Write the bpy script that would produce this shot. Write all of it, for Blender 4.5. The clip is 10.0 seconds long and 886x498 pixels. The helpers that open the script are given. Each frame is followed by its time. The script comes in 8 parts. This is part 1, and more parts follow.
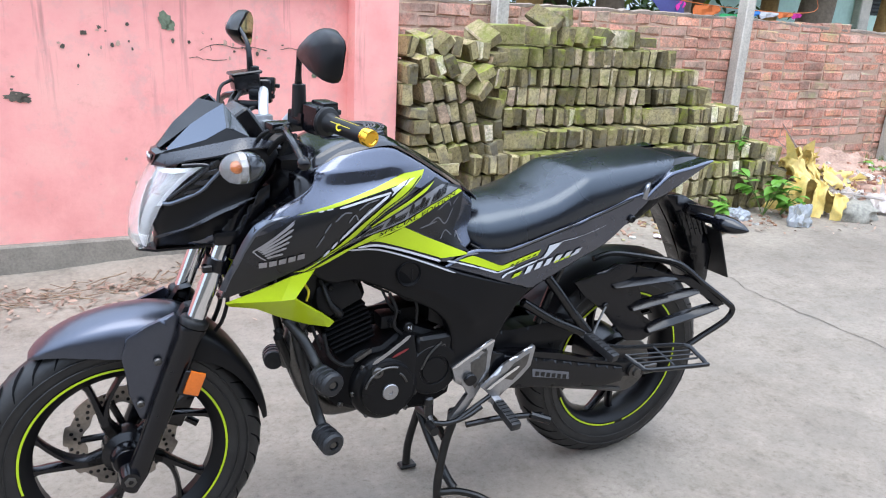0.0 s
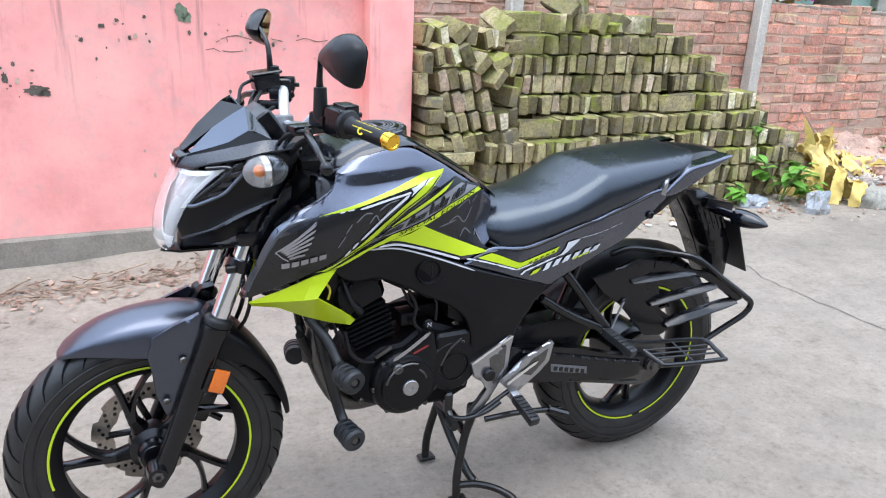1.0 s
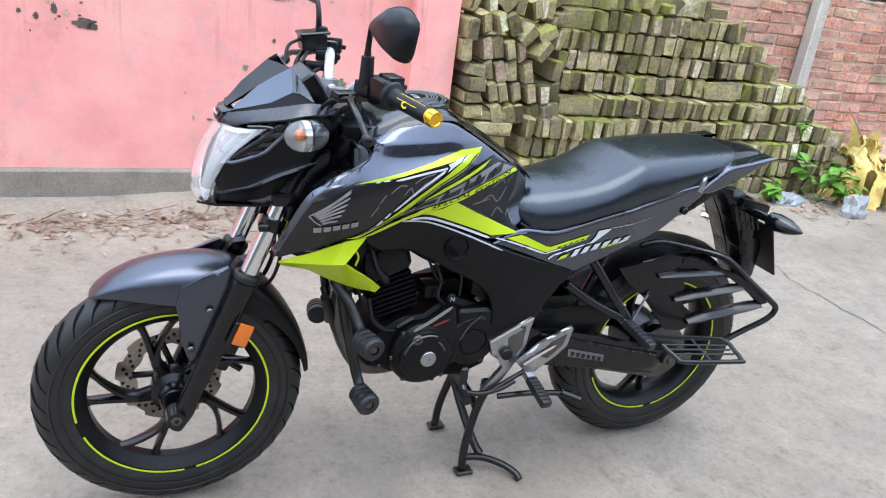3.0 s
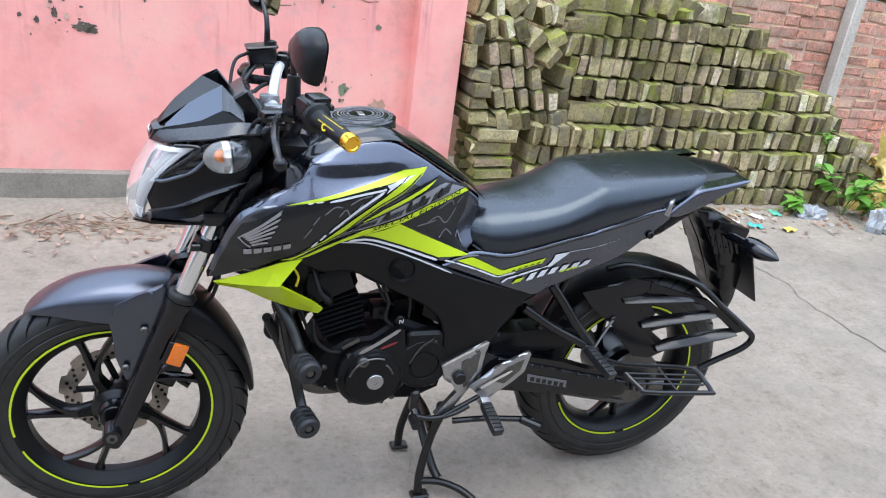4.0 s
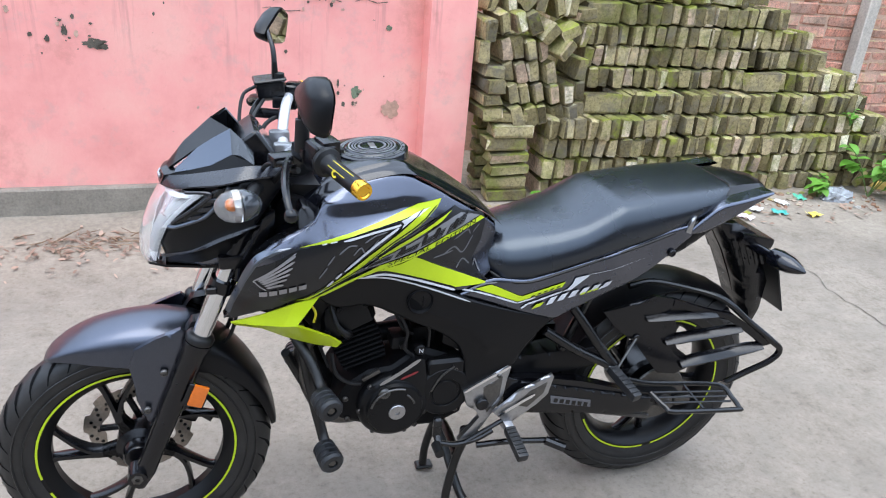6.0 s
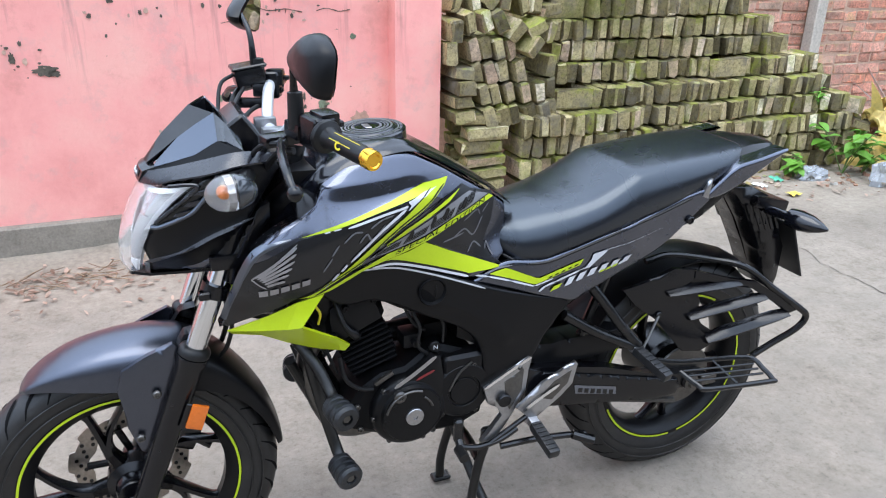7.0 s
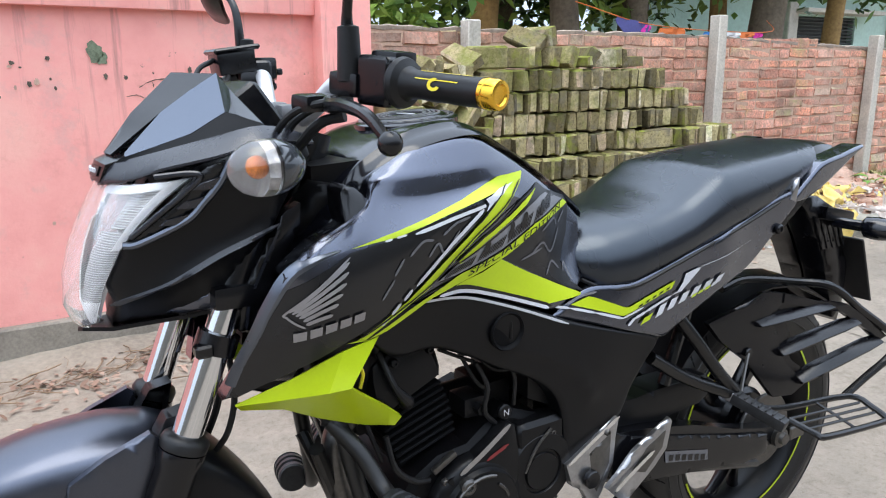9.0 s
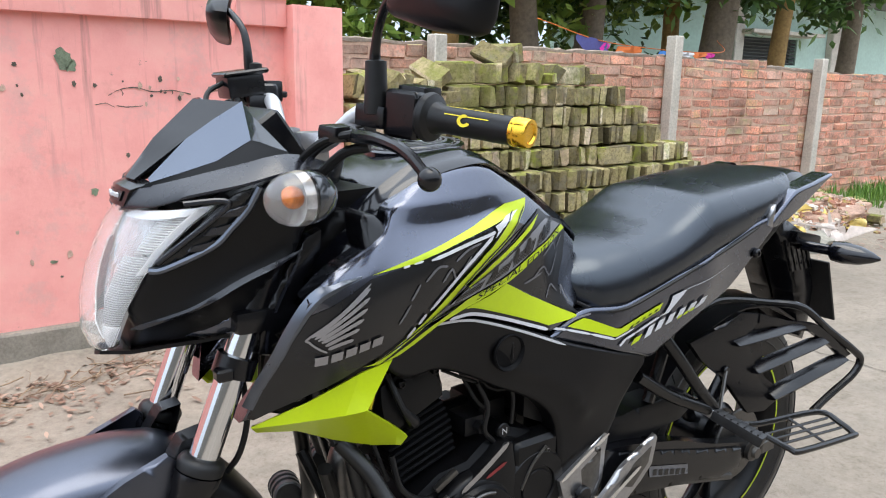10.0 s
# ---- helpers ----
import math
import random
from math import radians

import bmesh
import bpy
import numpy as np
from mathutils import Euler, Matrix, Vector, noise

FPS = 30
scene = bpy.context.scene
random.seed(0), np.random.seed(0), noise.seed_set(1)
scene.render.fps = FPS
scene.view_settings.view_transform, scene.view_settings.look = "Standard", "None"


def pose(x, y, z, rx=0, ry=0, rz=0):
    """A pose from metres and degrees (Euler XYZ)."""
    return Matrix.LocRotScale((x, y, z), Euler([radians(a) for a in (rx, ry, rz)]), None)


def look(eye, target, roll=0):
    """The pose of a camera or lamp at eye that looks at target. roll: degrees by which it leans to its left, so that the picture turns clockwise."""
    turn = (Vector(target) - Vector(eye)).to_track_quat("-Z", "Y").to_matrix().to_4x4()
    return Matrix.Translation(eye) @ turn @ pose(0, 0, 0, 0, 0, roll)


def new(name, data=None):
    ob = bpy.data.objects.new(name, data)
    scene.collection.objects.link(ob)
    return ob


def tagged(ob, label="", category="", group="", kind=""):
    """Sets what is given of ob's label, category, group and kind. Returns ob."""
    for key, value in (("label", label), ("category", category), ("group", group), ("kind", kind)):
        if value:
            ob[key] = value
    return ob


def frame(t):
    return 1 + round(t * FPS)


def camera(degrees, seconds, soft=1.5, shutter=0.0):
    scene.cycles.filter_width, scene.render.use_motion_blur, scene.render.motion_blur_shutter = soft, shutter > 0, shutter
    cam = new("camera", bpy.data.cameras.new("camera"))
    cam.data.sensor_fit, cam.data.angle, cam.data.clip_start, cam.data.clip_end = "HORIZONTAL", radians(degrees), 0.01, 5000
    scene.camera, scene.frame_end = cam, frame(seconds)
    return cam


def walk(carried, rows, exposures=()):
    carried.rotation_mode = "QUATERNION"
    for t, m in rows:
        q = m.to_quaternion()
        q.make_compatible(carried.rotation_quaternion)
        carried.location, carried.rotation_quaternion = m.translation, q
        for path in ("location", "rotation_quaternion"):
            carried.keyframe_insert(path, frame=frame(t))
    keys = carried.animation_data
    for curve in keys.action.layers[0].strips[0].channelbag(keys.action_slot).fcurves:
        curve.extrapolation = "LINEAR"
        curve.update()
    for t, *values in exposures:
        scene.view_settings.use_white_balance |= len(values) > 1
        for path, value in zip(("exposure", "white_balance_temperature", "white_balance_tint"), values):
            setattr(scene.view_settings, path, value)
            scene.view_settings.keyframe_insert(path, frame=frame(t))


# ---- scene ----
cam = camera(61.1, 10.0, 1.1)
PATH = [
    (0, (-0.051, -1.612, 1.282), (0.816, 0.083, 0.671), 3.0),
    (0.5, (-0.002, -1.605, 1.321), (0.836, 0.096, 0.685), 2.9),
    (1, (-0.066, -1.606, 1.319), (0.765, 0.091, 0.663), 2.5),
    (1.5, (-0.156, -1.597, 1.329), (0.689, 0.086, 0.655), 2.2),
    (2, (-0.216, -1.584, 1.331), (0.652, 0.076, 0.631), 2.9),
    (2.2, (-0.227, -1.581, 1.346), (0.636, 0.071, 0.62), 3.8),
    (3.3, (0.011, -1.604, 1.353), (0.746, 0.094, 0.596), 8.6),
    (3.5, (0.066, -1.608, 1.357), (0.776, 0.1, 0.596), 8.6),
    (4, (0.145, -1.6, 1.409), (0.809, 0.12, 0.633), 7.6),
    (4.5, (0.158, -1.582, 1.503), (0.79, 0.137, 0.7), 6.9),
    (5, (0.174, -1.567, 1.589), (0.79, 0.145, 0.759), 7.1),
    (5.5, (0.176, -1.556, 1.596), (0.784, 0.155, 0.76), 6.6),
    (6, (0.165, -1.533, 1.504), (0.775, 0.18, 0.671), 5.0),
    (6.2, (0.156, -1.518, 1.476), (0.777, 0.196, 0.654), 4.1),
    (7.3, (0.106, -1.363, 1.32), (0.833, 0.353, 0.594), 0.1),
    (7.5, (0.113, -1.308, 1.289), (0.863, 0.414, 0.601), -0.2),
    (8, (0.148, -1.124, 1.229), (0.954, 0.61, 0.64), -0.8),
    (8.1, (0.141, -1.08, 1.204), (0.967, 0.65, 0.634), -0.7),
    (8.5, (0.084, -1.002, 1.086), (0.995, 0.708, 0.589), -0.9),
    (9, (-0.022, -0.999, 1.08), (0.995, 0.66, 0.619), -0.6),
    (9.5, (-0.07, -0.992, 1.102), (1.017, 0.625, 0.652), 0.1),
    (10, (-0.105, -0.974, 1.11), (1.024, 0.617, 0.67), 0.9),
]
walk(cam, [(t, look(eye, target, roll)) for t, eye, target, roll in PATH], exposures=[(0.0, -0.06, 6520, 11), (1.6, -0.02, 6540, 10.5), (2.2, -0.02, 6540, 10.5), (3.4, -0.12, 6560, 10), (4.0, -0.15, 6560, 10), (7.5, -0.16, 6560, 10), (8.4, -0.20, 6700, 10), (9.2, -0.24, 7050, 10), (10.0, -0.24, 7300, 10)])

# ---------------- light ----------------
world = bpy.data.worlds.new("sky")
scene.world = world
world.use_nodes = True
wn, wl = world.node_tree.nodes, world.node_tree.links
sky = wn.new("ShaderNodeTexSky")
sky.sky_type, sky.sun_disc = "NISHITA", False
sky.sun_elevation, sky.sun_rotation = radians(72), radians(-20)
sky.air_density, sky.dust_density, sky.ozone_density = 0.8, 2.0, 1.0
cloud = wn.new("ShaderNodeMix")
cloud.data_type = "RGBA"
cloud.inputs[0].default_value = 0.85
# white overcast, as bright again overhead as low down
dome = wn.new("ShaderNodeTexCoord")
height = wn.new("ShaderNodeSeparateXYZ")
wl.new(dome.outputs["Generated"], height.inputs[0])
shade = wn.new("ShaderNodeValToRGB")
shade.color_ramp.elements[0].position, shade.color_ramp.elements[0].color = 0.0, (0.31, 0.315, 0.32, 1)
shade.color_ramp.elements[1].position, shade.color_ramp.elements[1].color = 1.0, (1.36, 1.36, 1.36, 1)
wl.new(height.outputs[2], shade.inputs[0])
veil = wn.new("ShaderNodeMix")
veil.data_type, veil.blend_type, veil.inputs[0].default_value = "RGBA", "MULTIPLY", 1.0
veil.inputs[7].default_value = (23.4, 28.3, 36.4, 1)
wl.new(shade.outputs[0], veil.inputs[6])
wl.new(veil.outputs[2], cloud.inputs[7])
wl.new(sky.outputs[0], cloud.inputs[6])
wl.new(cloud.outputs[2], wn["Background"].inputs[0])
wn["Background"].inputs[1].default_value = 0.125

sun = new("sun", bpy.data.lights.new("sun", "SUN"))
sun.data.energy, sun.data.angle, sun.data.color = 2.1, radians(42), (1.0, 0.965, 0.90)
sun.matrix_world = look((0, 0, 0), (0.04, 0.10, -0.99))


# ---------------- materials ----------------
def ramp(nt, fac, stops):
    n = nt.nodes.new("ShaderNodeValToRGB")
    el = n.color_ramp.elements
    while len(el) < len(stops):
        el.new(0.5)
    for e, (p, c) in zip(el, stops):
        e.position, e.color = p, (*c, 1) if len(c) == 3 else c
    nt.links.new(fac, n.inputs[0])
    return n.outputs[0]


def noise_tex(nt, scale, detail=4, rough=0.6, vec=None):
    n = nt.nodes.new("ShaderNodeTexNoise")
    n.inputs["Scale"].default_value, n.inputs["Detail"].default_value, n.inputs["Roughness"].default_value = scale, detail, rough
    nt.links.new(vec or coords(nt), n.inputs["Vector"])
    return n.outputs["Fac"]


def coords(nt):
    n = nt.nodes.get("coords")
    if not n:
        n = nt.nodes.new("ShaderNodeNewGeometry")
        n.name = "coords"
    return n.outputs["Position"]


def shifted(nt, by):
    n = nt.nodes.new("ShaderNodeVectorMath")
    n.operation = "ADD"
    n.inputs[1].default_value = (by, by * 1.7, by * 0.6)
    nt.links.new(coords(nt), n.inputs[0])
    return n.outputs[0]


def mixc(nt, fac, a, b, mode="MIX"):
    n = nt.nodes.new("ShaderNodeMix")
    n.data_type, n.blend_type = "RGBA", mode
    for i, v in ((0, fac), (6, a), (7, b)):
        if isinstance(v, bpy.types.NodeSocket):
            nt.links.new(v, n.inputs[i])
        else:
            n.inputs[i].default_value = v if i == 0 else (*v, 1)
    return n.outputs[2]


def math_node(nt, op, a, b=0.0, clamp=False):
    n = nt.nodes.new("ShaderNodeMath")
    n.operation, n.use_clamp = op, clamp
    for i, v in ((0, a), (1, b)):
        if isinstance(v, bpy.types.NodeSocket):
            nt.links.new(v, n.inputs[i])
        else:
            n.inputs[i].default_value = v
    return n.outputs[0]


def bump(nt, bsdf, height, strength=0.3, dist=0.002):
    n = nt.nodes.new("ShaderNodeBump")
    n.inputs["Strength"].default_value, n.inputs["Distance"].default_value = strength, dist
    nt.links.new(height, n.inputs["Height"])
    nt.links.new(n.outputs[0], bsdf.inputs["Normal"])


def plain(name, color, rough=0.5, metal=0.0, vary=0.15, grain=60, relief=0.0, coat=0.0, dust=0.0, spec=0.4):
    """A surface with fine and coarse variation of colour and gloss, and some dust."""
    m = bpy.data.materials.new(name)
    m.use_nodes = True
    nt = m.node_tree
    b = nt.nodes["Principled BSDF"]
    fine, coarse = noise_tex(nt, grain), noise_tex(nt, grain / 12, 3)
    lo = tuple(c * (1 - vary) for c in color)
    hi = tuple(min(1, c * (1 + vary)) for c in color)
    both = math_node(nt, "ADD", math_node(nt, "MULTIPLY", fine, 0.5), math_node(nt, "MULTIPLY", coarse, 0.5))
    col = ramp(nt, both, [(0.3, lo), (0.7, hi)])
    if dust:
        d = ramp(nt, noise_tex(nt, grain / 6, 6, 0.7), [(0.45, (0, 0, 0)), (0.8, (dust, dust, dust))])
        col = mixc(nt, d, col, (0.30, 0.27, 0.23))
    nt.links.new(col, b.inputs["Base Color"])
    r = ramp(nt, coarse, [(0.3, (max(0.02, rough * 0.85),) * 3), (0.7, (min(1, rough * 1.15),) * 3)])
    nt.links.new(r, b.inputs["Roughness"])
    b.inputs["Metallic"].default_value = metal
    b.inputs["Coat Weight"].default_value, b.inputs["Coat Roughness"].default_value = coat, 0.08
    b.inputs["Specular IOR Level"].default_value = spec
    if relief:
        bump(nt, b, fine, relief)
    return m


def brick_mat(name, stops, moss, moss_col, mortar_dust=0.3, lime=0.35, wall=False):
    m = bpy.data.materials.new(name)
    m.use_nodes = True
    nt = m.node_tree
    b = nt.nodes["Principled BSDF"]
    info = nt.nodes.new("ShaderNodeObjectInfo")
    geo = nt.nodes.new("ShaderNodeNewGeometry")
    seed = math_node(nt, "FRACT", math_node(nt, "ADD", info.outputs["Random"], geo.outputs["Random Per Island"]))
    col = ramp(nt, seed, stops)
    speck = ramp(nt, noise_tex(nt, 55, 7, 0.8), [(0.32, (0.30, 0.28, 0.25)), (0.50, (1.0, 1.0, 1.0)), (0.70, (1.45, 1.42, 1.34))])
    col = mixc(nt, 1.0, col, speck, "MULTIPLY")
    pale = ramp(nt, noise_tex(nt, 17, 6, 0.75), [(0.56, (0, 0, 0)), (0.74, (lime, lime, lime))])
    col = mixc(nt, pale, col, (0.52, 0.48, 0.41))
    dirt = ramp(nt, noise_tex(nt, 9, 5, 0.65), [(0.48, (0, 0, 0)), (0.72, (mortar_dust,) * 3)])
    col = mixc(nt, dirt, col, (0.16, 0.14, 0.11))
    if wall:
        # broad stains of soot and lime over many bricks, with tree shade painted in
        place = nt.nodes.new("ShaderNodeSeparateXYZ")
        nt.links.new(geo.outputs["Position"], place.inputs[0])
        # dark tone grows towards low x: the trees' shade put into the colour
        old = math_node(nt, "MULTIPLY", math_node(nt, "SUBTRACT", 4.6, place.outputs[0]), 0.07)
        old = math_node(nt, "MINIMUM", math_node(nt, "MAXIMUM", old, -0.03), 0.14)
        soot_shade = ramp(nt, math_node(nt, "ADD", noise_tex(nt, 2.2, 6, 0.72), old), [(0.47, (0, 0, 0)), (0.68, (0.75, 0.75, 0.75))])
        col = mixc(nt, soot_shade, col, (0.17, 0.125, 0.095))
        wash = ramp(nt, noise_tex(nt, 3.2, 8, 0.8, vec=shifted(nt, 7.3)), [(0.48, (0, 0, 0)), (0.62, (0.55, 0.55, 0.55))])
        col = mixc(nt, wash, col, (0.60, 0.42, 0.33))
    sep = nt.nodes.new("ShaderNodeSeparateXYZ")
    nt.links.new(geo.outputs["Normal"], sep.inputs[0])
    up = math_node(nt, "MULTIPLY", sep.outputs[2], 0.13, True)
    amount = math_node(nt, "ADD", noise_tex(nt, 3.2, 8, 0.72), up)
    amount = math_node(nt, "ADD", amount, math_node(nt, "MULTIPLY", seed, 0.12))
    grow = ramp(nt, amount, [(0.66 - moss, (0, 0, 0)), (0.86 - moss, (0.85, 0.85, 0.85))])
    mosscol = mixc(nt, noise_tex(nt, 25, 4), moss_col, tuple(c * 2.0 for c in moss_col))
    col = mixc(nt, grow, col, mosscol)
    if not wall:
        # fresh yellow-green cushions on some heads and tops
        fresh = math_node(nt, "ADD", noise_tex(nt, 4.5, 7, 0.7, vec=shifted(nt, 3.1)), math_node(nt, "MULTIPLY", up, 0.35))
        fresh = math_node(nt, "ADD", fresh, math_node(nt, "MULTIPLY", math_node(nt, "FRACT", math_node(nt, "MULTIPLY", seed, 7.0)), 0.10))
        fresh = ramp(nt, fresh, [(0.615, (0, 0, 0)), (0.74, (0.8, 0.8, 0.8))])
        col = mixc(nt, fresh, col, mixc(nt, noise_tex(nt, 40, 4), (0.15, 0.17, 0.018), (0.36, 0.40, 0.045)))
    nt.links.new(col, b.inputs["Base Color"])
    b.inputs["Roughness"].default_value = 0.95
    b.inputs["Specular IOR Level"].default_value = 0.2
    h = math_node(nt, "ADD", noise_tex(nt, 70, 6, 0.75), math_node(nt, "MULTIPLY", noise_tex(nt, 14, 3), 0.8))
    bump(nt, b, h, 0.8, 0.006)
    return m


def pink_paint():
    m = bpy.data.materials.new("pink_lime_paint")
    m.use_nodes = True
    nt = m.node_tree
    b = nt.nodes["Principled BSDF"]
    col = ramp(nt, noise_tex(nt, 1.6, 7, 0.62), [(0.3, (0.74, 0.275, 0.240)), (0.5, (0.87, 0.372, 0.328)), (0.7, (0.88, 0.455, 0.380))])
    # faded, chalky spots
    chalk = ramp(nt, noise_tex(nt, 7, 6, 0.7), [(0.54, (0, 0, 0)), (0.74, (0.6, 0.6, 0.6))])
    col = mixc(nt, chalk, col, (0.60, 0.37, 0.33))
    damp = ramp(nt, noise_tex(nt, 2.7, 8, 0.75), [(0.56, (0, 0, 0)), (0.70, (0.45, 0.45, 0.45))])
    col = mixc(nt, damp, col, (0.50, 0.22, 0.16))
    grime = ramp(nt, noise_tex(nt, 38, 8, 0.85), [(0.62, (0, 0, 0)), (0.74, (0.5, 0.5, 0.5))])
    col = mixc(nt, grime, col, (0.34, 0.17, 0.14))
    # long vertical rain streaks under the coping
    mp = nt.nodes.new("ShaderNodeMapping")
    mp.inputs["Scale"].default_value = (9, 9, 0.55)
    nt.links.new(coords(nt), mp.inputs["Vector"])
    st = ramp(nt, noise_tex(nt, 1.5, 5, 0.7, mp.outputs[0]), [(0.56, (0, 0, 0)), (0.74, (0.6, 0.6, 0.6))])
    sep = nt.nodes.new("ShaderNodeSeparateXYZ")
    nt.links.new(coords(nt), sep.inputs[0])
    high = ramp(nt, math_node(nt, "MULTIPLY", sep.outputs[2], 0.66), [(0.38, (0, 0, 0)), (0.72, (1, 1, 1))])
    col = mixc(nt, math_node(nt, "MULTIPLY", st, high), col, (0.20, 0.11, 0.095))
    # small flaked pits
    pits = ramp(nt, noise_tex(nt, 16, 5, 0.8), [(0.69, (0, 0, 0)), (0.71, (0.8, 0.8, 0.8))])
    col = mixc(nt, pits, col, (0.30, 0.19, 0.15))
    nt.links.new(col, b.inputs["Base Color"])
    b.inputs["Roughness"].default_value = 0.85
    b.inputs["Specular IOR Level"].default_value = 0.25
    h = math_node(nt, "ADD", noise_tex(nt, 45, 6, 0.7), math_node(nt, "MULTIPLY", noise_tex(nt, 6, 4), 1.4))
    bump(nt, b, h, 0.35, 0.004)
    return m


def ground_mat():
    m = bpy.data.materials.new("worn_concrete_ground")
    m.use_nodes = True
    nt = m.node_tree
    b = nt.nodes["Principled BSDF"]
    base = ramp(nt, noise_tex(nt, 1.1, 6, 0.6), [(0.3, (0.190, 0.158, 0.127)), (0.55, (0.245, 0.206, 0.167)), (0.75, (0.285, 0.242, 0.198))])
    spots = ramp(nt, noise_tex(nt, 48, 10, 0.86), [(0.34, (0.50, 0.49, 0.47)), (0.46, (0.92, 0.92, 0.92)), (0.58, (1.06, 1.06, 1.06)), (0.70, (1.42, 1.42, 1.40))])
    col = mixc(nt, 1.0, base, spots, "MULTIPLY")
    # worn skin: darker sandy hollows and paler rubbed patches a hand wide
    worn = ramp(nt, noise_tex(nt, 11, 9, 0.80, vec=shifted(nt, 2.7)), [(0.36, (0.76, 0.75, 0.73)), (0.48, (0.98, 0.98, 0.97)), (0.56, (1.03, 1.03, 1.03)), (0.66, (1.17, 1.17, 1.16))])
    col = mixc(nt, 1.0, col, worn, "MULTIPLY")
    stain = ramp(nt, noise_tex(nt, 3.0, 7, 0.7), [(0.46, (0, 0, 0)), (0.72, (0.55, 0.55, 0.55))])
    col = mixc(nt, stain, col, (0.17, 0.15, 0.125))
    # earth washed along the foot of the walls
    sep = nt.nodes.new("ShaderNodeSeparateXYZ")
    nt.links.new(coords(nt), sep.inputs[0])
    edge = math_node(nt, "ADD", sep.outputs[1], math_node(nt, "MULTIPLY", math_node(nt, "SUBTRACT", noise_tex(nt, 2.2, 6, 0.65), 0.5), 1.3))
    soil = ramp(nt, math_node(nt, "MULTIPLY", edge, 0.25), [(0.33, (0, 0, 0)), (0.50, (0.85, 0.85, 0.85))])
    earth = ramp(nt, noise_tex(nt, 30, 6, 0.75), [(0.3, (0.20, 0.155, 0.115)), (0.55, (0.33, 0.28, 0.22)), (0.8, (0.42, 0.38, 0.32))])
    col = mixc(nt, soil, col, earth)
    nt.links.new(col, b.inputs["Base Color"])
    b.inputs["Roughness"].default_value = 0.88
    b.inputs["Specular IOR Level"].default_value = 0.3
    h = math_node(nt, "ADD", noise_tex(nt, 160, 6, 0.7), math_node(nt, "MULTIPLY", noise_tex(nt, 8, 5), 1.2))
    bump(nt, b, h, 0.5, 0.004)
    return m


def glass_mat(name, color=(1, 1, 1), rough=0.02, ior=1.45):
    m = bpy.data.materials.new(name)
    m.use_nodes = True
    b = m.node_tree.nodes["Principled BSDF"]
    b.inputs["Base Color"].default_value = (*color, 1)
    b.inputs["Transmission Weight"].default_value = 1.0
    b.inputs["Roughness"].default_value, b.inputs["IOR"].default_value = rough, ior
    return m


def leaf_mat(name, lo, hi):
    m = bpy.data.materials.new(name)
    m.use_nodes = True
    nt = m.node_tree
    b = nt.nodes["Principled BSDF"]
    geo = nt.nodes.new("ShaderNodeNewGeometry")
    nt.links.new(ramp(nt, geo.outputs["Random Per Island"], [(0.0, lo), (1.0, hi)]), b.inputs["Base Color"])
    b.inputs["Roughness"].default_value = 0.55
    b.inputs["Subsurface Weight"].default_value = 0.0
    return m


M_PINK, M_GROUND = pink_paint(), ground_mat()
M_PLINTH = plain("grey_cement_render", (0.242, 0.210, 0.169), 0.9, vary=0.35, grain=90, relief=0.6, dust=0.3)
M_PATCH = plain("bare_plaster", (0.17, 0.20, 0.13), 0.95, vary=0.5, grain=120, relief=0.8)
M_PATCHD = plain("dark_bare_plaster", (0.10, 0.085, 0.065), 0.95, vary=0.6, grain=120, relief=0.8)
M_POST = plain("cast_concrete", (0.499, 0.452, 0.385), 0.9, vary=0.35, grain=60, relief=0.6, dust=0.2)
M_MORTAR = plain("old_mortar", (0.50, 0.335, 0.245), 0.95, vary=0.3, grain=50, relief=0.8)
M_STACK = brick_mat("mossy_brick", [(0.0, (0.085, 0.068, 0.034)), (0.28, (0.200, 0.160, 0.078)), (0.58, (0.350, 0.286, 0.145)), (0.80, (0.490, 0.404, 0.222)), (0.91, (0.52, 0.365, 0.260)), (1.0, (0.90, 0.80, 0.60))], 0.065, (0.098, 0.110, 0.018), 0.90, 0.25)
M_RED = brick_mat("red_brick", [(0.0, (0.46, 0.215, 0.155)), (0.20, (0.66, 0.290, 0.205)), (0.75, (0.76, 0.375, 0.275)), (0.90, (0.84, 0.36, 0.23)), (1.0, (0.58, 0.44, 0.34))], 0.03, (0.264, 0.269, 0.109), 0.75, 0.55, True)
M_PEACH = plain("faded_peach_paint", (0.78, 0.52, 0.40), 0.9, vary=0.18, grain=30, relief=0.4, dust=0.3)
M_CAP = plain("weathered_cement", (0.30, 0.235, 0.185), 0.95, vary=0.5, grain=40, relief=0.9, dust=0.3)
M_CHIP = plain("pale_plaster_chip", (0.50, 0.33, 0.25), 0.95, vary=0.4, grain=120, relief=0.5)
M_EARTH = plain("sandy_earth", (0.27, 0.225, 0.175), 0.95, vary=0.35, grain=45, relief=0.7, dust=0.35)
M_CRACK = plain("open_joint", (0.10, 0.085, 0.07), 1.0, vary=0.3)


# ---------------- mesh helpers ----------------
def finish(name, bm, mat, angle=35):
    me = bpy.data.meshes.new(name)
    bmesh.ops.recalc_face_normals(bm, faces=bm.faces[:])
    bm.to_mesh(me)
    bm.free()
    me.materials.append(mat)
    for p in me.polygons:
        p.use_smooth = True
    me.set_sharp_from_angle(angle=radians(angle))
    return me


def part(name, bm, mat, parent=None, label="", angle=35):
    ob = new(name, finish(name, bm, mat, angle))
    if parent is not None:
        ob.parent = parent
    if label:
        ob["label"] = label
    return ob


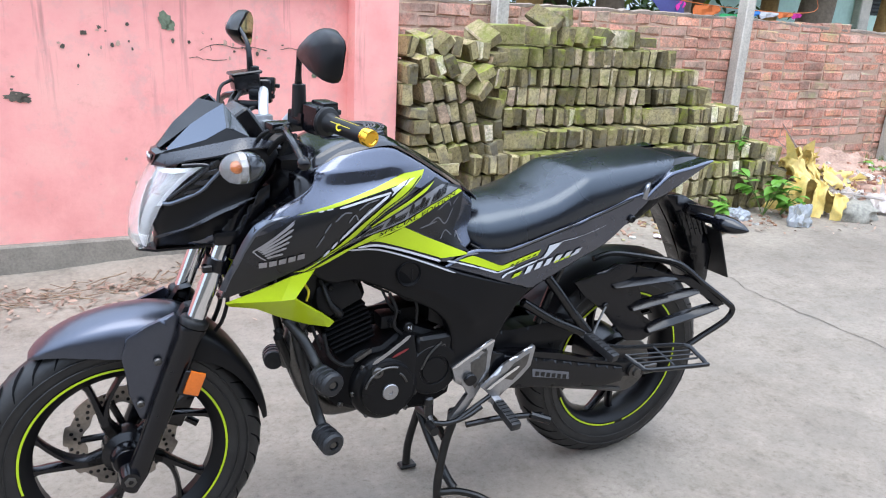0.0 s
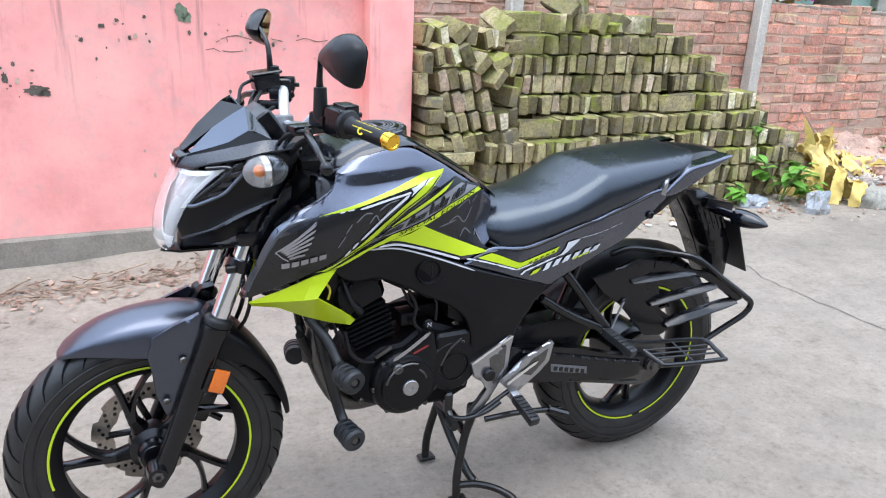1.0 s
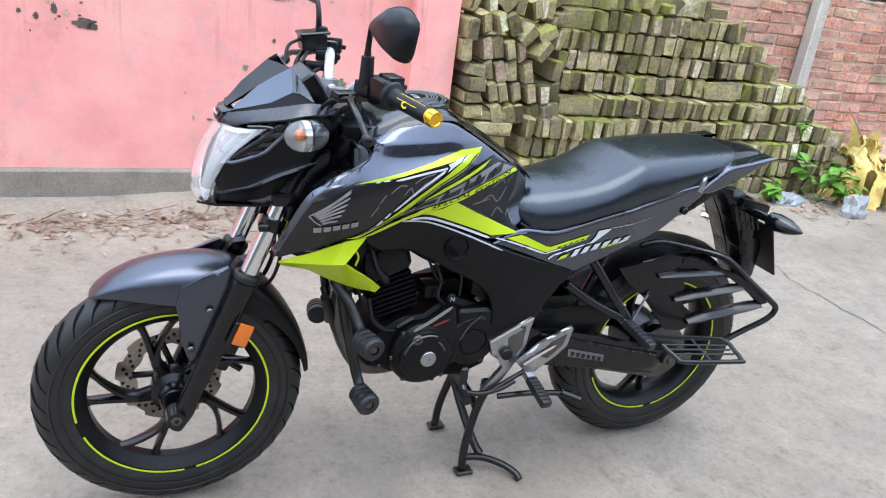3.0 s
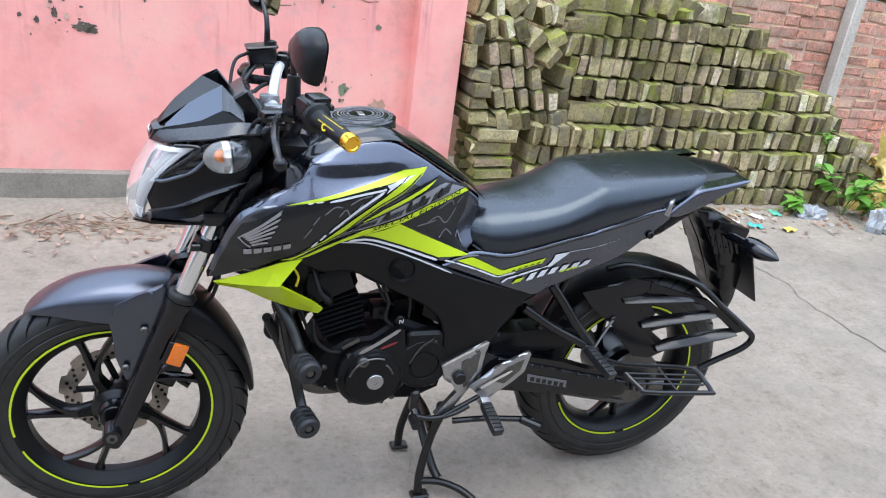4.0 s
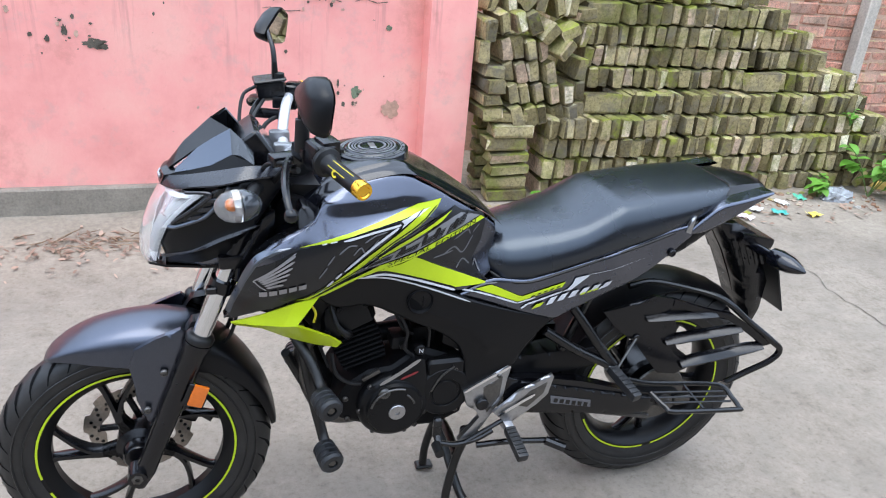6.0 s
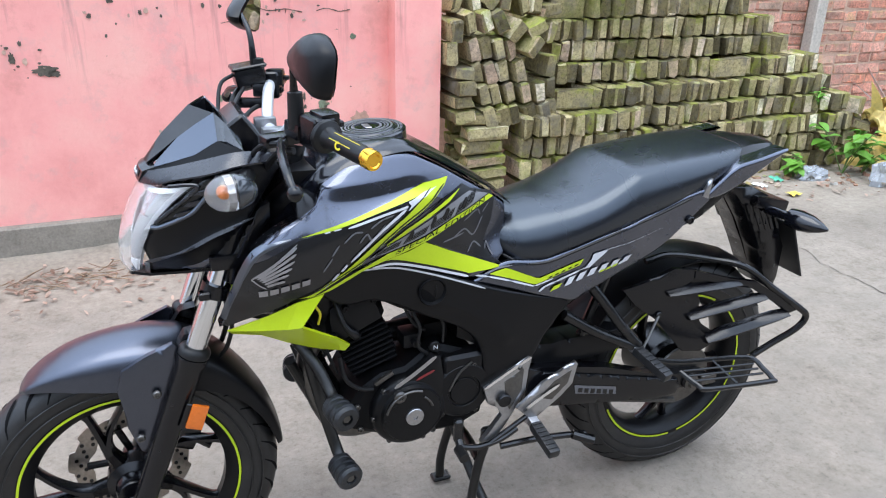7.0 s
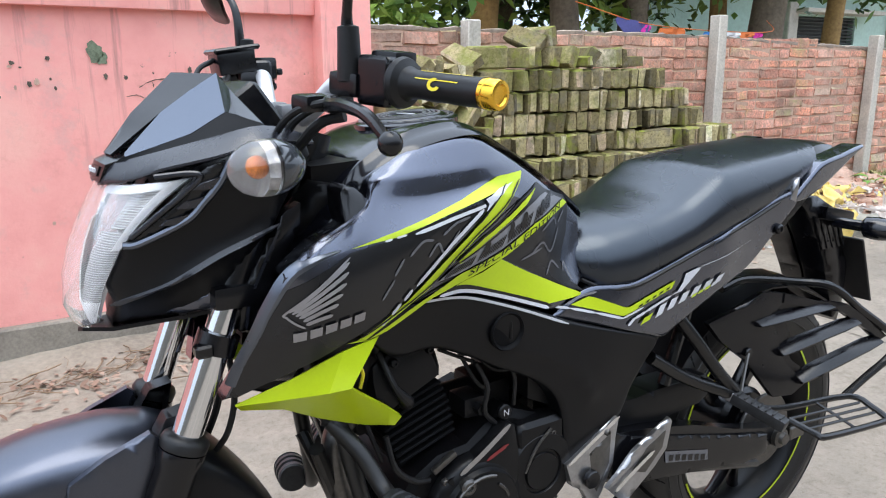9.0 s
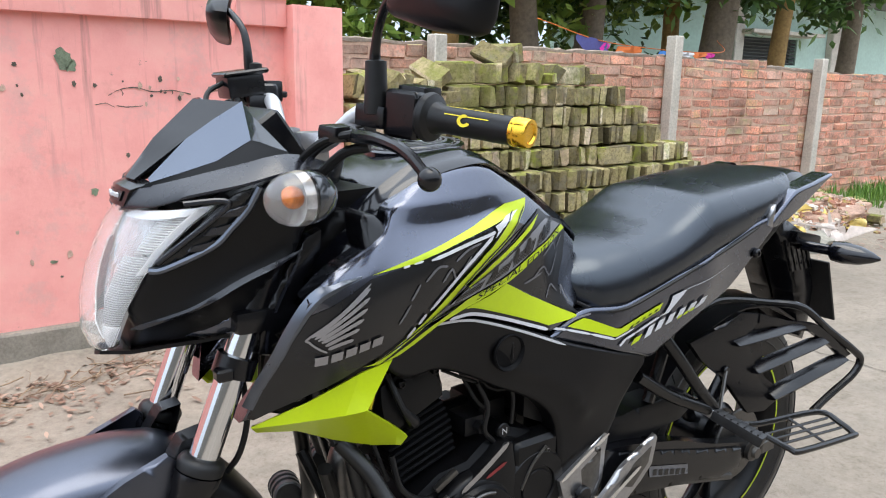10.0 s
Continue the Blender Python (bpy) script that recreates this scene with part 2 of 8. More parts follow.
def thing(name, label, category, group="", at=(0, 0, 0)):
    ob = new(name)
    ob.empty_display_size = 0.1
    ob.location = at
    return tagged(ob, label, category, group)


def add_box(bm, c, s, bev=0.0, rot=None, seg=1):
    """A box of size s round c; rot turns it round its centre."""
    m = Matrix.Translation(c) @ (rot.to_4x4() if rot is not None else Matrix()) @ Matrix.Diagonal((*s, 1))
    g = bmesh.ops.create_cube(bm, size=1, matrix=m)
    if bev:
        es = list({e for v in g["verts"] for e in v.link_edges})
        bmesh.ops.bevel(bm, geom=es, offset=bev, segments=seg, affect="EDGES", profile=0.7)
    return bm


def spline(pts, n):
    """A smooth curve through the points, n steps to a span."""
    p = [Vector(q) for q in pts]
    p = [2 * p[0] - p[1], *p, 2 * p[-1] - p[-2]]
    out = []
    for i in range(1, len(p) - 2):
        a, b, c, d = p[i - 1:i + 3]
        for k in range(n):
            t = k / n
            out.append(0.5 * ((2 * b) + (c - a) * t + (2 * a - 5 * b + 4 * c - d) * t * t + (3 * b - a - 3 * c + d) * t ** 3))
    return out + [p[-2]]


def add_tube(bm, pts, r, seg=12, smooth=0, closed=False):
    """A round bar along the points; r is one radius or one for each point."""
    if smooth:
        radii = r
        pts = spline(pts, smooth)
        if isinstance(radii, (list, tuple)):
            k = len(radii)
            r = [radii[min(k - 2, int(i / smooth))] + (radii[min(k - 1, int(i / smooth) + 1)] - radii[min(k - 2, int(i / smooth))]) * ((i / smooth) % 1 if i < len(pts) - 1 else 1) for i in range(len(pts))]
    pts = [Vector(p) for p in pts]
    n = len(pts)
    rr = r if isinstance(r, (list, tuple)) else [r] * n
    up = None
    rings = []
    for i, p in enumerate(pts):
        if closed:
            d = (pts[(i + 1) % n] - pts[i - 1]).normalized()
        else:
            d = (pts[min(i + 1, n - 1)] - pts[max(i - 1, 0)]).normalized()
        if up is None:
            up = d.orthogonal().normalized()
        up = (up - d * up.dot(d)).normalized()
        side = d.cross(up)
        rings.append([bm.verts.new(p + rr[i] * (math.cos(a) * up + math.sin(a) * side)) for a in (2 * math.pi * k / seg for k in range(seg))])
    for i in range(n if closed else n - 1):
        a, b = rings[i], rings[(i + 1) % n]
        for k in range(seg):
            bm.faces.new((a[k], a[(k + 1) % seg], b[(k + 1) % seg], b[k]))
    if not closed:
        bm.faces.new(rings[0][::-1])
        bm.faces.new(rings[-1])
    return bm


def add_lathe(bm, prof, c, axis="y", seg=48, closed=False):
    """A turned body: prof is (radius, height along the axis) round c; closed joins its ends."""
    ax = {"x": Vector((1, 0, 0)), "y": Vector((0, 1, 0)), "z": Vector((0, 0, 1))}[axis] if isinstance(axis, str) else Vector(axis).normalized()
    u = ax.orthogonal().normalized()
    w = ax.cross(u)
    c = Vector(c)
    rings = [[bm.verts.new(c + ax * h + r * (math.cos(a) * u + math.sin(a) * w)) for a in (2 * math.pi * k / seg for k in range(seg))] for r, h in prof]
    m = len(rings)
    for i in range(m if closed else m - 1):
        a, b = rings[i], rings[(i + 1) % m]
        for k in range(seg):
            bm.faces.new((a[k], a[(k + 1) % seg], b[(k + 1) % seg], b[k]))
    if not closed:
        if prof[0][0] > 1e-5:
            bm.faces.new(rings[0])
        if prof[-1][0] > 1e-5:
            bm.faces.new(rings[-1][::-1])
        bmesh.ops.remove_doubles(bm, verts=[v for r_ in (rings[0], rings[-1]) for v in r_], dist=1e-6)
    return bm


def add_loft(bm, rows, cap=False, wrap=False):
    """A skin over rows of points, all of one length."""
    vs = [[bm.verts.new(p) for p in r] for r in rows]
    n = len(vs[0])
    for a, b in zip(vs, vs[1:]):
        for k in range(n if wrap else n - 1):
            bm.faces.new((a[k], a[(k + 1) % n], b[(k + 1) % n], b[k]))
    if cap:
        bm.faces.new(vs[0][::-1])
        bm.faces.new(vs[-1])
    return bm


def solid(bm, thick):
    bmesh.ops.recalc_face_normals(bm, faces=bm.faces[:])
    bmesh.ops.solidify(bm, geom=bm.faces[:], thickness=thick)
    return bm


# ---------------- ground ----------------
bm = bmesh.new()
xs = [-200, -60, -20, -8, -5] + [-4 + 0.25 * i for i in range(57)] + [11, 14, 20, 60, 200]
ys = [-200, -60, -20, -8, -5] + [-4 + 0.25 * i for i in range(37)] + [6, 7, 9, 14, 20, 60, 200]
def ground_z(x, y):
    near = max(0.0, 1 - max(0.0, abs(x - 3) - 6) / 3) * max(0.0, min(1.0, (y - 1.5) / 0.6)) * (1.0 if y < 5 else 0.0)
    return 0.012 * near * (noise.noise((x * 1.7, y * 1.7, 0.3)) + 0.4)
add_loft(bm, [[(x, y, ground_z(x, y)) for x in xs] for y in ys])
tagged(part("ground", bm, M_GROUND), "pale worn concrete ground with earth and litter along the walls", "ground", kind="structure")

# broken expansion joint that crosses the slab
bm = bmesh.new()
joint = [(2.99, 1.42), (2.985, 1.2), (3.02, 1.03), (2.96, 0.88), (2.955, 0.6), (2.975, 0.34), (2.96, -0.3), (2.98, -1.5), (2.97, -3.0)]
pts = []
for (x0, y0), (x1, y1) in zip(joint, joint[1:]):
    k = max(2, int(abs(y1 - y0) / 0.04))
    pts += [(x0 + (x1 - x0) * i / k + random.uniform(-0.012, 0.012), y0 + (y1 - y0) * i / k) for i in range(k)]
add_loft(bm, [[(x - w, y, 0.0025) for w in (random.uniform(0.0008, 0.005),)] + [(x + random.uniform(0.0008, 0.005), y, 0.0025)] for x, y in pts])
tagged(part("pavement_joint", bm, M_CRACK), "dark open crack across the concrete slab", "crack", kind="structure")

# ---------------- pink wall ----------------
WALL_TURN = 4.95
wall_m = pose(0, 2.156, 0, 0, 0, WALL_TURN)
wall_pink = new("wall_pink")
wall_pink.matrix_world = wall_m
tagged(wall_pink, "pink limewashed boundary wall with a recessed panel and peeling paint", "wall", kind="structure")
bm = bmesh.new()
add_box(bm, (-3.34, 0.09, 0.75), (9.32, 0.16, 1.38))
part("panel", bm, M_PINK, wall_pink)
bm = bmesh.new()
add_box(bm, (1.445, 0.045, 0.71), (0.255, 0.25, 1.42), 0.008, seg=2)
part("pillar", bm, M_PINK, wall_pink)
bm = bmesh.new()
add_box(bm, (-3.34, 0.07, 1.385), (9.315, 0.2, 0.12), 0.008, seg=2)
part("top_beam", bm, M_PINK, wall_pink)
bm = bmesh.new()
add_box(bm, (-3.3, 0.075, 1.475), (9.3, 0.25, 0.06), 0.006, seg=2)
part("coping", bm, M_PEACH, wall_pink, "faded peach coping")
bm = bmesh.new()
add_loft(bm, [[(x, -0.03, -0.02), (x, -0.03, 0.148 - 0.030 * x), (x, -0.022, 0.156 - 0.030 * x), (x, 0.15, 0.156 - 0.030 * x), (x, 0.15, -0.02)] for x in (-7.9, -3.0, -1.0, 0.0, 0.6, 1.2, 1.31)], cap=True, wrap=True)
part("plinth", bm, M_PLINTH, wall_pink, "rough grey cement plinth")


# sandy earth washed up against the plinth
bm = bmesh.new()
rows = []
for i in range(180):
    x = -7.0 + 8.5 * i / 179
    h = 0.040 + 0.016 * noise.noise((x * 2.1, 0.2, 0)) + 0.006 * noise.noise((x * 9, 0.7, 0))
    rows.append([(x, -0.032 - d, -0.004 + (h + 0.004) * g + 0.004 * noise.noise((x * 14, d * 30, 1.0))) for d, g in ((0.0, 1.0), (0.03, .96), (0.07, .80), (0.12, .52), (0.18, .27), (0.26, .10), (0.36, 0.0))])
add_loft(bm, rows)
bank = part("earth_bank", bm, M_EARTH, None)
bank.matrix_world = wall_m
tagged(bank, "pale sandy earth washed up along the wall foot", "earth", kind="structure")


def blotch(u, z, w, h, mat, seed, name="peeled_patch", label=""):
    """A scab where the paint has come off, with a ragged rim."""
    rnd = random.Random(seed)
    bm = bmesh.new()
    n = 22
    ring = []
    for k in range(n):
        a = 2 * math.pi * k / n
        r = 0.5 * (0.7 + 0.5 * rnd.random())
        ring.append(bm.verts.new((u + w * r * math.cos(a), 0.006, z + h * r * math.sin(a))))
    bm.faces.new(ring)
    return part(name, bm, mat, wall_pink, label)


blotch(-0.235, 0.825, 0.10, 0.045, M_PATCHD, 1, label="dark patch of missing plaster")
blotch(-0.205, 0.812, 0.05, 0.03, M_PATCHD, 21)
blotch(0.965, 0.592, 0.055, 0.06, M_PATCH, 2)
blotch(1.16, 0.50, 0.10, 0.10, plain("ochre_plaster", (0.50, 0.30, 0.22), 0.9, vary=0.4), 3)
blotch(0.40, 1.165, 0.07, 0.075, M_PATCH, 4)
blotch(0.42, 1.14, 0.045, 0.05, M_PATCH, 5)
blotch(1.13, 0.915, 0.03, 0.03, M_PATCH, 6)
blotch(0.87, 0.64, 0.015, 0.045, M_PATCHD, 7)
blotch(0.90, 0.53, 0.02, 0.03, M_PATCHD, 8)
blotch(-0.35, 0.88, 0.025, 0.05, M_PATCHD, 9)
blotch(-0.42, 0.845, 0.02, 0.03, M_PATCHD, 10)
blotch(0.47, 0.66, 0.03, 0.03, M_PATCH, 11)
blotch(0.30, 0.40, 0.03, 0.015, M_PATCH, 12)
blotch(0.05, 1.10, 0.03, 0.022, M_PATCHD, 13)
# small chips scattered round the worst places
chips = random.Random(41)
for cu, cz, su, sz, n in ((0.70, 1.04, 0.16, 0.035, 16), (0.15, 1.06, 0.14, 0.05, 14), (-0.32, 0.88, 0.10, 0.05, 12), (0.95, 0.60, 0.10, 0.07, 8), (-0.75, 1.05, 0.22, 0.08, 10), (0.35, 0.45, 0.4, 0.15, 9)):
    for k in range(n):
        w = chips.uniform(0.006, 0.020)
        blotch(chips.gauss(cu, su), min(1.28, chips.gauss(cz, sz)), w, w * chips.uniform(0.5, 1.8), chips.choice((M_PATCHD, M_PATCHD, M_CHIP)), 100 + k + int(100 * abs(cu)))
# hairline cracks in the plaster
for k, pts in enumerate(([(0.55, 1.03), (0.60, 1.055), (0.66, 1.06), (0.72, 1.045), (0.80, 1.05), (0.88, 1.035)], [(0.60, 1.052), (0.605, 1.040), (0.603, 1.03)],
                         [(0.80, 1.05), (0.803, 1.042), (0.80, 1.035)], [(0.58, 0.99), (0.63, 0.985), (0.68, 0.99)], [(0.50, 0.995), (0.54, 1.0), (0.57, 0.985)], [(0.95, 1.04), (1.0, 1.05), (1.06, 1.035), (1.12, 1.04)])):
    bm = bmesh.new()
    sp = spline([(u, 0.006, z) for u, z in pts], 5)
    add_loft(bm, [[(p.x + random.uniform(-.002, .002), p.y, p.z - random.uniform(0.0008, 0.003)), (p.x + random.uniform(-.002, .002), p.y, p.z + random.uniform(0.0008, 0.003))] if k not in (1, 2) else
                  [(p.x - random.uniform(0.0008, 0.003), p.y, p.z), (p.x + random.uniform(0.0008, 0.003), p.y, p.z)] for p in sp])
    part("plaster_crack", bm, M_PATCHD, wall_pink)


# ---------------- red brick wall ----------------
RW_Y = 3.05


def rw_top(x):
    return 1.375 - 0.006 * x if x < 4.9 else 1.345 - 0.035 * (x - 4.9)


wall_red = new("wall_brick")
tagged(wall_red, "old red brick boundary wall with concrete posts and mossy foot", "wall", kind="structure")
bm = bmesh.new()
add_loft(bm, [[(x, y, z) for x, z in ((1.2, -0.05), (1.2, rw_top(1.2) - 0.03), (4.9, rw_top(4.9) - 0.03), (12.5, rw_top(12.5) - 0.03), (12.5, -0.05))] for y in (RW_Y + 0.009, RW_Y + 0.10)], cap=True, wrap=True)
part("mortar", bm, M_MORTAR, wall_red, "sandy grey mortar bed")


def brick_mesh(name, s, mat, seed, bev=0.006, jit=0.004):
    rnd = random.Random(seed)
    bm = bmesh.new()
    add_box(bm, (0, 0, 0), s, bev)
    for v in bm.verts:
        v.co += Vector((rnd.uniform(-jit, jit), rnd.uniform(-jit, jit), rnd.uniform(-jit, jit)))
    # knocked-off corners
    for k in range(rnd.choice((0, 1, 1, 2)) if mat is M_STACK else 0):
        c = rnd.choice(bm.verts[:]).co.copy()
        for v in bm.verts:
            d = (v.co - c).length
            if d < 0.03:
                v.co *= 1 - 0.16 * (1 - d / 0.03)
    me = finish(name, bm, mat, 28)
    return me


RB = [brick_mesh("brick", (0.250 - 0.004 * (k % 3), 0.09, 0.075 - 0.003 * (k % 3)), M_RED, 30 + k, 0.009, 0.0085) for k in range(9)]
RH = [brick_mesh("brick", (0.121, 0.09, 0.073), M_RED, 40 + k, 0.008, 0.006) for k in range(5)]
rnd = random.Random(5)
pitch_z, pitch_x = 0.0825, 0.257
far = bmesh.new()
for row in range(17):
    z = 0.04 + row * pitch_z
    x = 1.55 + (0.128 if row % 2 else 0.0)
    while x < 12.2:
        half = rnd.random() < 0.22
        w = 0.13 if half else pitch_x
        cx = x + w / 2
        if z + 0.036 < rw_top(cx) + 0.02 and not (cx < 4.0 and z < 0.75) and rnd.random() > 0.01:
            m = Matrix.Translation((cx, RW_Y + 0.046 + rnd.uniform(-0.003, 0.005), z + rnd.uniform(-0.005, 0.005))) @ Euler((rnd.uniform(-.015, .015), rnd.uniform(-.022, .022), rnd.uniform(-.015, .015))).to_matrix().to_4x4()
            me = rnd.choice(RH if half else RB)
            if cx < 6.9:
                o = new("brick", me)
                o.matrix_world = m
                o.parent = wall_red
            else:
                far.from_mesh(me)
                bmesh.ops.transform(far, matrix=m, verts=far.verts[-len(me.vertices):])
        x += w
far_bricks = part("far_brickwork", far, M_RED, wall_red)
far_bricks["kind"] = "stuff"

# crumbling cement along the top of the wall
rnd = random.Random(77)
bm = bmesh.new()
rows = []
x = 1.3
while x < 12.3:
    t = rw_top(x) - 0.03
    a, b, c = rnd.uniform(0.004, 0.026), rnd.uniform(-0.008, 0.012), rnd.uniform(-0.02, 0.02)
    rows.append([(x, RW_Y + 0.004 + b * 0.3, t - 0.008 - c * 0.4), (x, RW_Y + 0.002 + b * 0.3, t + a * 0.6), (x, RW_Y + 0.03, t + a), (x, RW_Y + 0.08, t + a * 0.9), (x, RW_Y + 0.104, t + a * 0.3), (x, RW_Y + 0.102, t - 0.03)])
    x += rnd.uniform(0.03, 0.09)
add_loft(bm, rows, cap=True, wrap=True)
part("wall_cap", bm, M_CAP, wall_red, "grey crumbling cement cap")
for x, top in ((2.63, 1.385), (4.93, 1.475), (7.10, 1.36), (9.3, 1.3)):
    bm = bmesh.new()
    add_box(bm, (0, 0, top / 2), (0.105, 0.10, top), 0.008)
    for v in bm.verts:
        v.co.x *= 1.0 - 0.12 * v.co.z / top
    p = part("concrete_post", bm, M_POST)
    p.matrix_world = pose(x, RW_Y - 0.055, 0, 0, rnd.uniform(-0.5, 1.5), 0)
    tagged(p, "square weathered grey concrete fence post in the brick wall", "post", "fence posts")

# ---------------- brick stack ----------------
stack = thing("brick_stack", "tall stack of moss-covered old bricks set on edge", "brick stack")
BS = [brick_mesh("brick", (0.0645 - 0.003 * (k % 4), 0.24, 0.109 + 0.002 * (k % 3)), M_STACK, 60 + k, 0.0075, 0.0065) for k in range(16)]
rnd = random.Random(11)
count = 0
rest = bmesh.new()


def lay(x, y, z, rx=0, ry=0, rz=0, loose=0.0, joined=False):
    """One brick: lengthwise along y, on edge, at its centre."""
    global count
    me = rnd.choice(BS)
    j = 1 + loose
    m = pose(x, y, z, rx + rnd.uniform(-1, 1) * j, ry + rnd.uniform(-1.2, 1.2) * j, rz + rnd.uniform(-1.5, 1.5) * j)
    if joined:
        rest.from_mesh(me)
        bmesh.ops.transform(rest, matrix=m, verts=rest.verts[-len(me.vertices):])
        return
    o = new("brick", me)
    o.matrix_world = m
    o.parent = stack
    count += 1


def course(x0, x1, front, z, deep=1, skip=0.0):
    """A row of bricks on edge, heads to the lane, with more rows behind it."""
    for d in range(deep):
        x = x0 + 0.037
        lean = rnd.uniform(-3, 3)
        while x < x1:
            if rnd.random() > skip:
                lay(x, front + 0.12 + 0.245 * d + rnd.uniform(-0.024, 0.016) + (0.03 if rnd.random() < 0.06 else 0), z + rnd.uniform(-0.003, 0.003), ry=lean, joined=d > 0)
            x += rnd.uniform(0.0705, 0.082)
            if rnd.random() < 0.04:
                lean = rnd.uniform(-4, 4)


H = 0.121
# lowest tiers
for r in range(3):
    course(2.02, 4.55 - 0.03 * r, 2.13, 0.06 + H * r)
    course(4.55 - 0.03 * r, 4.85 - 0.1 * r, 2.2, 0.06 + H * r)
course(2.02, 2.78, 2.10, 0.06 + H * 3, 2)
course(2.78, 4.42, 2.17, 0.06 + H * 3, 1)
course(2.5, 4.33, 2.20, 0.06 + H * 4, 2)
for x in (2.30,):
    lay(x + 0.09, 2.24, 0.06 + H * 4, rz=90)
# upper tiers
course(2.25, 3.40, 2.32, 0.06 + H * 5, 2)
lay(3.50, 2.27, 0.06 + H * 5, rz=90)
course(3.62, 4.25, 2.26, 0.06 + H * 5, 2)
lay(2.72, 2.25, 0.06 + H * 4, rz=90)
course(2.27, 4.0, 2.33, 0.06 + H * 6, 3)
course(2.27, 3.9, 2.335, 0.06 + H * 7, 3)
lay(2.38, 2.39, 0.06 + H * 8, rz=90)
lay(2.38, 2.39, 0.06 + H * 7.0, rz=90)
course(2.51, 3.62, 2.33, 0.06 + H * 8, 3)
# bricks laid flat at the near corner
for r in range(6):
    lay(1.80 + rnd.uniform(-.02, .02), 2.17 + rnd.uniform(-.01, .01), 0.04 + 0.0745 * r, ry=90, rz=90, loose=1)
    lay(1.80, 2.36, 0.04 + 0.0745 * r, ry=90, rz=90, joined=True)
lay(1.78, 2.20, 0.04 + 0.0745 * 5.95, ry=90, rz=82, loose=2)
# slumped heap between the corner and the upper tiers: leaning columns, then tumbled bricks
for c, (x, z, lean, n) in enumerate(((1.83, .49, -14, 4), (1.915, .49, -17, 4), (2.00, .49, -18, 4), (2.085, .49, -17, 4), (2.16, .49, -12, 2), (2.22, .50, -3, 2))):
    for r in range(n):
        lay(x - 0.122 * r * math.sin(radians(-lean)), 2.27 + rnd.uniform(-.03, .025) + 0.012 * r, z + 0.116 * r, rx=rnd.uniform(-3, 3), ry=lean + rnd.uniform(-3, 3), rz=rnd.uniform(-5, 5), loose=1)
        lay(x, 2.56, z + 0.116 * r, ry=lean, joined=True)
for z in (.50, .575, .65, .72):
    lay(1.685, 2.26 + rnd.uniform(-.02, .02), z, ry=90 + rnd.uniform(-4, 4), rz=rnd.uniform(-6, 6), loose=1)
    lay(1.66, 2.5, z, ry=90, joined=True)
for x, y, z, a, b, c in ((1.62, 2.27, .82, 0, 3, 0), (1.63, 2.28, .94, 4, -6, 4), (1.71, 2.29, .98, 6, -14, 8), (1.80, 2.29, .985, 4, -20, 6), (1.89, 2.28, .985, 4, -24, -8), (1.98, 2.27, .94, 6, 36, 10), (2.05, 2.23, .86, 6, 40, 12), (2.10, 2.25, .94, 4, 60, -6),
                         (2.20, 2.30, .74, 3, 8, 4), (1.66, 2.36, 1.07, 0, 14, 8), (1.76, 2.35, 1.09, 6, -12, 6), (1.86, 2.33, 1.10, 10, 44, 12), (1.96, 2.34, 1.08, 0, 10, -6), (2.05, 2.38, 1.06, 0, -16, 5), (2.14, 2.38, 1.06, 0, 8, 5), (2.22, 2.36, .90, 0, 12, 6), (2.21, 2.36, 1.02, 0, 84, 6)):
    lay(x, y, z, a, b, c, 2)
# loose bricks thrown on the top
z9 = 0.06 + H * 9
for x, y, a, b, c in ((2.22, 2.44, 30, 46, 30), (2.36, 2.42, 0, 2, 90), (2.56, 2.43, 0, 4, 14), (2.66, 2.45, 0, -6, -8), (2.76, 2.44, 0, 3, 6), (2.88, 2.45, 0, 26, 15), (2.98, 2.44, 0, 88, 30), (3.10, 2.46, 0, 35, -20),
                      (3.22, 2.44, 0, 4, 8), (3.31, 2.45, 0, -3, -5), (2.5, 2.7, 0, 0, 40), (2.9, 2.72, 0, 3, 20), (3.2, 2.7, 0, -5, -30), (2.35, 2.7, 0, 90, 10), (3.44, 2.5, 0, 90, 60)):
    lay(x, y, z9 - (0.02 if abs(b) > 60 else 0), a, b, c, 1)
lay(2.66, 2.47, z9 + 0.10, 25, 35, 40)
lay(2.74, 2.46, z9 + 0.11, 0, -12, 10)
# fallen bricks at the far end
for k in range(46):
    x = rnd.uniform(4.22, 5.0)
    zt = max(0.06, 0.74 - 1.05 * (x - 4.18))
    lay(x, rnd.uniform(2.12, 2.55), rnd.uniform(0.05, zt), rnd.uniform(-12, 12), rnd.choice((0, 90, 20, -30, 60)) + rnd.uniform(-12, 12), rnd.uniform(-50, 50), 3)
for k in range(36):
    lay(rnd.uniform(4.5, 7.2), rnd.uniform(1.95, 2.85), rnd.uniform(0.03, 0.10), rnd.uniform(-10, 10), 90 + rnd.uniform(-12, 12), rnd.uniform(0, 180), 3)
core = part("inner_bricks", rest, M_STACK, stack)
core["kind"] = "stuff"


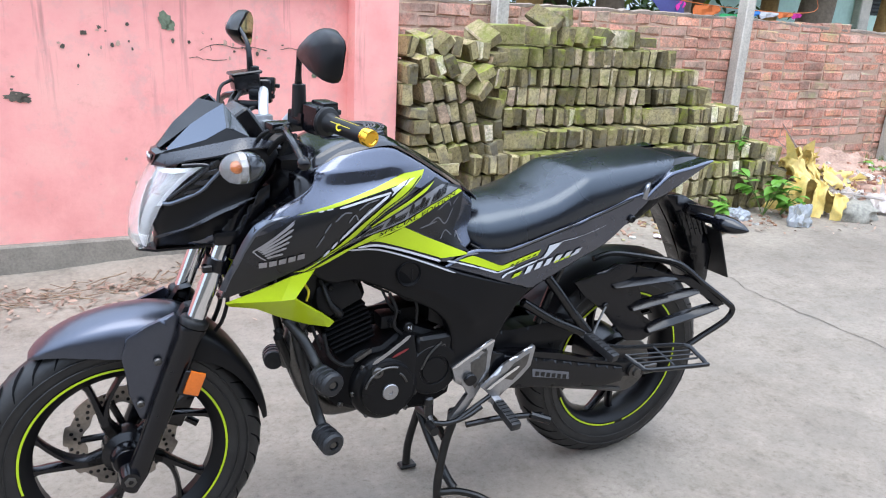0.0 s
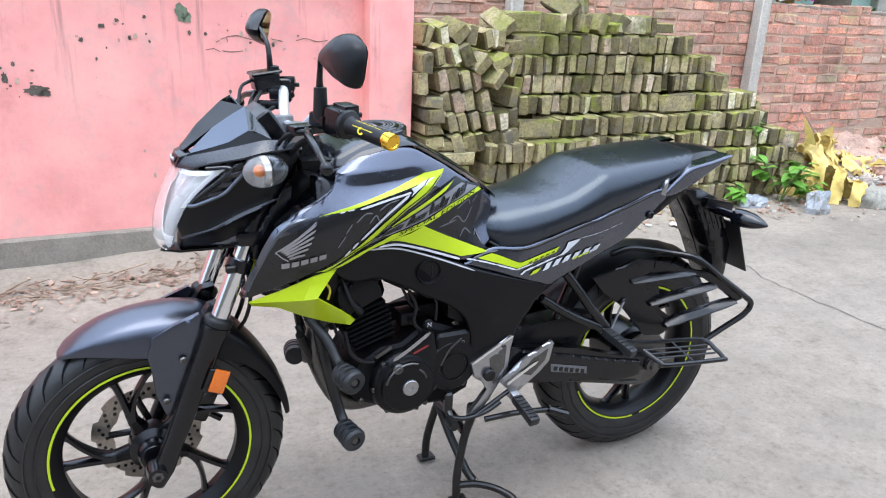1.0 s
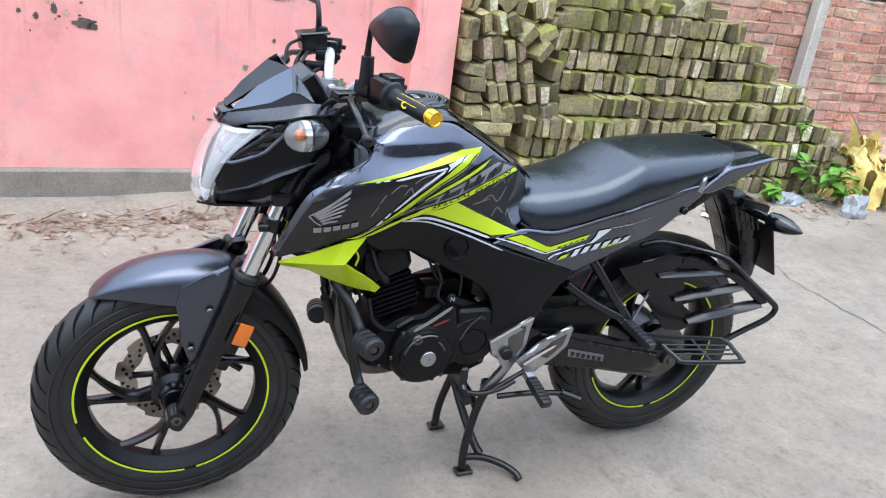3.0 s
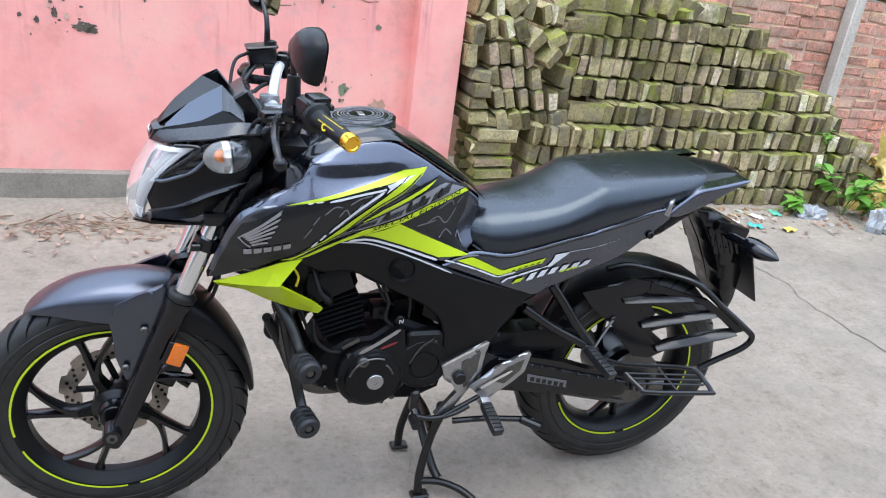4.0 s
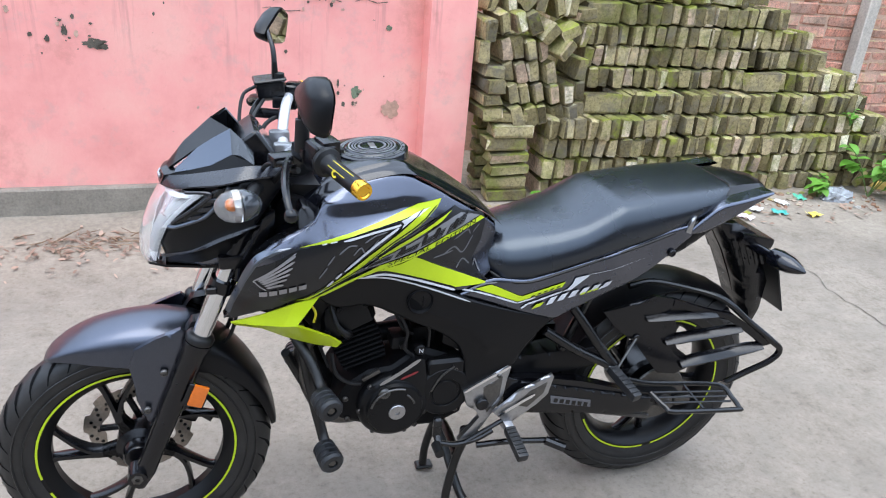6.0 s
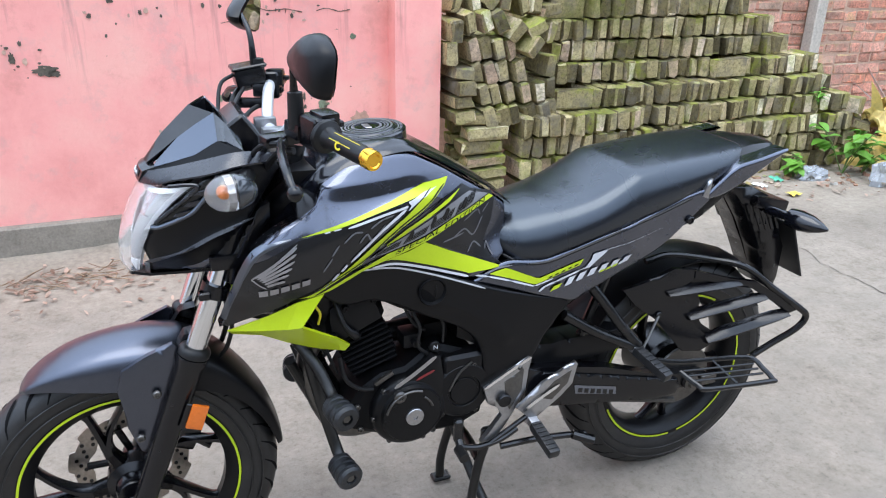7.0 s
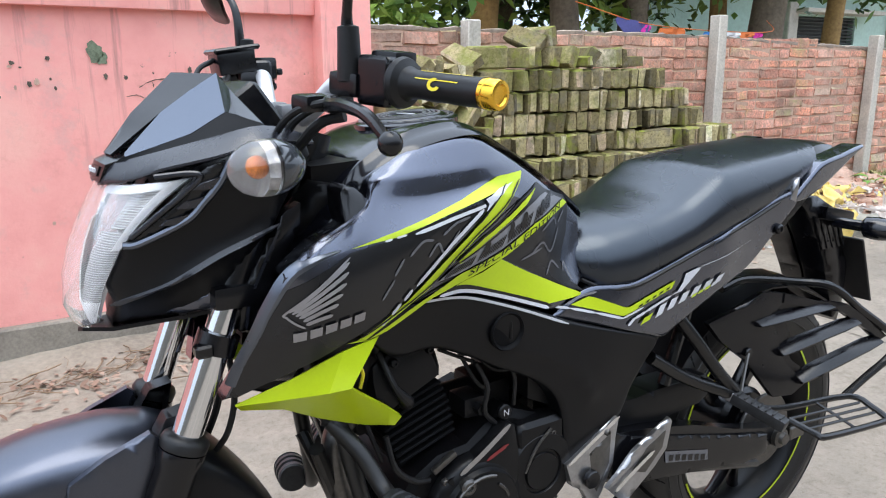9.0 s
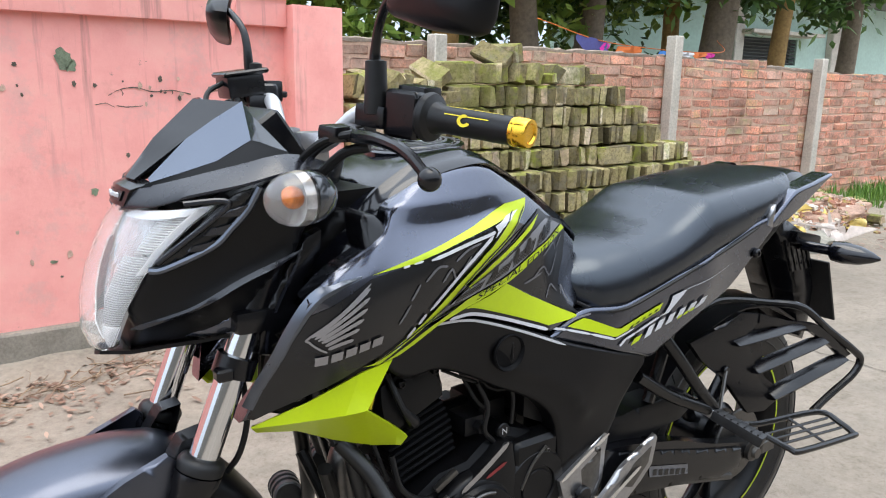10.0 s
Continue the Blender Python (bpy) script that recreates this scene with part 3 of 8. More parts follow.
# ---------------- motorcycle: materials ----------------
M_GREY = plain("dark_grey_metallic_paint", (0.074, 0.082, 0.110), 0.25, 1.0, vary=0.04, grain=600, coat=1.0, spec=0.5)
M_GUARD = plain("satin_grey_guard_paint", (0.085, 0.093, 0.118), 0.36, 1.0, vary=0.06, grain=400, coat=0.25, spec=0.4, dust=0.02)
M_MATT = plain("matt_black_plastic", (0.0035, 0.0035, 0.0042), 0.36, vary=0.12, grain=250, relief=0.015, spec=0.22)
M_SATIN = plain("satin_black_plastic", (0.0030, 0.0030, 0.0040), 0.24, vary=0.15, grain=250, spec=0.40)
M_GLOSS = plain("gloss_black_plastic", (0.004, 0.0045, 0.007), 0.12, vary=0.15, grain=150, spec=0.55)
M_RUBBER = plain("tyre_rubber", (0.007, 0.007, 0.0075), 0.46, vary=0.25, grain=120, relief=0.10, dust=0.05, spec=0.5)
M_RUB2 = plain("black_rubber", (0.005, 0.005, 0.0055), 0.45, vary=0.25, grain=160, relief=0.08, dust=0.015, spec=0.35)
M_LIME = plain("lime_paint", (0.446, 0.562, 0.009), 0.32, vary=0.05, grain=200, coat=0.2)
M_LIMES = plain("lime_sticker", (0.432, 0.547, 0.014), 0.38, vary=0.05, grain=200)
M_WHITE = plain("silver_white_sticker", (0.540, 0.547, 0.570), 0.35, vary=0.06, grain=200)
M_BLKS = plain("black_sticker", (0.005, 0.005, 0.0055), 0.25, vary=0.3, grain=200)
M_CHAR = plain("charcoal_sticker", (0.008, 0.008, 0.009), 0.27, vary=0.3, grain=40, spec=0.45)
M_MID = plain("grey_sticker", (0.13, 0.13, 0.14), 0.30, 0.3, vary=0.1, grain=200)
M_BAND = plain("pale_grey_sticker", (0.21, 0.21, 0.22), 0.30, 0.3, vary=0.1, grain=200)
M_CHEEK = plain("silver_grey_paint", (0.105, 0.12, 0.150), 0.32, 1.0, vary=0.04, grain=500, coat=0.6)
M_CHROME = plain("chrome_tube", (0.72, 0.73, 0.75), 0.10, 1.0, vary=0.05, grain=200)
M_ALU = plain("brushed_aluminium", (0.36, 0.36, 0.37), 0.33, 0.95, vary=0.2, grain=200, dust=0.04)
M_BADGE = plain("silver_badge", (0.30, 0.29, 0.295), 0.38, 0.6, vary=0.1, grain=200)
M_SILVER = plain("silver_painted_bar", (0.62, 0.63, 0.66), 0.35, 0.5, vary=0.06, grain=150)
M_ENGINE = plain("black_engine_casting", (0.0025, 0.0025, 0.003), 0.48, 0.0, vary=0.3, grain=150, relief=0.08, dust=0.004, spec=0.13)
M_FIN = plain("flat_black", (0.003, 0.003, 0.0035), 0.75, vary=0.3, grain=150, spec=0.1)
M_ENG2 = plain("dark_engine_cover", (0.004, 0.004, 0.0045), 0.32, 0.0, vary=0.25, grain=150, relief=0.04, dust=0.004, spec=0.2)
M_STEEL = plain("dull_steel", (0.11, 0.105, 0.10), 0.38, 0.9, vary=0.3, grain=120, dust=0.08)
M_FRAME = plain("black_enamel_tube", (0.004, 0.004, 0.0045), 0.25, vary=0.3, grain=120, dust=0.01, spec=0.45)
M_RUSTY = plain("worn_black_stand", (0.0045, 0.0042, 0.004), 0.38, 0.0, vary=0.5, grain=80, dust=0.04)
M_BROW = plain("satin_charcoal_plastic", (0.011, 0.012, 0.017), 0.27, vary=0.12, grain=250, spec=0.6)
M_HOLE = plain("hole_shade_black", (0.0025, 0.0025, 0.003), 0.6, vary=0.2, spec=0.1)
M_WORN = plain("scuffed_grey_rubber", (0.010, 0.011, 0.013), 0.45, vary=0.7, grain=120, relief=0.3, dust=0.06)
M_VINYL = plain("black_vinyl", (0.0060, 0.0066, 0.0095), 0.27, vary=0.04, grain=60, spec=0.75)
# blue specular tint stands in for blue sky reflected in the seat
M_VINYL.node_tree.nodes["Principled BSDF"].inputs["Specular Tint"].default_value = (0.78, 0.89, 1.0, 1)
M_GOLD = plain("gold_anodised_metal", (0.85, 0.50, 0.06), 0.22, 1.0, vary=0.08, grain=150)
M_YEL = plain("yellow_print", (0.80, 0.62, 0.03), 0.5, vary=0.05)
M_AMBER = plain("amber_reflector", (0.55, 0.12, 0.01), 0.18, vary=0.15, grain=200, coat=0.6)
M_BULB = plain("amber_bulb", (0.62, 0.19, 0.05), 0.35, vary=0.5, grain=300)
M_REFL = plain("mirror_reflector", (0.50, 0.51, 0.53), 0.28, 0.6, vary=0.04, grain=60)
M_BOWL = plain("dull_faceted_reflector", (0.50, 0.485, 0.475), 0.35, 0.55, vary=0.55, grain=90, relief=0.3)
M_FLUTE = bpy.data.materials.new("fluted_reflector")
M_FLUTE.use_nodes = True
nt = M_FLUTE.node_tree
wave = nt.nodes.new("ShaderNodeTexWave")
wave.bands_direction, wave.inputs["Scale"].default_value = "Z", 110
nt.links.new(coords(nt), wave.inputs["Vector"])
nt.links.new(ramp(nt, wave.outputs["Fac"], [(0.2, (0.28, 0.285, 0.29)), (0.8, (0.52, 0.53, 0.54))]), nt.nodes["Principled BSDF"].inputs["Base Color"])
nt.nodes["Principled BSDF"].inputs["Metallic"].default_value, nt.nodes["Principled BSDF"].inputs["Roughness"].default_value = 0.4, 0.3
bump(nt, nt.nodes["Principled BSDF"], wave.outputs["Fac"], 0.5, 0.002)
M_DRL = plain("milky_light_guide", (0.86, 0.87, 0.89), 0.25, vary=0.05, grain=80, coat=0.6)
M_DISC = plain("brake_disc_steel", (0.36, 0.32, 0.28), 0.40, 0.9, vary=0.3, grain=150)
M_GLASS = glass_mat("clear_lens", (0.98, 0.98, 0.98), 0.02)
# the headlamp's polycarbonate is finely scuffed and hazy
M_HAZY = glass_mat("hazy_polycarbonate", (0.98, 0.98, 0.98), 0.03)
M_HAZY.node_tree.nodes["Principled BSDF"].inputs["Transmission Weight"].default_value = 0.935
M_SMOKE = plain("smoked_lens", (0.030, 0.034, 0.040), 0.10, vary=0.3, grain=60, coat=0.8)
M_TINT = plain("smoked_visor", (0.006, 0.006, 0.007), 0.14, vary=0.2, grain=60, dust=0.02, spec=0.25)
M_MIRROR = plain("mirror_glass", (0.85, 0.87, 0.85), 0.02, 1.0, vary=0.02)
M_GREYPL = plain("grey_back_of_plate", (0.020, 0.019, 0.019), 0.3, vary=0.3)
M_RED2 = plain("red_print", (0.16, 0.018, 0.02), 0.4)
M_TEAL = plain("teal_connector", (0.10, 0.42, 0.50), 0.4)
M_TAIL = plain("dark_red_lens", (0.10, 0.012, 0.014), 0.12, coat=0.6)

motorcycle = thing("motorcycle", "dark grey naked motorcycle with lime green stripes on its centre stand", "motorcycle")
BIKE = motorcycle


class Width:
    """Half the width of a body panel over its side view, from a few control points (thin plate)."""

    def __init__(self, pts, ridges=(), firm=1e-5):
        p = np.array(pts, float)
        self.p, n = p[:, :2], len(p)
        r = np.linalg.norm(self.p[:, None] - self.p[None], axis=2)
        A = np.zeros((n + 3, n + 3))
        A[:n, :n] = self.phi(r) + firm * np.eye(n)
        A[:n, n:] = np.c_[np.ones(n), self.p]
        A[n:, :n] = A[:n, n:].T
        self.w = np.linalg.solve(A, np.r_[p[:, 2], 0, 0, 0])
        self.ridges = ridges

    @staticmethod
    def phi(r):
        return r * r * np.log(np.maximum(r, 1e-9))

    def __call__(self, x, z):
        r = np.hypot(self.p[:, 0] - x, self.p[:, 1] - z)
        v = float(self.phi(r) @ self.w[:-3] + self.w[-3] + self.w[-2] * x + self.w[-1] * z)
        for line, height, spread in self.ridges:
            v += height * math.exp(-edge_dist(x, z, line, False) / spread)
        return v


def edge_dist(x, z, poly, closed=True):
    best = 1e9
    for (ax, az), (bx, bz) in zip(poly, poly[1:] + poly[:1] if closed else poly[1:]):
        dx, dz = bx - ax, bz - az
        t = max(0.0, min(1.0, ((x - ax) * dx + (z - az) * dz) / (dx * dx + dz * dz + 1e-12)))
        best = min(best, math.hypot(x - ax - t * dx, z - az - t * dz))
    return best


def panel_bm(poly, W, side=-1, lift=0.0, edge=0.008, drop=1.0, depth=0.02, cell=0.016, cut=()):
    """A curved body panel: its outline in the side view, laid on the width W, with rolled edges and a rim that turns in."""
    bm = bmesh.new()
    f = bm.faces.new([bm.verts.new((x, 0, z)) for x, z in poly])
    if edge:
        bmesh.ops.inset_region(bm, faces=[f], thickness=edge * 0.3, use_even_offset=True)
        bmesh.ops.inset_region(bm, faces=[f], thickness=edge * 0.7, use_even_offset=True)
    x0, x1 = min(p[0] for p in poly), max(p[0] for p in poly)
    z0, z1 = min(p[1] for p in poly), max(p[1] for p in poly)
    lines = [((cell * i, 0, 0), (1, 0, 0)) for i in range(math.ceil(x0 / cell), int(x1 / cell) + 1)] + [((0, 0, cell * i), (0, 0, 1)) for i in range(math.ceil(z0 / cell), int(z1 / cell) + 1)]
    for (ax, az), (bx, bz) in cut:
        lines.append(((ax, 0, az), (-(bz - az), 0, bx - ax)))
    for co, no in lines:
        bmesh.ops.bisect_plane(bm, geom=bm.verts[:] + bm.edges[:] + bm.faces[:], dist=1e-5, plane_co=co, plane_no=no)
    for v in bm.verts:
        x, z = v.co.x, v.co.z
        y = W(x, z) + lift
        if edge:
            y -= drop * edge * max(0.0, 1 - edge_dist(x, z, poly) / edge) ** 2
        v.co.y = side * y
    if depth:
        rim = [e for e in bm.edges if len(e.link_faces) == 1]
        g = bmesh.ops.extrude_edge_only(bm, edges=rim)
        for v in g["geom"]:
            if isinstance(v, bmesh.types.BMVert):
                v.co.y -= side * depth
    return bm


def panel(name, poly, W, mat, parent=None, label="", both=True, **kw):
    o = even(part(name, panel_bm(poly, W, **kw), mat, parent or BIKE, label, angle=60))
    if both:
        even(part(name, panel_bm(poly, W, side=1, **kw), mat, parent or BIKE, label, angle=60))
    return o


def even(ob):
    """Clean shading: flat faces stay flat, rolled edges stay round."""
    m = ob.modifiers.new("shading", "WEIGHTED_NORMAL")
    m.keep_sharp, m.weight = True, 80
    return ob


def blade_bm(top, bottom, W, side=-1, n=10, drop=0.006, depth=0.03, crown=0.0, crease=0.0, rolled=(1, 1)):
    """A long panel between an upper and a lower line of the side view, with rolled edges."""
    bm = bmesh.new()
    a, b = ([p for p in spline([(x, 0, z) for x, z in q], n)] for q in (top, bottom))
    m = max(len(a), len(b))
    a, b = ([q[min(len(q) - 1, round(i * (len(q) - 1) / (m - 1)))] for i in range(m)] for q in (a, b))
    rows = []
    for p, q in zip(a, b):
        row = []
        for v in (0, .012, .035, .07, .12, .17, .22, .27, .32, .37, .42, .47, .52, .57, .62, .67, .72, .78, .84, .90, .93, .965, .988, 1):
            w = p.lerp(q, v)
            gap = (p - q).length / 0.008
            y = W(w.x, w.z) - drop * (rolled[0] * max(0, 1 - v * gap) ** 2 + rolled[1] * max(0, 1 - (1 - v) * gap) ** 2) + crown * (1 - (2 * v - 1) ** 2) + crease * max(0, 1 - abs(v - 0.3) / 0.3)
            row.append((w.x, side * y, w.z))
        first, last = row[0], row[-1]
        rows.append([(first[0], first[1] - side * depth, first[2])] * rolled[0] + row + [(last[0], last[1] - side * depth, last[2])] * rolled[1])
    add_loft(bm, rows, cap=True)
    return bm


def blade(name, top, bottom, W, mat, parent=None, label="", **kw):
    o = even(part(name, blade_bm(top, bottom, W, **kw), mat, parent or BIKE, label, angle=60))
    even(part(name, blade_bm(top, bottom, W, side=1, **kw), mat, parent or BIKE, label, angle=60))
    return o


def sticker(name, poly, W, mat, parent, lift=0.0016, label="", cell=0.010):
    return part(name, panel_bm(poly, W, lift=lift, edge=0, depth=0, cell=cell, cut=list(zip(CREASE, CREASE[1:])) if W is W_TANK else ()), mat, parent, label)


def stroke(name, pts, w, W, mat, parent, lift=0.0018):
    """A painted line along points in the side view."""
    bm = bmesh.new()
    sp = spline([(x, 0, z) for x, z in pts], 6)
    rows = []
    for i, p in enumerate(sp):
        d = (sp[min(i + 1, len(sp) - 1)] - sp[max(i - 1, 0)]).normalized()
        n = Vector((-d.z, 0, d.x)) * (w / 2 * (0.35 if i in (0, len(sp) - 1) else 1))
        rows.append([(q.x, -(W(q.x, q.z) + lift), q.z) for q in (p - n, p, p + n)])
    add_loft(bm, rows)
    return part(name, bm, mat, parent)


def lettering(name, text, p0, p1, height, W, mat, parent, lift=0.003, shear=0.2):
    """Words on a panel along the line p0 to p1 of the side view."""
    cu = bpy.data.curves.new("words", "FONT")
    cu.body, cu.resolution_u, cu.shear = text, 2, shear
    tmp = bpy.data.objects.new("words", cu)
    scene.collection.objects.link(tmp)
    bpy.context.view_layer.update()
    me = bpy.data.meshes.new_from_object(tmp.evaluated_get(bpy.context.evaluated_depsgraph_get()))
    bpy.data.objects.remove(tmp)
    bpy.data.curves.remove(cu)
    w = max(v.co.x for v in me.vertices)
    d = Vector((p1[0] - p0[0], p1[1] - p0[1]))
    n = Vector((-d.y, d.x)).normalized()
    for v in me.vertices:
        q = Vector(p0) + d * (v.co.x / w) + n * (v.co.y * height / 0.7)
        v.co = (q.x, -(W(q.x, q.y) + lift), q.y)
    me.materials.append(mat)
    ob = new(name, me)
    ob.parent = parent
    return ob


def disc_part(name, c, r, h, mat, parent, axis="y", bev=0.002, seg=32, label=""):
    bm = bmesh.new()
    add_lathe(bm, [(0, -h / 2), (r - bev, -h / 2), (r, -h / 2 + bev), (r, h / 2 - bev), (r - bev, h / 2), (0, h / 2)], c, axis, seg)
    return part(name, bm, mat, parent, label)


def bolt(c, r, parent, mat=None, axis="y", name="bolt"):
    bm = bmesh.new()
    add_lathe(bm, [(0, -0.004), (r, -0.004), (r, 0.001), (r * 0.75, 0.0035), (r * 0.45, 0.004), (r * 0.42, 0.0015), (0, 0.0015)], c, axis, 12)
    return part(name, bm, mat or M_STEEL, parent)


# ---------------- wheels ----------------
def make_wheel(name, c, R, half, rim_w, phase, label):
    """Cast wheel: rim with its tyre, five pairs of spokes, hub and lime rim tape."""
    cx, cy, cz = c
    rr = 0.213
    bm = bmesh.new()
    prof = [(rr + 0.006, -rim_w), (rr + 0.006, -rim_w + 0.006), (rr - 0.010, -rim_w + 0.012), (rr - 0.022, -rim_w * 0.4), (rr - 0.022, rim_w * 0.4), (rr - 0.010, rim_w - 0.012), (rr + 0.006, rim_w - 0.006), (rr + 0.006, rim_w), (rr - 0.004, rim_w), (rr - 0.012, rim_w - 0.006), (rr - 0.027, rim_w * 0.35), (rr - 0.027, -rim_w * 0.35), (rr - 0.012, -rim_w + 0.006), (rr - 0.004, -rim_w)]
    add_lathe(bm, prof, c, "y", 72, closed=True)
    wheel = part(name, bm, M_MATT, BIKE, label)
    # tyre
    bm = bmesh.new()
    H = R - rr
    pr = []
    for k in range(17):
        a = math.pi * (k / 16)
        y = -math.cos(a) * half
        sq = math.sin(a) ** 0.62
        pr.append((rr + 0.002 + (H - 0.002) * sq, y * (1.0 if 2 < k < 14 else 0.96)))
    pr[0], pr[-1] = (rr + 0.001, -rim_w * 0.96), (rr + 0.001, rim_w * 0.96)
    pr = [(rr - 0.004, -rim_w * 0.9)] + pr + [(rr - 0.004, rim_w * 0.9)]
    add_lathe(bm, pr, c, "y", 96, closed=True)
    part("tyre", bm, M_RUBBER, wheel, "black road tyre with slanted tread grooves")
    # tread grooves: dark slanted strips on the shoulders, painting the shade of the sipes
    bm = bmesh.new()
    for k in range(34):
        for s in (-1, 1):
            a0 = 2 * math.pi * (k + (0.5 if s > 0 else 0)) / 34
            rows = []
            for i in range(6):
                f = i / 5
                y = s * half * (0.22 + 0.68 * f)
                a = a0 + 0.20 * f ** 1.3
                sq = math.sqrt(max(0.0, 1 - (y / half) ** 2)) ** 0.62
                r = rr + 0.002 + (H - 0.002) * sq + 0.0012
                w = (0.0016 + 0.006 * math.sin(math.pi * min(1, f + 0.12))) / R
                rows.append([(cx + r * math.cos(a + q), cy + y, cz + r * math.sin(a + q)) for q in (-w, w)])
            add_loft(bm, rows)
    part("tread_groove", bm, M_FIN, wheel)
    # sidewall bands
    bm = bmesh.new()
    for s in (-1, 1):
        for rad in (rr + H * 0.30, rr + H * 0.55):
            yy = half * (0.975 if rad < rr + H * 0.4 else 0.965)
            add_tube(bm, [(cx + rad * math.cos(a), cy + s * yy, cz + rad * math.sin(a)) for a in (2 * math.pi * k / 72 for k in range(72))], 0.0016, 6, closed=True)
    part("sidewall_rib", bm, M_RUBBER, wheel)
    # hub
    bm = bmesh.new()
    add_lathe(bm, [(0.012, -0.062), (0.030, -0.062), (0.034, -0.056), (0.036, -0.03), (0.052, -0.02), (0.052, 0.02), (0.036, 0.03), (0.034, 0.056), (0.012, 0.058)], c, "y", 40)
    part("hub", bm, M_SATIN, wheel)
    # spokes in pairs that spread towards the rim
    for k in range(5):
        mid = phase + 2 * math.pi * k / 5
        bm = bmesh.new()
        for s in (-1, 1):
            rows = []
            for i in range(11):
                f = i / 10
                r = 0.034 + (rr - 0.022 - 0.034) * f
                g = max(0.0, (f - 0.32) / 0.68)
                a = mid + 0.30 * (1 - g) ** 1.3 + s * 0.22 * g
                ca, sa = math.cos(a), math.sin(a)
                wv = (0.019 - 0.011 * min(1, f / 0.5)) + (0.005 if f > 0.95 else 0)
                th = 0.020 - 0.008 * f
                p = Vector((cx + r * ca, cy, cz + r * sa))
                t = Vector((-sa, 0, ca))
                rows.append([p + t * wv + Vector((0, -th * 0.4, 0)), p + t * wv * 0.55 + Vector((0, -th, 0)), p - t * wv * 0.55 + Vector((0, -th, 0)), p - t * wv + Vector((0, -th * 0.4, 0)),
                             p - t * wv + Vector((0, th * 0.4, 0)), p - t * wv * 0.55 + Vector((0, th, 0)), p + t * wv * 0.55 + Vector((0, th, 0)), p + t * wv + Vector((0, th * 0.4, 0))])
            add_loft(bm, rows, cap=True, wrap=True)
        part("spoke", bm, M_SATIN, wheel)
    # rim tape, in arcs
    for s in (-1, 1):
        for a0, a1 in ((-1.35, 0.95), (1.05, 3.35), (3.55, 4.80)):
            bm = bmesh.new()
            rows = []
            for i in range(41):
                a = a0 + (a1 - a0) * i / 40
                rows.append([(cx + r * math.cos(a), cy + s * (rim_w + 0.0022), cz + r * math.sin(a)) for r in (rr - 0.0025, rr + 0.0025)])
            add_loft(bm, rows)
            part("rim_tape", bm, M_LIMES, wheel, "lime green rim tape")
    return wheel


front_wheel = make_wheel("front_wheel", (0.002, 0, 0.305), 0.299, 0.051, 0.036, 3.0, "black cast front wheel with lime rim tape")
rear_wheel = make_wheel("rear_wheel", (1.346, 0, 0.316), 0.316, 0.070, 0.052, 0.9, "black cast rear wheel with lime rim tape")

# front brake disc, on the far side
bm = bmesh.new()
n = 120
ring_o, ring_i, ring_o2, ring_i2 = [], [], [], []
for k in range(n):
    a = 2 * math.pi * k / n
    ro = 0.120 + 0.006 * (1 if math.sin(9 * a) > -0.2 else -0.6)
    for lst, r, y in ((ring_o, ro, 0.058), (ring_i, 0.082 + 0.004 * math.sin(9 * a), 0.058), (ring_o2, ro, 0.062), (ring_i2, 0.082 + 0.004 * math.sin(9 * a), 0.062)):
        lst.append(bm.verts.new((r * math.cos(a), y, 0.306 + r * math.sin(a))))
for k in range(n):
    j = (k + 1) % n
    bm.faces.new((ring_o[k], ring_o[j], ring_i[j], ring_i[k]))
    bm.faces.new((ring_o2[k], ring_o2[j], ring_i2[j], ring_i2[k]))
    bm.faces.new((ring_o[k], ring_o[j], ring_o2[j], ring_o2[k]))
    bm.faces.new((ring_i[k], ring_i[j], ring_i2[j], ring_i2[k]))
disc = part("brake_disc", bm, M_DISC, front_wheel, "drilled petal brake disc")
for k in range(54):
    a = 2 * math.pi * k / 54
    r = (0.092, 0.110, 0.101)[k % 3]
    disc_part("disc_hole", (r * math.cos(a), 0.0575, 0.306 + r * math.sin(a)), 0.004, 0.003, M_BLKS, disc, bev=0.0002, seg=10)
bm = bmesh.new()
for k in range(5):
    a = 2 * math.pi * k / 5 + 0.3
    add_tube(bm, [(0.034 * math.cos(a), 0.05, 0.306 + 0.034 * math.sin(a)), (0.088 * math.cos(a + 0.25), 0.058, 0.306 + 0.088 * math.sin(a + 0.25))], 0.008, 8)
part("disc_carrier", bm, M_SATIN, front_wheel)

# ---------------- front fork ----------------
FD = Vector((0.138, 0, 0.343)).normalized()


def fork_at(z, y):
    k = (z - 0.296) / FD.z
    return Vector((0.015, y, 0.296)) + FD * k


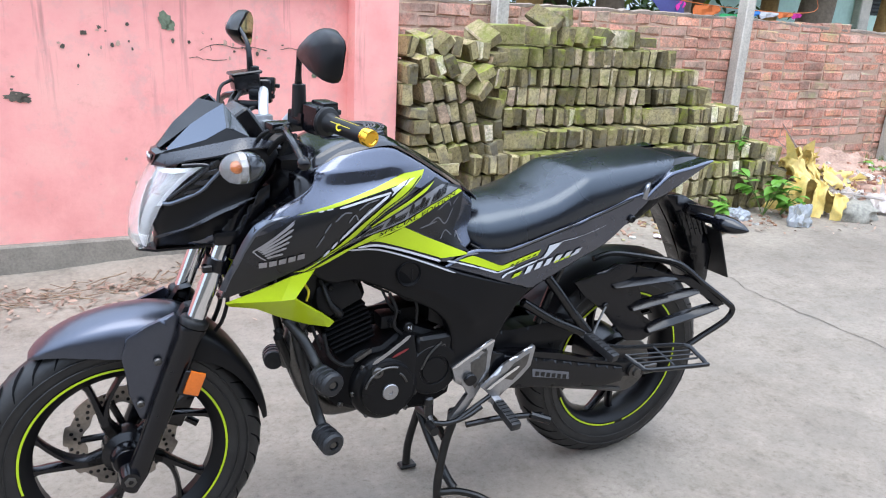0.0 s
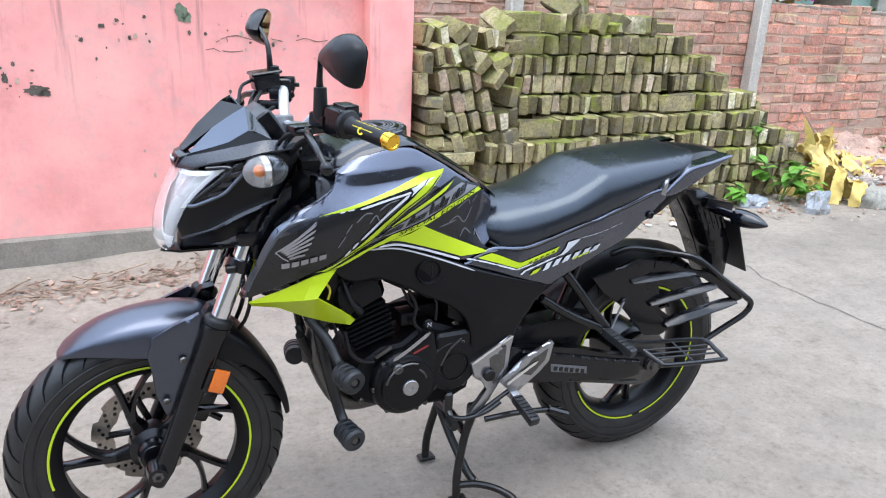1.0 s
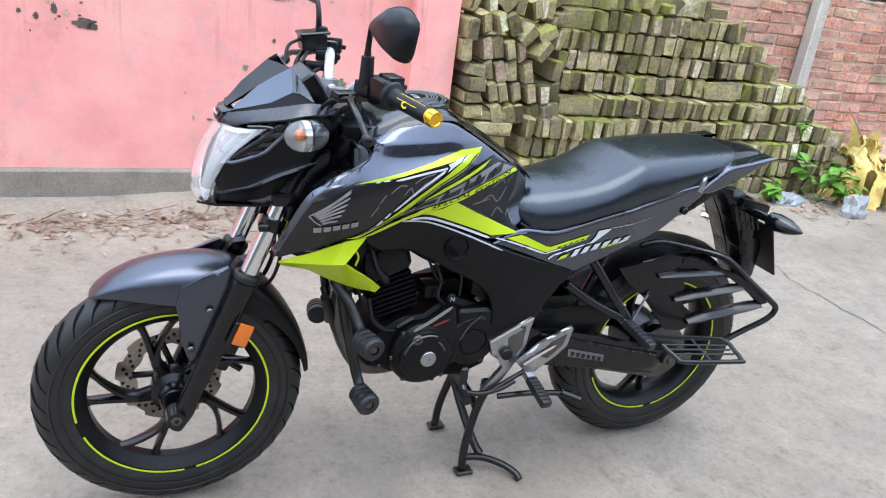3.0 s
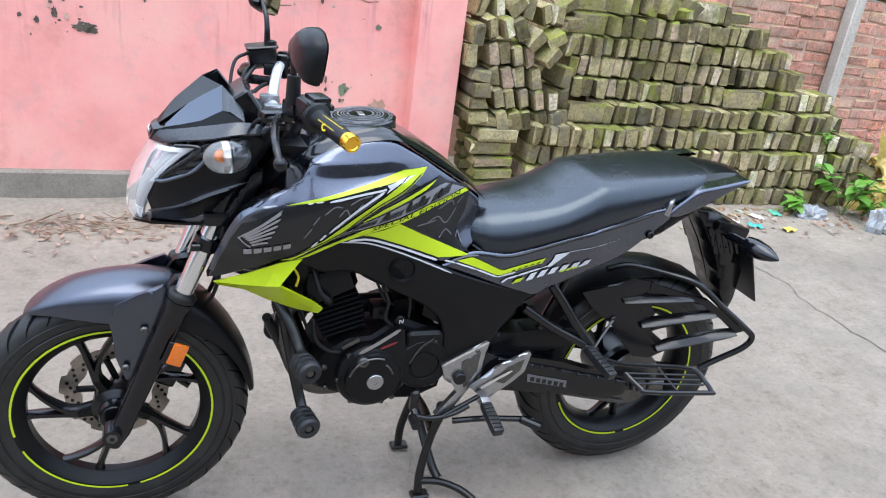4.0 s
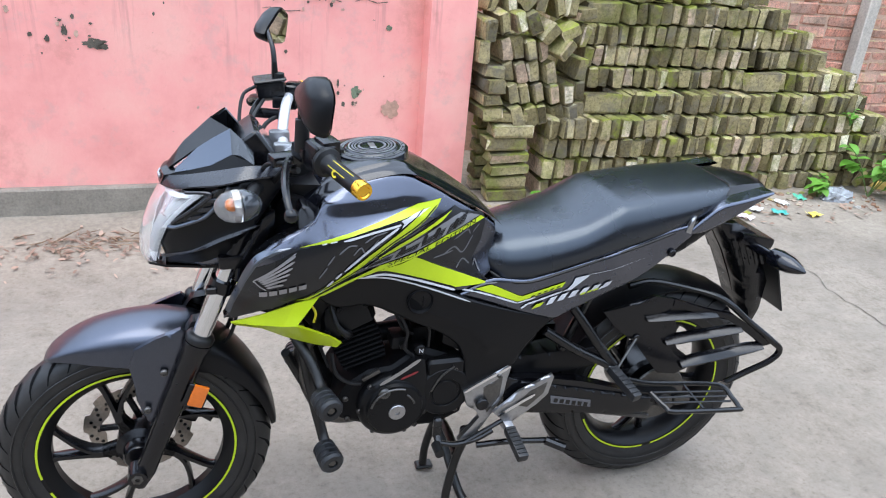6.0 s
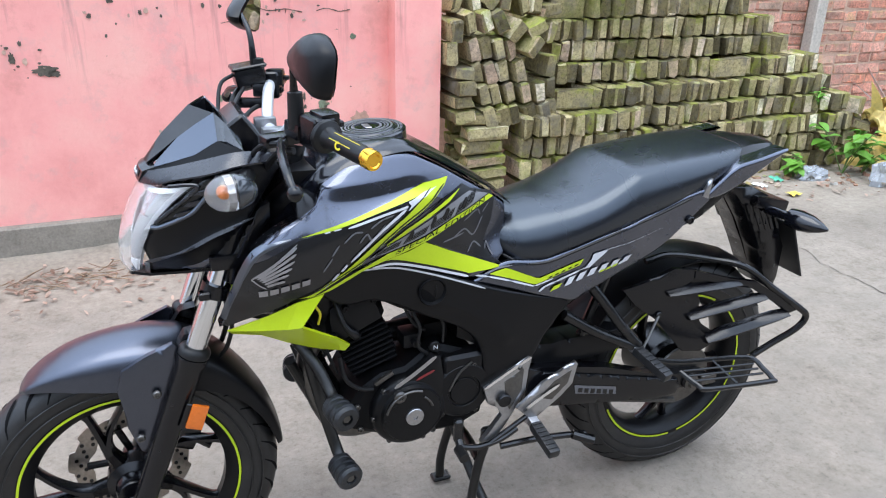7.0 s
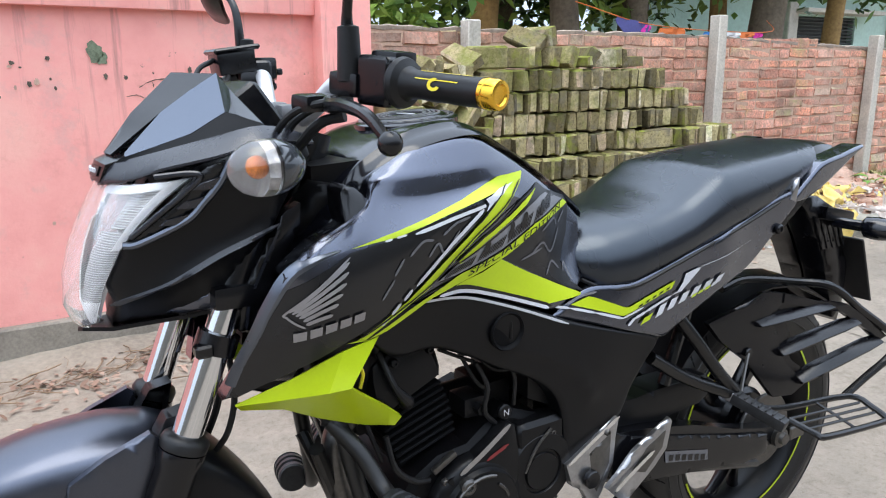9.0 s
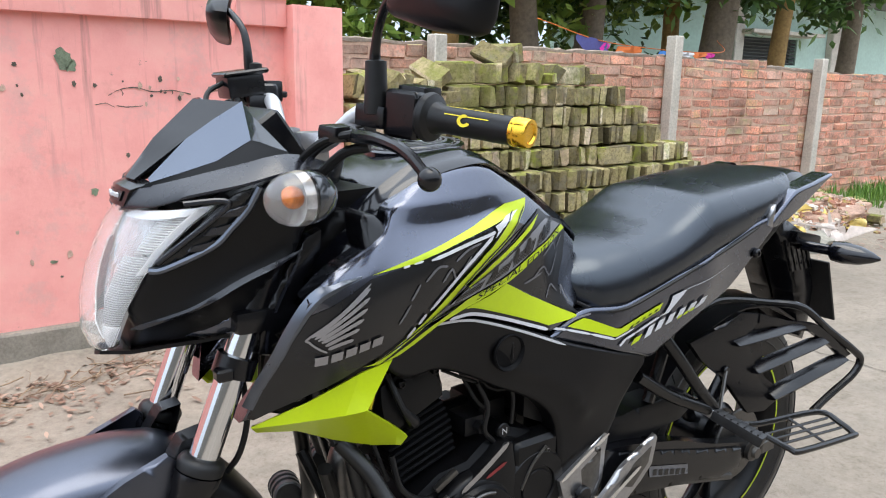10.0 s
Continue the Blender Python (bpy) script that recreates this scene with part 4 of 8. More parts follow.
def make_fork(y, label):
    bm = bmesh.new()
    add_tube(bm, [fork_at(0.60, y), fork_at(0.80, y)], 0.0195, 24)
    fork = part("fork_leg", bm, M_CHROME, BIKE, label)
    bm = bmesh.new()
    add_tube(bm, [fork_at(0.262, y) + Vector((-0.004, 0, 0)), fork_at(0.30, y), fork_at(0.36, y), fork_at(0.46, y), fork_at(0.60, y), fork_at(0.612, y), fork_at(0.622, y)], [0.018, 0.023, 0.022, 0.025, 0.027, 0.031, 0.030], 20)
    part("slider", bm, M_SATIN, fork, "satin black fork slider")
    bm = bmesh.new()
    add_lathe(bm, [(0.021, 0), (0.030, 0.002), (0.031, 0.012), (0.028, 0.018), (0.021, 0.022)], fork_at(0.622, y), FD, 24)
    part("dust_seal", bm, M_RUB2, fork)
    bm = bmesh.new()
    add_lathe(bm, [(0.019, 0), (0.0265, 0), (0.0265, 0.026), (0.019, 0.026)], fork_at(0.742, y), FD, 24)
    add_box(bm, fork_at(0.752, y) + Vector((-0.02, -0.018 if y < 0 else 0.018, 0.0)), (0.022, 0.02, 0.016), 0.003)
    part("fork_clamp", bm, M_SATIN, fork)
    bm = bmesh.new()
    add_tube(bm, [fork_at(0.80, y), fork_at(1.00, y)], 0.0245, 20)
    part("fork_tube", bm, M_SATIN, fork)
    bm = bmesh.new()
    add_lathe(bm, [(0, -0.03), (0.020, -0.03), (0.022, -0.012), (0.022, 0.012), (0.014, 0.02), (0, 0.02)], (0.0, y, 0.296), "y", 24)
    part("axle_lug", bm, M_SATIN, fork)
    s = -1 if y < 0 else 1
    bm = bmesh.new()
    add_lathe(bm, [(0, s * 0.020), (0.013, s * 0.020), (0.013, s * 0.030), (0.009, s * 0.032), (0.006, s * 0.032), (0.006, s * 0.026), (0, s * 0.026)], (0.0, y, 0.296), "y", 6)
    part("axle_nut", bm, M_STEEL, fork)
    return fork


make_fork(-0.094, "chrome fork tube with black slider")
make_fork(0.094, "chrome fork tube with black slider")
# yokes
for z in (0.815, 0.988):
    bm = bmesh.new()
    c = fork_at(z, 0)
    add_box(bm, c + Vector((0.012 if z < 0.9 else 0.0, 0, 0)), (0.085, 0.25, 0.03) if z < 0.9 else (0.060, 0.215, 0.024), 0.010, seg=2)
    part("yoke", bm, M_SATIN, BIKE)
bm = bmesh.new()
add_tube(bm, [(0.305, 0, 0.78), (0.375, 0, 1.0)], 0.03, 20)
part("steering_head", bm, M_FRAME, BIKE)
# amber reflector on its tab
bm = bmesh.new()
rot = Matrix.Rotation(radians(21.9), 3, "Y")
add_box(bm, (0.139, -0.128, 0.505), (0.032, 0.008, 0.052), 0.003, rot, 2)
refl = part("reflector", bm, M_AMBER, BIKE, "amber side reflector on the fork")
bm = bmesh.new()
add_box(bm, (0.132, -0.121, 0.502), (0.040, 0.006, 0.056), 0.002, rot)
part("reflector_bracket", bm, M_SATIN, refl)
# caliper and its hose on the far leg
bm = bmesh.new()
add_box(bm, (0.125, 0.068, 0.36), (0.05, 0.05, 0.10), 0.012, Matrix.Rotation(radians(25), 3, "Y"), 2)
add_box(bm, (0.100, 0.085, 0.325), (0.06, 0.022, 0.05), 0.006, rot)
add_tube(bm, [(0.14, 0.07, 0.315), (0.165, 0.06, 0.30)], 0.009, 10)
add_tube(bm, [(0.145, 0.085, 0.40), (0.17, 0.075, 0.39)], 0.009, 10)
caliper = part("brake_caliper", bm, M_SATIN, BIKE)
bm = bmesh.new()
add_tube(bm, [(0.13, 0.085, 0.41), (0.19, 0.06, 0.52), (0.225, 0.03, 0.62), (0.225, 0.01, 0.72), (0.25, 0.0, 0.80)], 0.0055, 8, 6)
part("brake_hose", bm, M_RUB2, BIKE)

# ---------------- front mudguard ----------------
FEND = [(122, .316, .313, .022), (119, .322, .312, .040), (113, .330, .302, .056), (104, .339, .283, .070), (95, .345, .270, .077), (86, .352, .263, .081), (78, .360, .261, .083), (70, .366, .264, .083), (63, .362, .272, .082)]
FENR = [(63, .3615, .272, .081), (55, .352, .285, .079), (46, .341, .294, .074), (36, .332, .298, .068), (26, .326, .300, .062), (16, .321, .301, .056), (9, .317, .303, .046), (7, .314, .306, .030)]


def guard(rows_def, name, mat, parent, label=""):
    bm = bmesh.new()
    dense = []
    for a, b in zip(rows_def, rows_def[1:]):
        dense += [tuple(u + (v - u) * k / 3 for u, v in zip(a, b)) for k in range(3)]
    dense.append(rows_def[-1])
    rows = []
    for deg, ro, ri, w in dense:
        row = []
        for k in range(-7, 8):
            f = k / 7
            af = abs(f)
            y = w * math.copysign(0.93 * math.sin(af / 0.62 * math.pi / 2) ** 1.05, f) if af < 0.62 else math.copysign(w * (0.93 + 0.09 * ((af - 0.62) / 0.38) ** 0.7), f)
            drop = 0.0 if af < 1e-6 else ((ro - ri) * 0.36 * (af / 0.62) ** 1.7 if af < 0.62 else (ro - ri) * (0.36 + 0.64 * ((af - 0.62) / 0.38)))
            r = ro - drop
            a_ = radians(deg)
            row.append((r * math.cos(a_), y, 0.296 + r * math.sin(a_)))
        rows.append(row)
    add_loft(bm, rows)
    solid(bm, 0.003)
    return part(name, bm, mat, parent, label, 70)


mudguard = guard(FEND, "front_mudguard", M_GUARD, BIKE, "dark grey metallic front mudguard")
guard(FENR, "mudguard_tail", M_MATT, mudguard, "matt black rear half of the mudguard")
flat = Width([(0, 0.3, 0.086), (0.2, 0.3, 0.088), (0, 0.7, 0.090), (0.2, 0.7, 0.092)])
panel("mudguard_stay", [(0.004, 0.566), (0.016, 0.606), (0.060, 0.630), (0.112, 0.650), (0.122, 0.640), (0.118, 0.606), (0.108, 0.566), (0.056, 0.430), (0.040, 0.416), (0.030, 0.424), (0.012, 0.482), (0.010, 0.526)], flat, M_GUARD, mudguard, edge=0.003, depth=0.012)
for x, z in ((0.073, 0.552), (0.033, 0.461)):
    bolt((x, -0.098, z), 0.0085, mudguard, axis=(0, -1, 0))
panel("fork_brace", [(0.10, 0.600), (0.135, 0.655), (0.165, 0.660), (0.150, 0.600)], Width([(0, 0.5, 0.074), (0.3, 0.5, 0.074), (0, 0.8, 0.074), (0.3, 0.8, 0.07)]), M_MATT, mudguard, edge=0.005, depth=0.03)


# ---------------- tank and shroud ----------------
CREASE = [(0.259, 0.853), (0.337, 0.872), (0.452, 0.889), (0.530, 0.905), (0.575, 0.925)]
W_FLANK = Width([
    (.199, .674, .098), (.209, .672, .108), (.215, .726, .125), (.244, .807, .168), (.261, .849, .186), (.27, .77, .186), (.274, .713, .150), (.336, .75, .170), (.30, .82, .196), (.34, .80, .194), (.40, .84, .190),
    (.45, .80, .174), (.373, .765, .176), (.457, .78, .160), (.452, .888, .186), (.55, .85, .165), (.561, .91, .166), (.52, .80, .153), (.6, .87, .150), (.65, .90, .132), (.68, .917, .120), (.70, .85, .122), (.756, .88, .088),
    (.80, .85, .074), (.6, .80, .143), (.65, .75, .135), (.704, .761, .126), (.775, .735, .118), (.767, .788, .094), (.72, .80, .112), (.72, .727, .128), (.382, .918, .168), (.392, .944, .146), (.42, .96, .138), (.465, .979, .130),
    (.53, .99, .122), (.575, .99, .116), (.613, .974, .112), (.48, .93, .164), (.54, .945, .154), (.33, .893, .182), (.60, .94, .142)], (), 1.2e-3)
TANK_TOP = [(.261, .851), (.300, .880), (.352, .904), (.380, .922), (.396, .947), (.420, .962), (.465, .981), (.530, .992), (.575, .990), (.613, .974), (.689, .930), (.767, .881), (.808, .852)]
TANK_MID = [(.2605, .847), (.300, .861), (.337, .871), (.365, .876), (.395, .881), (.420, .885), (.465, .891), (.530, .905), (.575, .914), (.613, .908), (.689, .879), (.767, .846), (.806, .830)]
TANK_LOW = [(.200, .675), (.235, .691), (.274, .713), (.310, .736), (.345, .752), (.385, .767), (.440, .778), (.505, .789), (.560, .778), (.620, .754), (.690, .718), (.735, .716), (.790, .742)]
EDGE_Y = [(.26, .184), (.30, .180), (.352, .174), (.380, .160), (.396, .143), (.42, .138), (.465, .131), (.53, .122), (.575, .116), (.613, .111), (.689, .101), (.767, .081), (.81, .066)]


class TankWidth:
    """The tank's flank below the crease and a slightly crowned shoulder above it."""

    def __init__(self):
        self.top, self.mid, self.rim = (np.array([(p.x, p.z) for p in spline([(x, 0, z) for x, z in q], 8)]) for q in (TANK_TOP, TANK_MID, EDGE_Y))

    def __call__(self, x, z):
        zc = float(np.interp(x, self.mid[:, 0], self.mid[:, 1]))
        if z <= zc:
            return W_FLANK(x, z)
        zt = float(np.interp(x, self.top[:, 0], self.top[:, 1]))
        g = min(1.15, (z - zc) / max(0.006, zt - zc))
        yc, yt = W_FLANK(x, zc), float(np.interp(x, self.rim[:, 0], self.rim[:, 1]))
        # long scoop under a crease that runs level from the front notch
        a, b = min(1.0, max(0.0, (x - 0.345) / 0.09)), min(1.0, max(0.0, (0.67 - x) / 0.12))
        fade = a * a * (3 - 2 * a) * b * b * (3 - 2 * b)
        gc = min(0.96, max(0.50, (0.950 - zc) / max(0.006, zt - zc)))
        if g < gc - 0.32:
            q = 0.56 * (1 - (1 - g / (gc - 0.32)) ** 1.5)
        elif g < gc:
            q = 0.56 + 0.03 * (g - gc + 0.32) / 0.32
        else:
            q = 0.59 + 0.41 * (g - gc) / (1 - gc)
        q = g + (q - g) * 0.75 * fade
        y = yc + (yt - yc) * q + 0.05 * max(0.0, zt - zc) * 4 * g * (1 - g) * (1 - 0.6 * fade)
        return y


W_TANK = TankWidth()
tank = blade("fuel_tank", TANK_TOP, TANK_MID, W_TANK, M_GREY, n=7, drop=0.005, rolled=(1, 0), label="dark grey metallic fuel tank with lime graphics")
blade("tank_shroud", TANK_MID, TANK_LOW, W_TANK, M_GREY, n=7, drop=0.005, rolled=(0, 1), label="dark grey tank side and shroud with lime graphics")

# lower shroud front: satin black field that carries the badge
sticker("shroud_field", [(.206, .684), (.222, .735), (.243, .795), (.262, .832), (.287, .842), (.343, .868), (.409, .877), (.469, .891), (.543, .9045), (.520, .870), (.440, .806), (.380, .764), (.345, .750), (.274, .718), (.214, .681)], W_TANK, M_CHAR, tank, 0.0012, "satin black lower shroud", 0.009)
sticker("dark_field", [(.480, .803), (.524, .836), (.574, .862), (.640, .898), (.690, .916), (.712, .902), (.770, .884), (.777, .867), (.768, .825), (.743, .784), (.760, .751), (.791, .727), (.736, .749), (.656, .788), (.600, .815), (.510, .800)], W_TANK, M_CHAR, tank, 0.0014, "charcoal patterned sticker", 0.009)
for pts in ([(.455, .846), (.470, .862), (.482, .848), (.507, .874)], [(.425, .852), (.445, .868), (.462, .868)], [(.478, .872), (.500, .884), (.526, .890)], [(.402, .83), (.416, .85)], [(.385, .80), (.402, .825)], [(.666, .812), (.692, .824), (.716, .806), (.742, .838)], [(.640, .806), (.690, .816)], [(.700, .772), (.716, .790), (.735, .775)],
            [(.690, .842), (.725, .856), (.735, .844)], [(.745, .768), (.750, .782), (.757, .764), (.764, .752)], [(.742, .846), (.760, .862)]):
    stroke("pattern_line", pts, 0.0034, W_TANK, M_MID, tank, 0.0026)
# lime and silver stripes
sticker("lime_stripe", [(0.3434, 0.8727), (0.4102, 0.8857), (0.4729, 0.9000), (0.5225, 0.9120), (0.5580, 0.9226), (0.5973, 0.9348), (0.6556, 0.9366), (0.6456, 0.9281), (0.6078, 0.9182), (0.5757, 0.9151), (0.5611, 0.9126), (0.5184, 0.9032), (0.4695, 0.8926), (0.4088, 0.8784)], W_TANK, M_LIMES, tank, 0.0028, "lime green stripe", 0.006)
sticker("lime_stripe", [(0.6552, 0.9354), (0.6189, 0.9210), (0.5895, 0.9102), (0.5519, 0.8841), (0.4885, 0.8371), (0.4295, 0.7896), (0.3558, 0.7475), (0.3400, 0.7460), (0.3654, 0.7439), (0.4009, 0.7649), (0.4619, 0.7974), (0.5065, 0.8336), (0.5450, 0.8626), (0.5996, 0.8903), (0.6441, 0.9215)], W_TANK, M_LIMES, tank, 0.0030, "lime green stripe", 0.006)
sticker("lime_stripe", [(.6829, .9098), (.6503, .8963), (.6104, .8779), (.5551, .8553), (.5117, .8293), (.5155, .8236), (.5598, .8489), (.6148, .8711), (.654, .8899)], W_TANK, M_LIMES, tank, 0.0032, cell=0.007)
sticker("grey_stripe", [(.4778, .8039), (.5242, .8319), (.5738, .8549), (.6302, .8752), (.6879, .8949), (.7065, .8985), (.7364, .889), (.7605, .8807), (.6705, .8595), (.5962, .8302), (.5163, .8082)], W_TANK, M_BAND, tank, 0.0022, "hatched grey stripe", 0.007)
sticker("lime_stripe", [(.3700, .7440), (.4300, .7720), (.4971, .7975), (.5167, .8064), (.5966, .8269), (.6706, .8572), (.7629, .8795), (.7733, .8723), (.6813, .8499), (.6068, .8188), (.5437, .7992), (.4700, .7800), (.4000, .7510)], W_TANK, M_LIMES, tank, 0.0034, "lime green lettered stripe", 0.007)
sticker("lime_band", [(.5114, .7882), (.5316, .7953), (.5646, .8024), (.5981, .8154), (.6561, .7853), (.736, .7476), (.7851, .7257), (.754, .725), (.7002, .7268), (.64, .748), (.5861, .7688), (.5333, .7843)], W_TANK, M_LIMES, tank, 0.0026, "broad lime green band", 0.008)
sticker("silver_flash", [(0.5562, 0.9099), (0.5923, 0.9188), (0.6265, 0.9240), (0.6003, 0.9131), (0.5745, 0.9036), (0.5560, 0.8923), (0.5622, 0.9021)], W_TANK, M_WHITE, tank, 0.0038, cell=0.006)
for pts, w in (([(.4342, .8795), (.5012, .8924), (.5428, .8991), (.5559, .9016)], .0048), ([(.5514, .8965), (.5179, .8745), (.4864, .8509), (.4385, .8085)], .0058), ([(.4326, .8048), (.4209, .7916)], .0055), ([(.4165, .7884), (.4034, .7746)], .0050), ([(.3990, .770), (.390, .762)], .0040), ([(.3900, .8755), (.4010, .8772)], .0026), ([(.4070, .8780), (.4220, .8800)], .0026)):
    stroke("silver_line", pts, w, W_TANK, M_WHITE, tank, 0.0036)
for pts, w in (([(.360, .750), (.462, .802), (.5065, .838), (.545, .867), (.5996, .895), (.644, .926)], .0030), ([(.690, .914), (.640, .896), (.590, .874), (.545, .852), (.500, .823)], .0024), ([(.512, .8255), (.560, .846), (.615, .868), (.655, .886)], .0030), ([(.612, .924), (.578, .903), (.540, .876)], .0022)):
    stroke("black_line", pts, w, W_TANK, M_BLKS, tank, 0.0042)
stroke("silver_line", [(.4868, .7807), (.5341, .7792), (.5955, .7601), (.6584, .7365), (.7002, .7205)], 0.0055, W_TANK, M_WHITE, tank, 0.0034)
stroke("black_line", [(.500, .7865), (.5341, .7855), (.590, .7665), (.650, .7445), (.705, .7230)], 0.0060, W_TANK, M_BLKS, tank, 0.0030)
# slanted hatching of fine dark bars in the grey stripe, with some solid blocks
for k in range(52):
    f = k / 51
    x, z = .490 + .232 * f, .8065 + .0745 * f - 0.004 * math.sin(math.pi * f)
    h = 0.012 + 0.016 * f
    if k % 13 in (11, 12):
        continue
    stroke("hatch_bar", [(x, z - h * 0.10), (x + h * 0.55, z + h * 0.85)], 0.0022, W_TANK, M_BLKS, tank, 0.0032)
for x, z, h, w in ((.560, .836, .018, .009), (.610, .852, .022, .008), (.640, .862, .022, .010), (.686, .874, .022, .008)):
    stroke("hatch_block", [(x, z - h * .3), (x + h * .5, z + h * .7)], w, W_TANK, M_BLKS, tank, 0.0036)
lettering("lettering", "SPECIAL EDITION", (.533, .8008), (.752, .8700), 0.0095, W_TANK, M_BLKS, tank, 0.0052, 0.3)
# wing badge of broad plain feathers, with a row of plain bars below
WING_L = [(.2626, .8051), (.2662, .8030), (.2698, .8003), (.2735, .7975), (.2778, .7932), (.2811, .7885)]
WING_R = [(.3379, .8585), (.3357, .8470), (.3317, .8339), (.3264, .8214), (.3204, .8094), (.3135, .7962)]
for (x0, z0), (x1, z1) in zip(WING_L, WING_R):
    stroke("badge_feather", [(x0, z0), ((x0 + x1) / 2, (z0 + z1) / 2 + .001), (x1, z1)], 0.0047, W_TANK, M_BADGE, tank, 0.004)
stroke("badge_rim", [(.3394, .8638), (.300, .8350), (.2600, .8045), (.2606, .7985), (.2700, .7900), (.2805, .7840)], 0.0026, W_TANK, M_BADGE, tank, 0.0042)
for k in range(5):
    f = k / 5
    x, z = .2675 + .097 * f, .7655 + .0136 * f
    sticker("badge_bar", [(x, z), (x + .0150, z + .0022), (x + .0148, z + .0142), (x - .0008, z + .0122)], W_TANK, M_BADGE, tank, 0.004)

# bevelled front edge of the shroud, its sky highlight put into a lighter paint
for sd in (-1, 1):
    bm = bmesh.new()
    line = spline([(.330, 0, .872), (.2975, 0, .863), (.268, 0, .847), (.248, 0, .812), (.228, 0, .757), (.211, 0, .697)], 6)
    rows = []
    for k, p in enumerate(line):
        d = (line[min(k + 1, len(line) - 1)] - line[max(k - 1, 0)]).normalized()
        n = Vector((d.z, 0, -d.x))
        n = n if n.x < 0 else -n
        wide = min(1.0, 0.15 + k / 8)
        rows.append([(p.x + n.x * a * wide, sd * (W_TANK(p.x, p.z) + 0.002 - b * wide), p.z + n.z * a * wide) for a, b in ((-0.004, 0.0), (0.001, 0.0005), (0.006, 0.006), (0.009, 0.013))])
    add_loft(bm, rows)
    part("edge_bevel", bm, M_CHEEK, tank, "bevelled front edge in lighter paint for its highlight")

# black moulded trim at the tank's front corner
panel("tank_trim", [(.346, .912), (.350, .938), (.358, .944), (.370, .940), (.380, .930), (.384, .914), (.374, .897), (.356, .888), (.347, .896)], Width([(.34, .89, .176), (.38, .90, .170), (.34, .945, .150), (.38, .935, .154)]), M_SATIN, tank, edge=0.004, depth=0.04, cell=0.007, label="satin black trim at the tank corner")
# black arm from the cowl down to the shroud's front
W_ARMF = Width([(.22, .78, .118), (.30, .92, .132), (.30, .78, .122), (.22, .92, .124)])
panel("shroud_arm", [(.270, .893), (.288, .915), (.306, .924), (.305, .892), (.260, .802), (.240, .764), (.224, .768), (.230, .818)], W_ARMF, M_SATIN, edge=0.004, depth=0.02, cell=0.014, label="satin black arm between cowl and shroud")
stroke("arm_edge", [(.276, .893), (.238, .812), (.230, .772)], 0.004, W_ARMF, M_BROW, tank, 0.003)
# added dark panel round the steering head, closing the view to the far side
panel("steering_filler", [(.262, .700), (.370, .745), (.410, .800), (.410, .930), (.345, .942), (.312, .905), (.290, .850)], Width([(.26, .70, .066), (.41, .75, .095), (.40, .93, .115), (.30, .90, .088)]), M_MATT, edge=0.006, depth=0.04, cell=0.02, label="matt black filler panel added round the steering head")
# black centre cover of the tank
SECT = [(.292, .070, .835, .862), (.300, .092, .850, .885), (.318, .108, .866, .892), (.340, .124, .886, .916), (.365, .134, .905, .936), (.390, .138, .938, .962), (.420, .137, .961, .982), (.465, .130, .981, 1.002), (.530, .121, .992, 1.013), (.575, .115, .991, 1.009), (.613, .110, .975, .990), (.650, .103, .953, .972), (.689, .100, .930, .950), (.767, .080, .881, .900), (.805, .066, .853, .868), (.822, .050, .835, .845)]
bm = bmesh.new()
rows = []
for x, w, ze, zc in SECT:
    row = []
    for s, order in ((-1, range(9)), (1, range(7, -1, -1))):
        for k in order:
            f = (0, .05, .13, .19, .24, .34, .52, .75, 1.0)[k]
            h = (0, .26, .50, .60, .86, .94, .97, .99, 1.0)[k]
            row.append((x + 0.012 * (1 - h), s * w * (1 - f), ze + (zc - ze) * h))
    rows.append(row)
cols = [spline(c, 4) for c in zip(*rows)]
dense = [list(r) for r in zip(*cols)]
add_loft(bm, dense)
cover = part("tank_cover", bm, M_GLOSS, BIKE, "gloss black tank centre cover", 30)
# added dark plate that hides the far fin through the gap behind the fork
panel("front_filler", [(.262, .640), (.300, .625), (.355, .640), (.365, .800), (.310, .820), (.270, .740)], Width([(.2, .6, .004), (.4, .6, .004), (.2, .9, .004), (.4, .9, .004)]), M_MATT, both=True, edge=0.003, depth=0.006, cell=0.03, label="matt black filler plate added behind the fork")
# filler cap with its ringed decal
cap_ax = Vector((-0.09, -0.02, 1)).normalized()
CAP = Vector((.528, 0, 1.009))
bm = bmesh.new()
add_lathe(bm, [(0, -0.02), (0.078, -0.02), (0.078, 0.002), (0.074, 0.0045), (0.060, 0.0055), (0.058, 0.0075), (0.054, 0.0085), (0, 0.009)], CAP, cap_ax, 56)
cap = part("filler_cap", bm, M_GLOSS, cover, "round filler cap with grey ringed decal")
for r0, r1, h, m in ((0.0625, 0.0645, 0.0050, M_ALU), (0.0665, 0.0715, 0.0045, M_MID), (0.0485, 0.0520, 0.0085, M_ALU), (0.041, 0.0445, 0.0087, M_MID), (0.036, 0.038, 0.0088, M_ALU), (0.026, 0.031, 0.0088, M_MID)):
    bm = bmesh.new()
    add_lathe(bm, [(r0, 0.0), (r1, 0.0), (r1, 0.0016), (r0, 0.0016)], CAP + cap_ax * h, cap_ax, 56, closed=True)
    part("cap_ring", bm, m, cap)
for k in range(18):
    a = 2 * math.pi * k / 18
    bm = bmesh.new()
    q = Vector((math.cos(a), math.sin(a), 0))
    add_box(bm, CAP + cap_ax * 0.0062 + Vector((q.x * 0.069, q.y * 0.069, q.x * 0.069 * 0.09)), (0.005, 0.0014, 0.001), 0, Matrix.Rotation(a, 3, "Z"))
    part("cap_tick", bm, M_BLKS, cap)
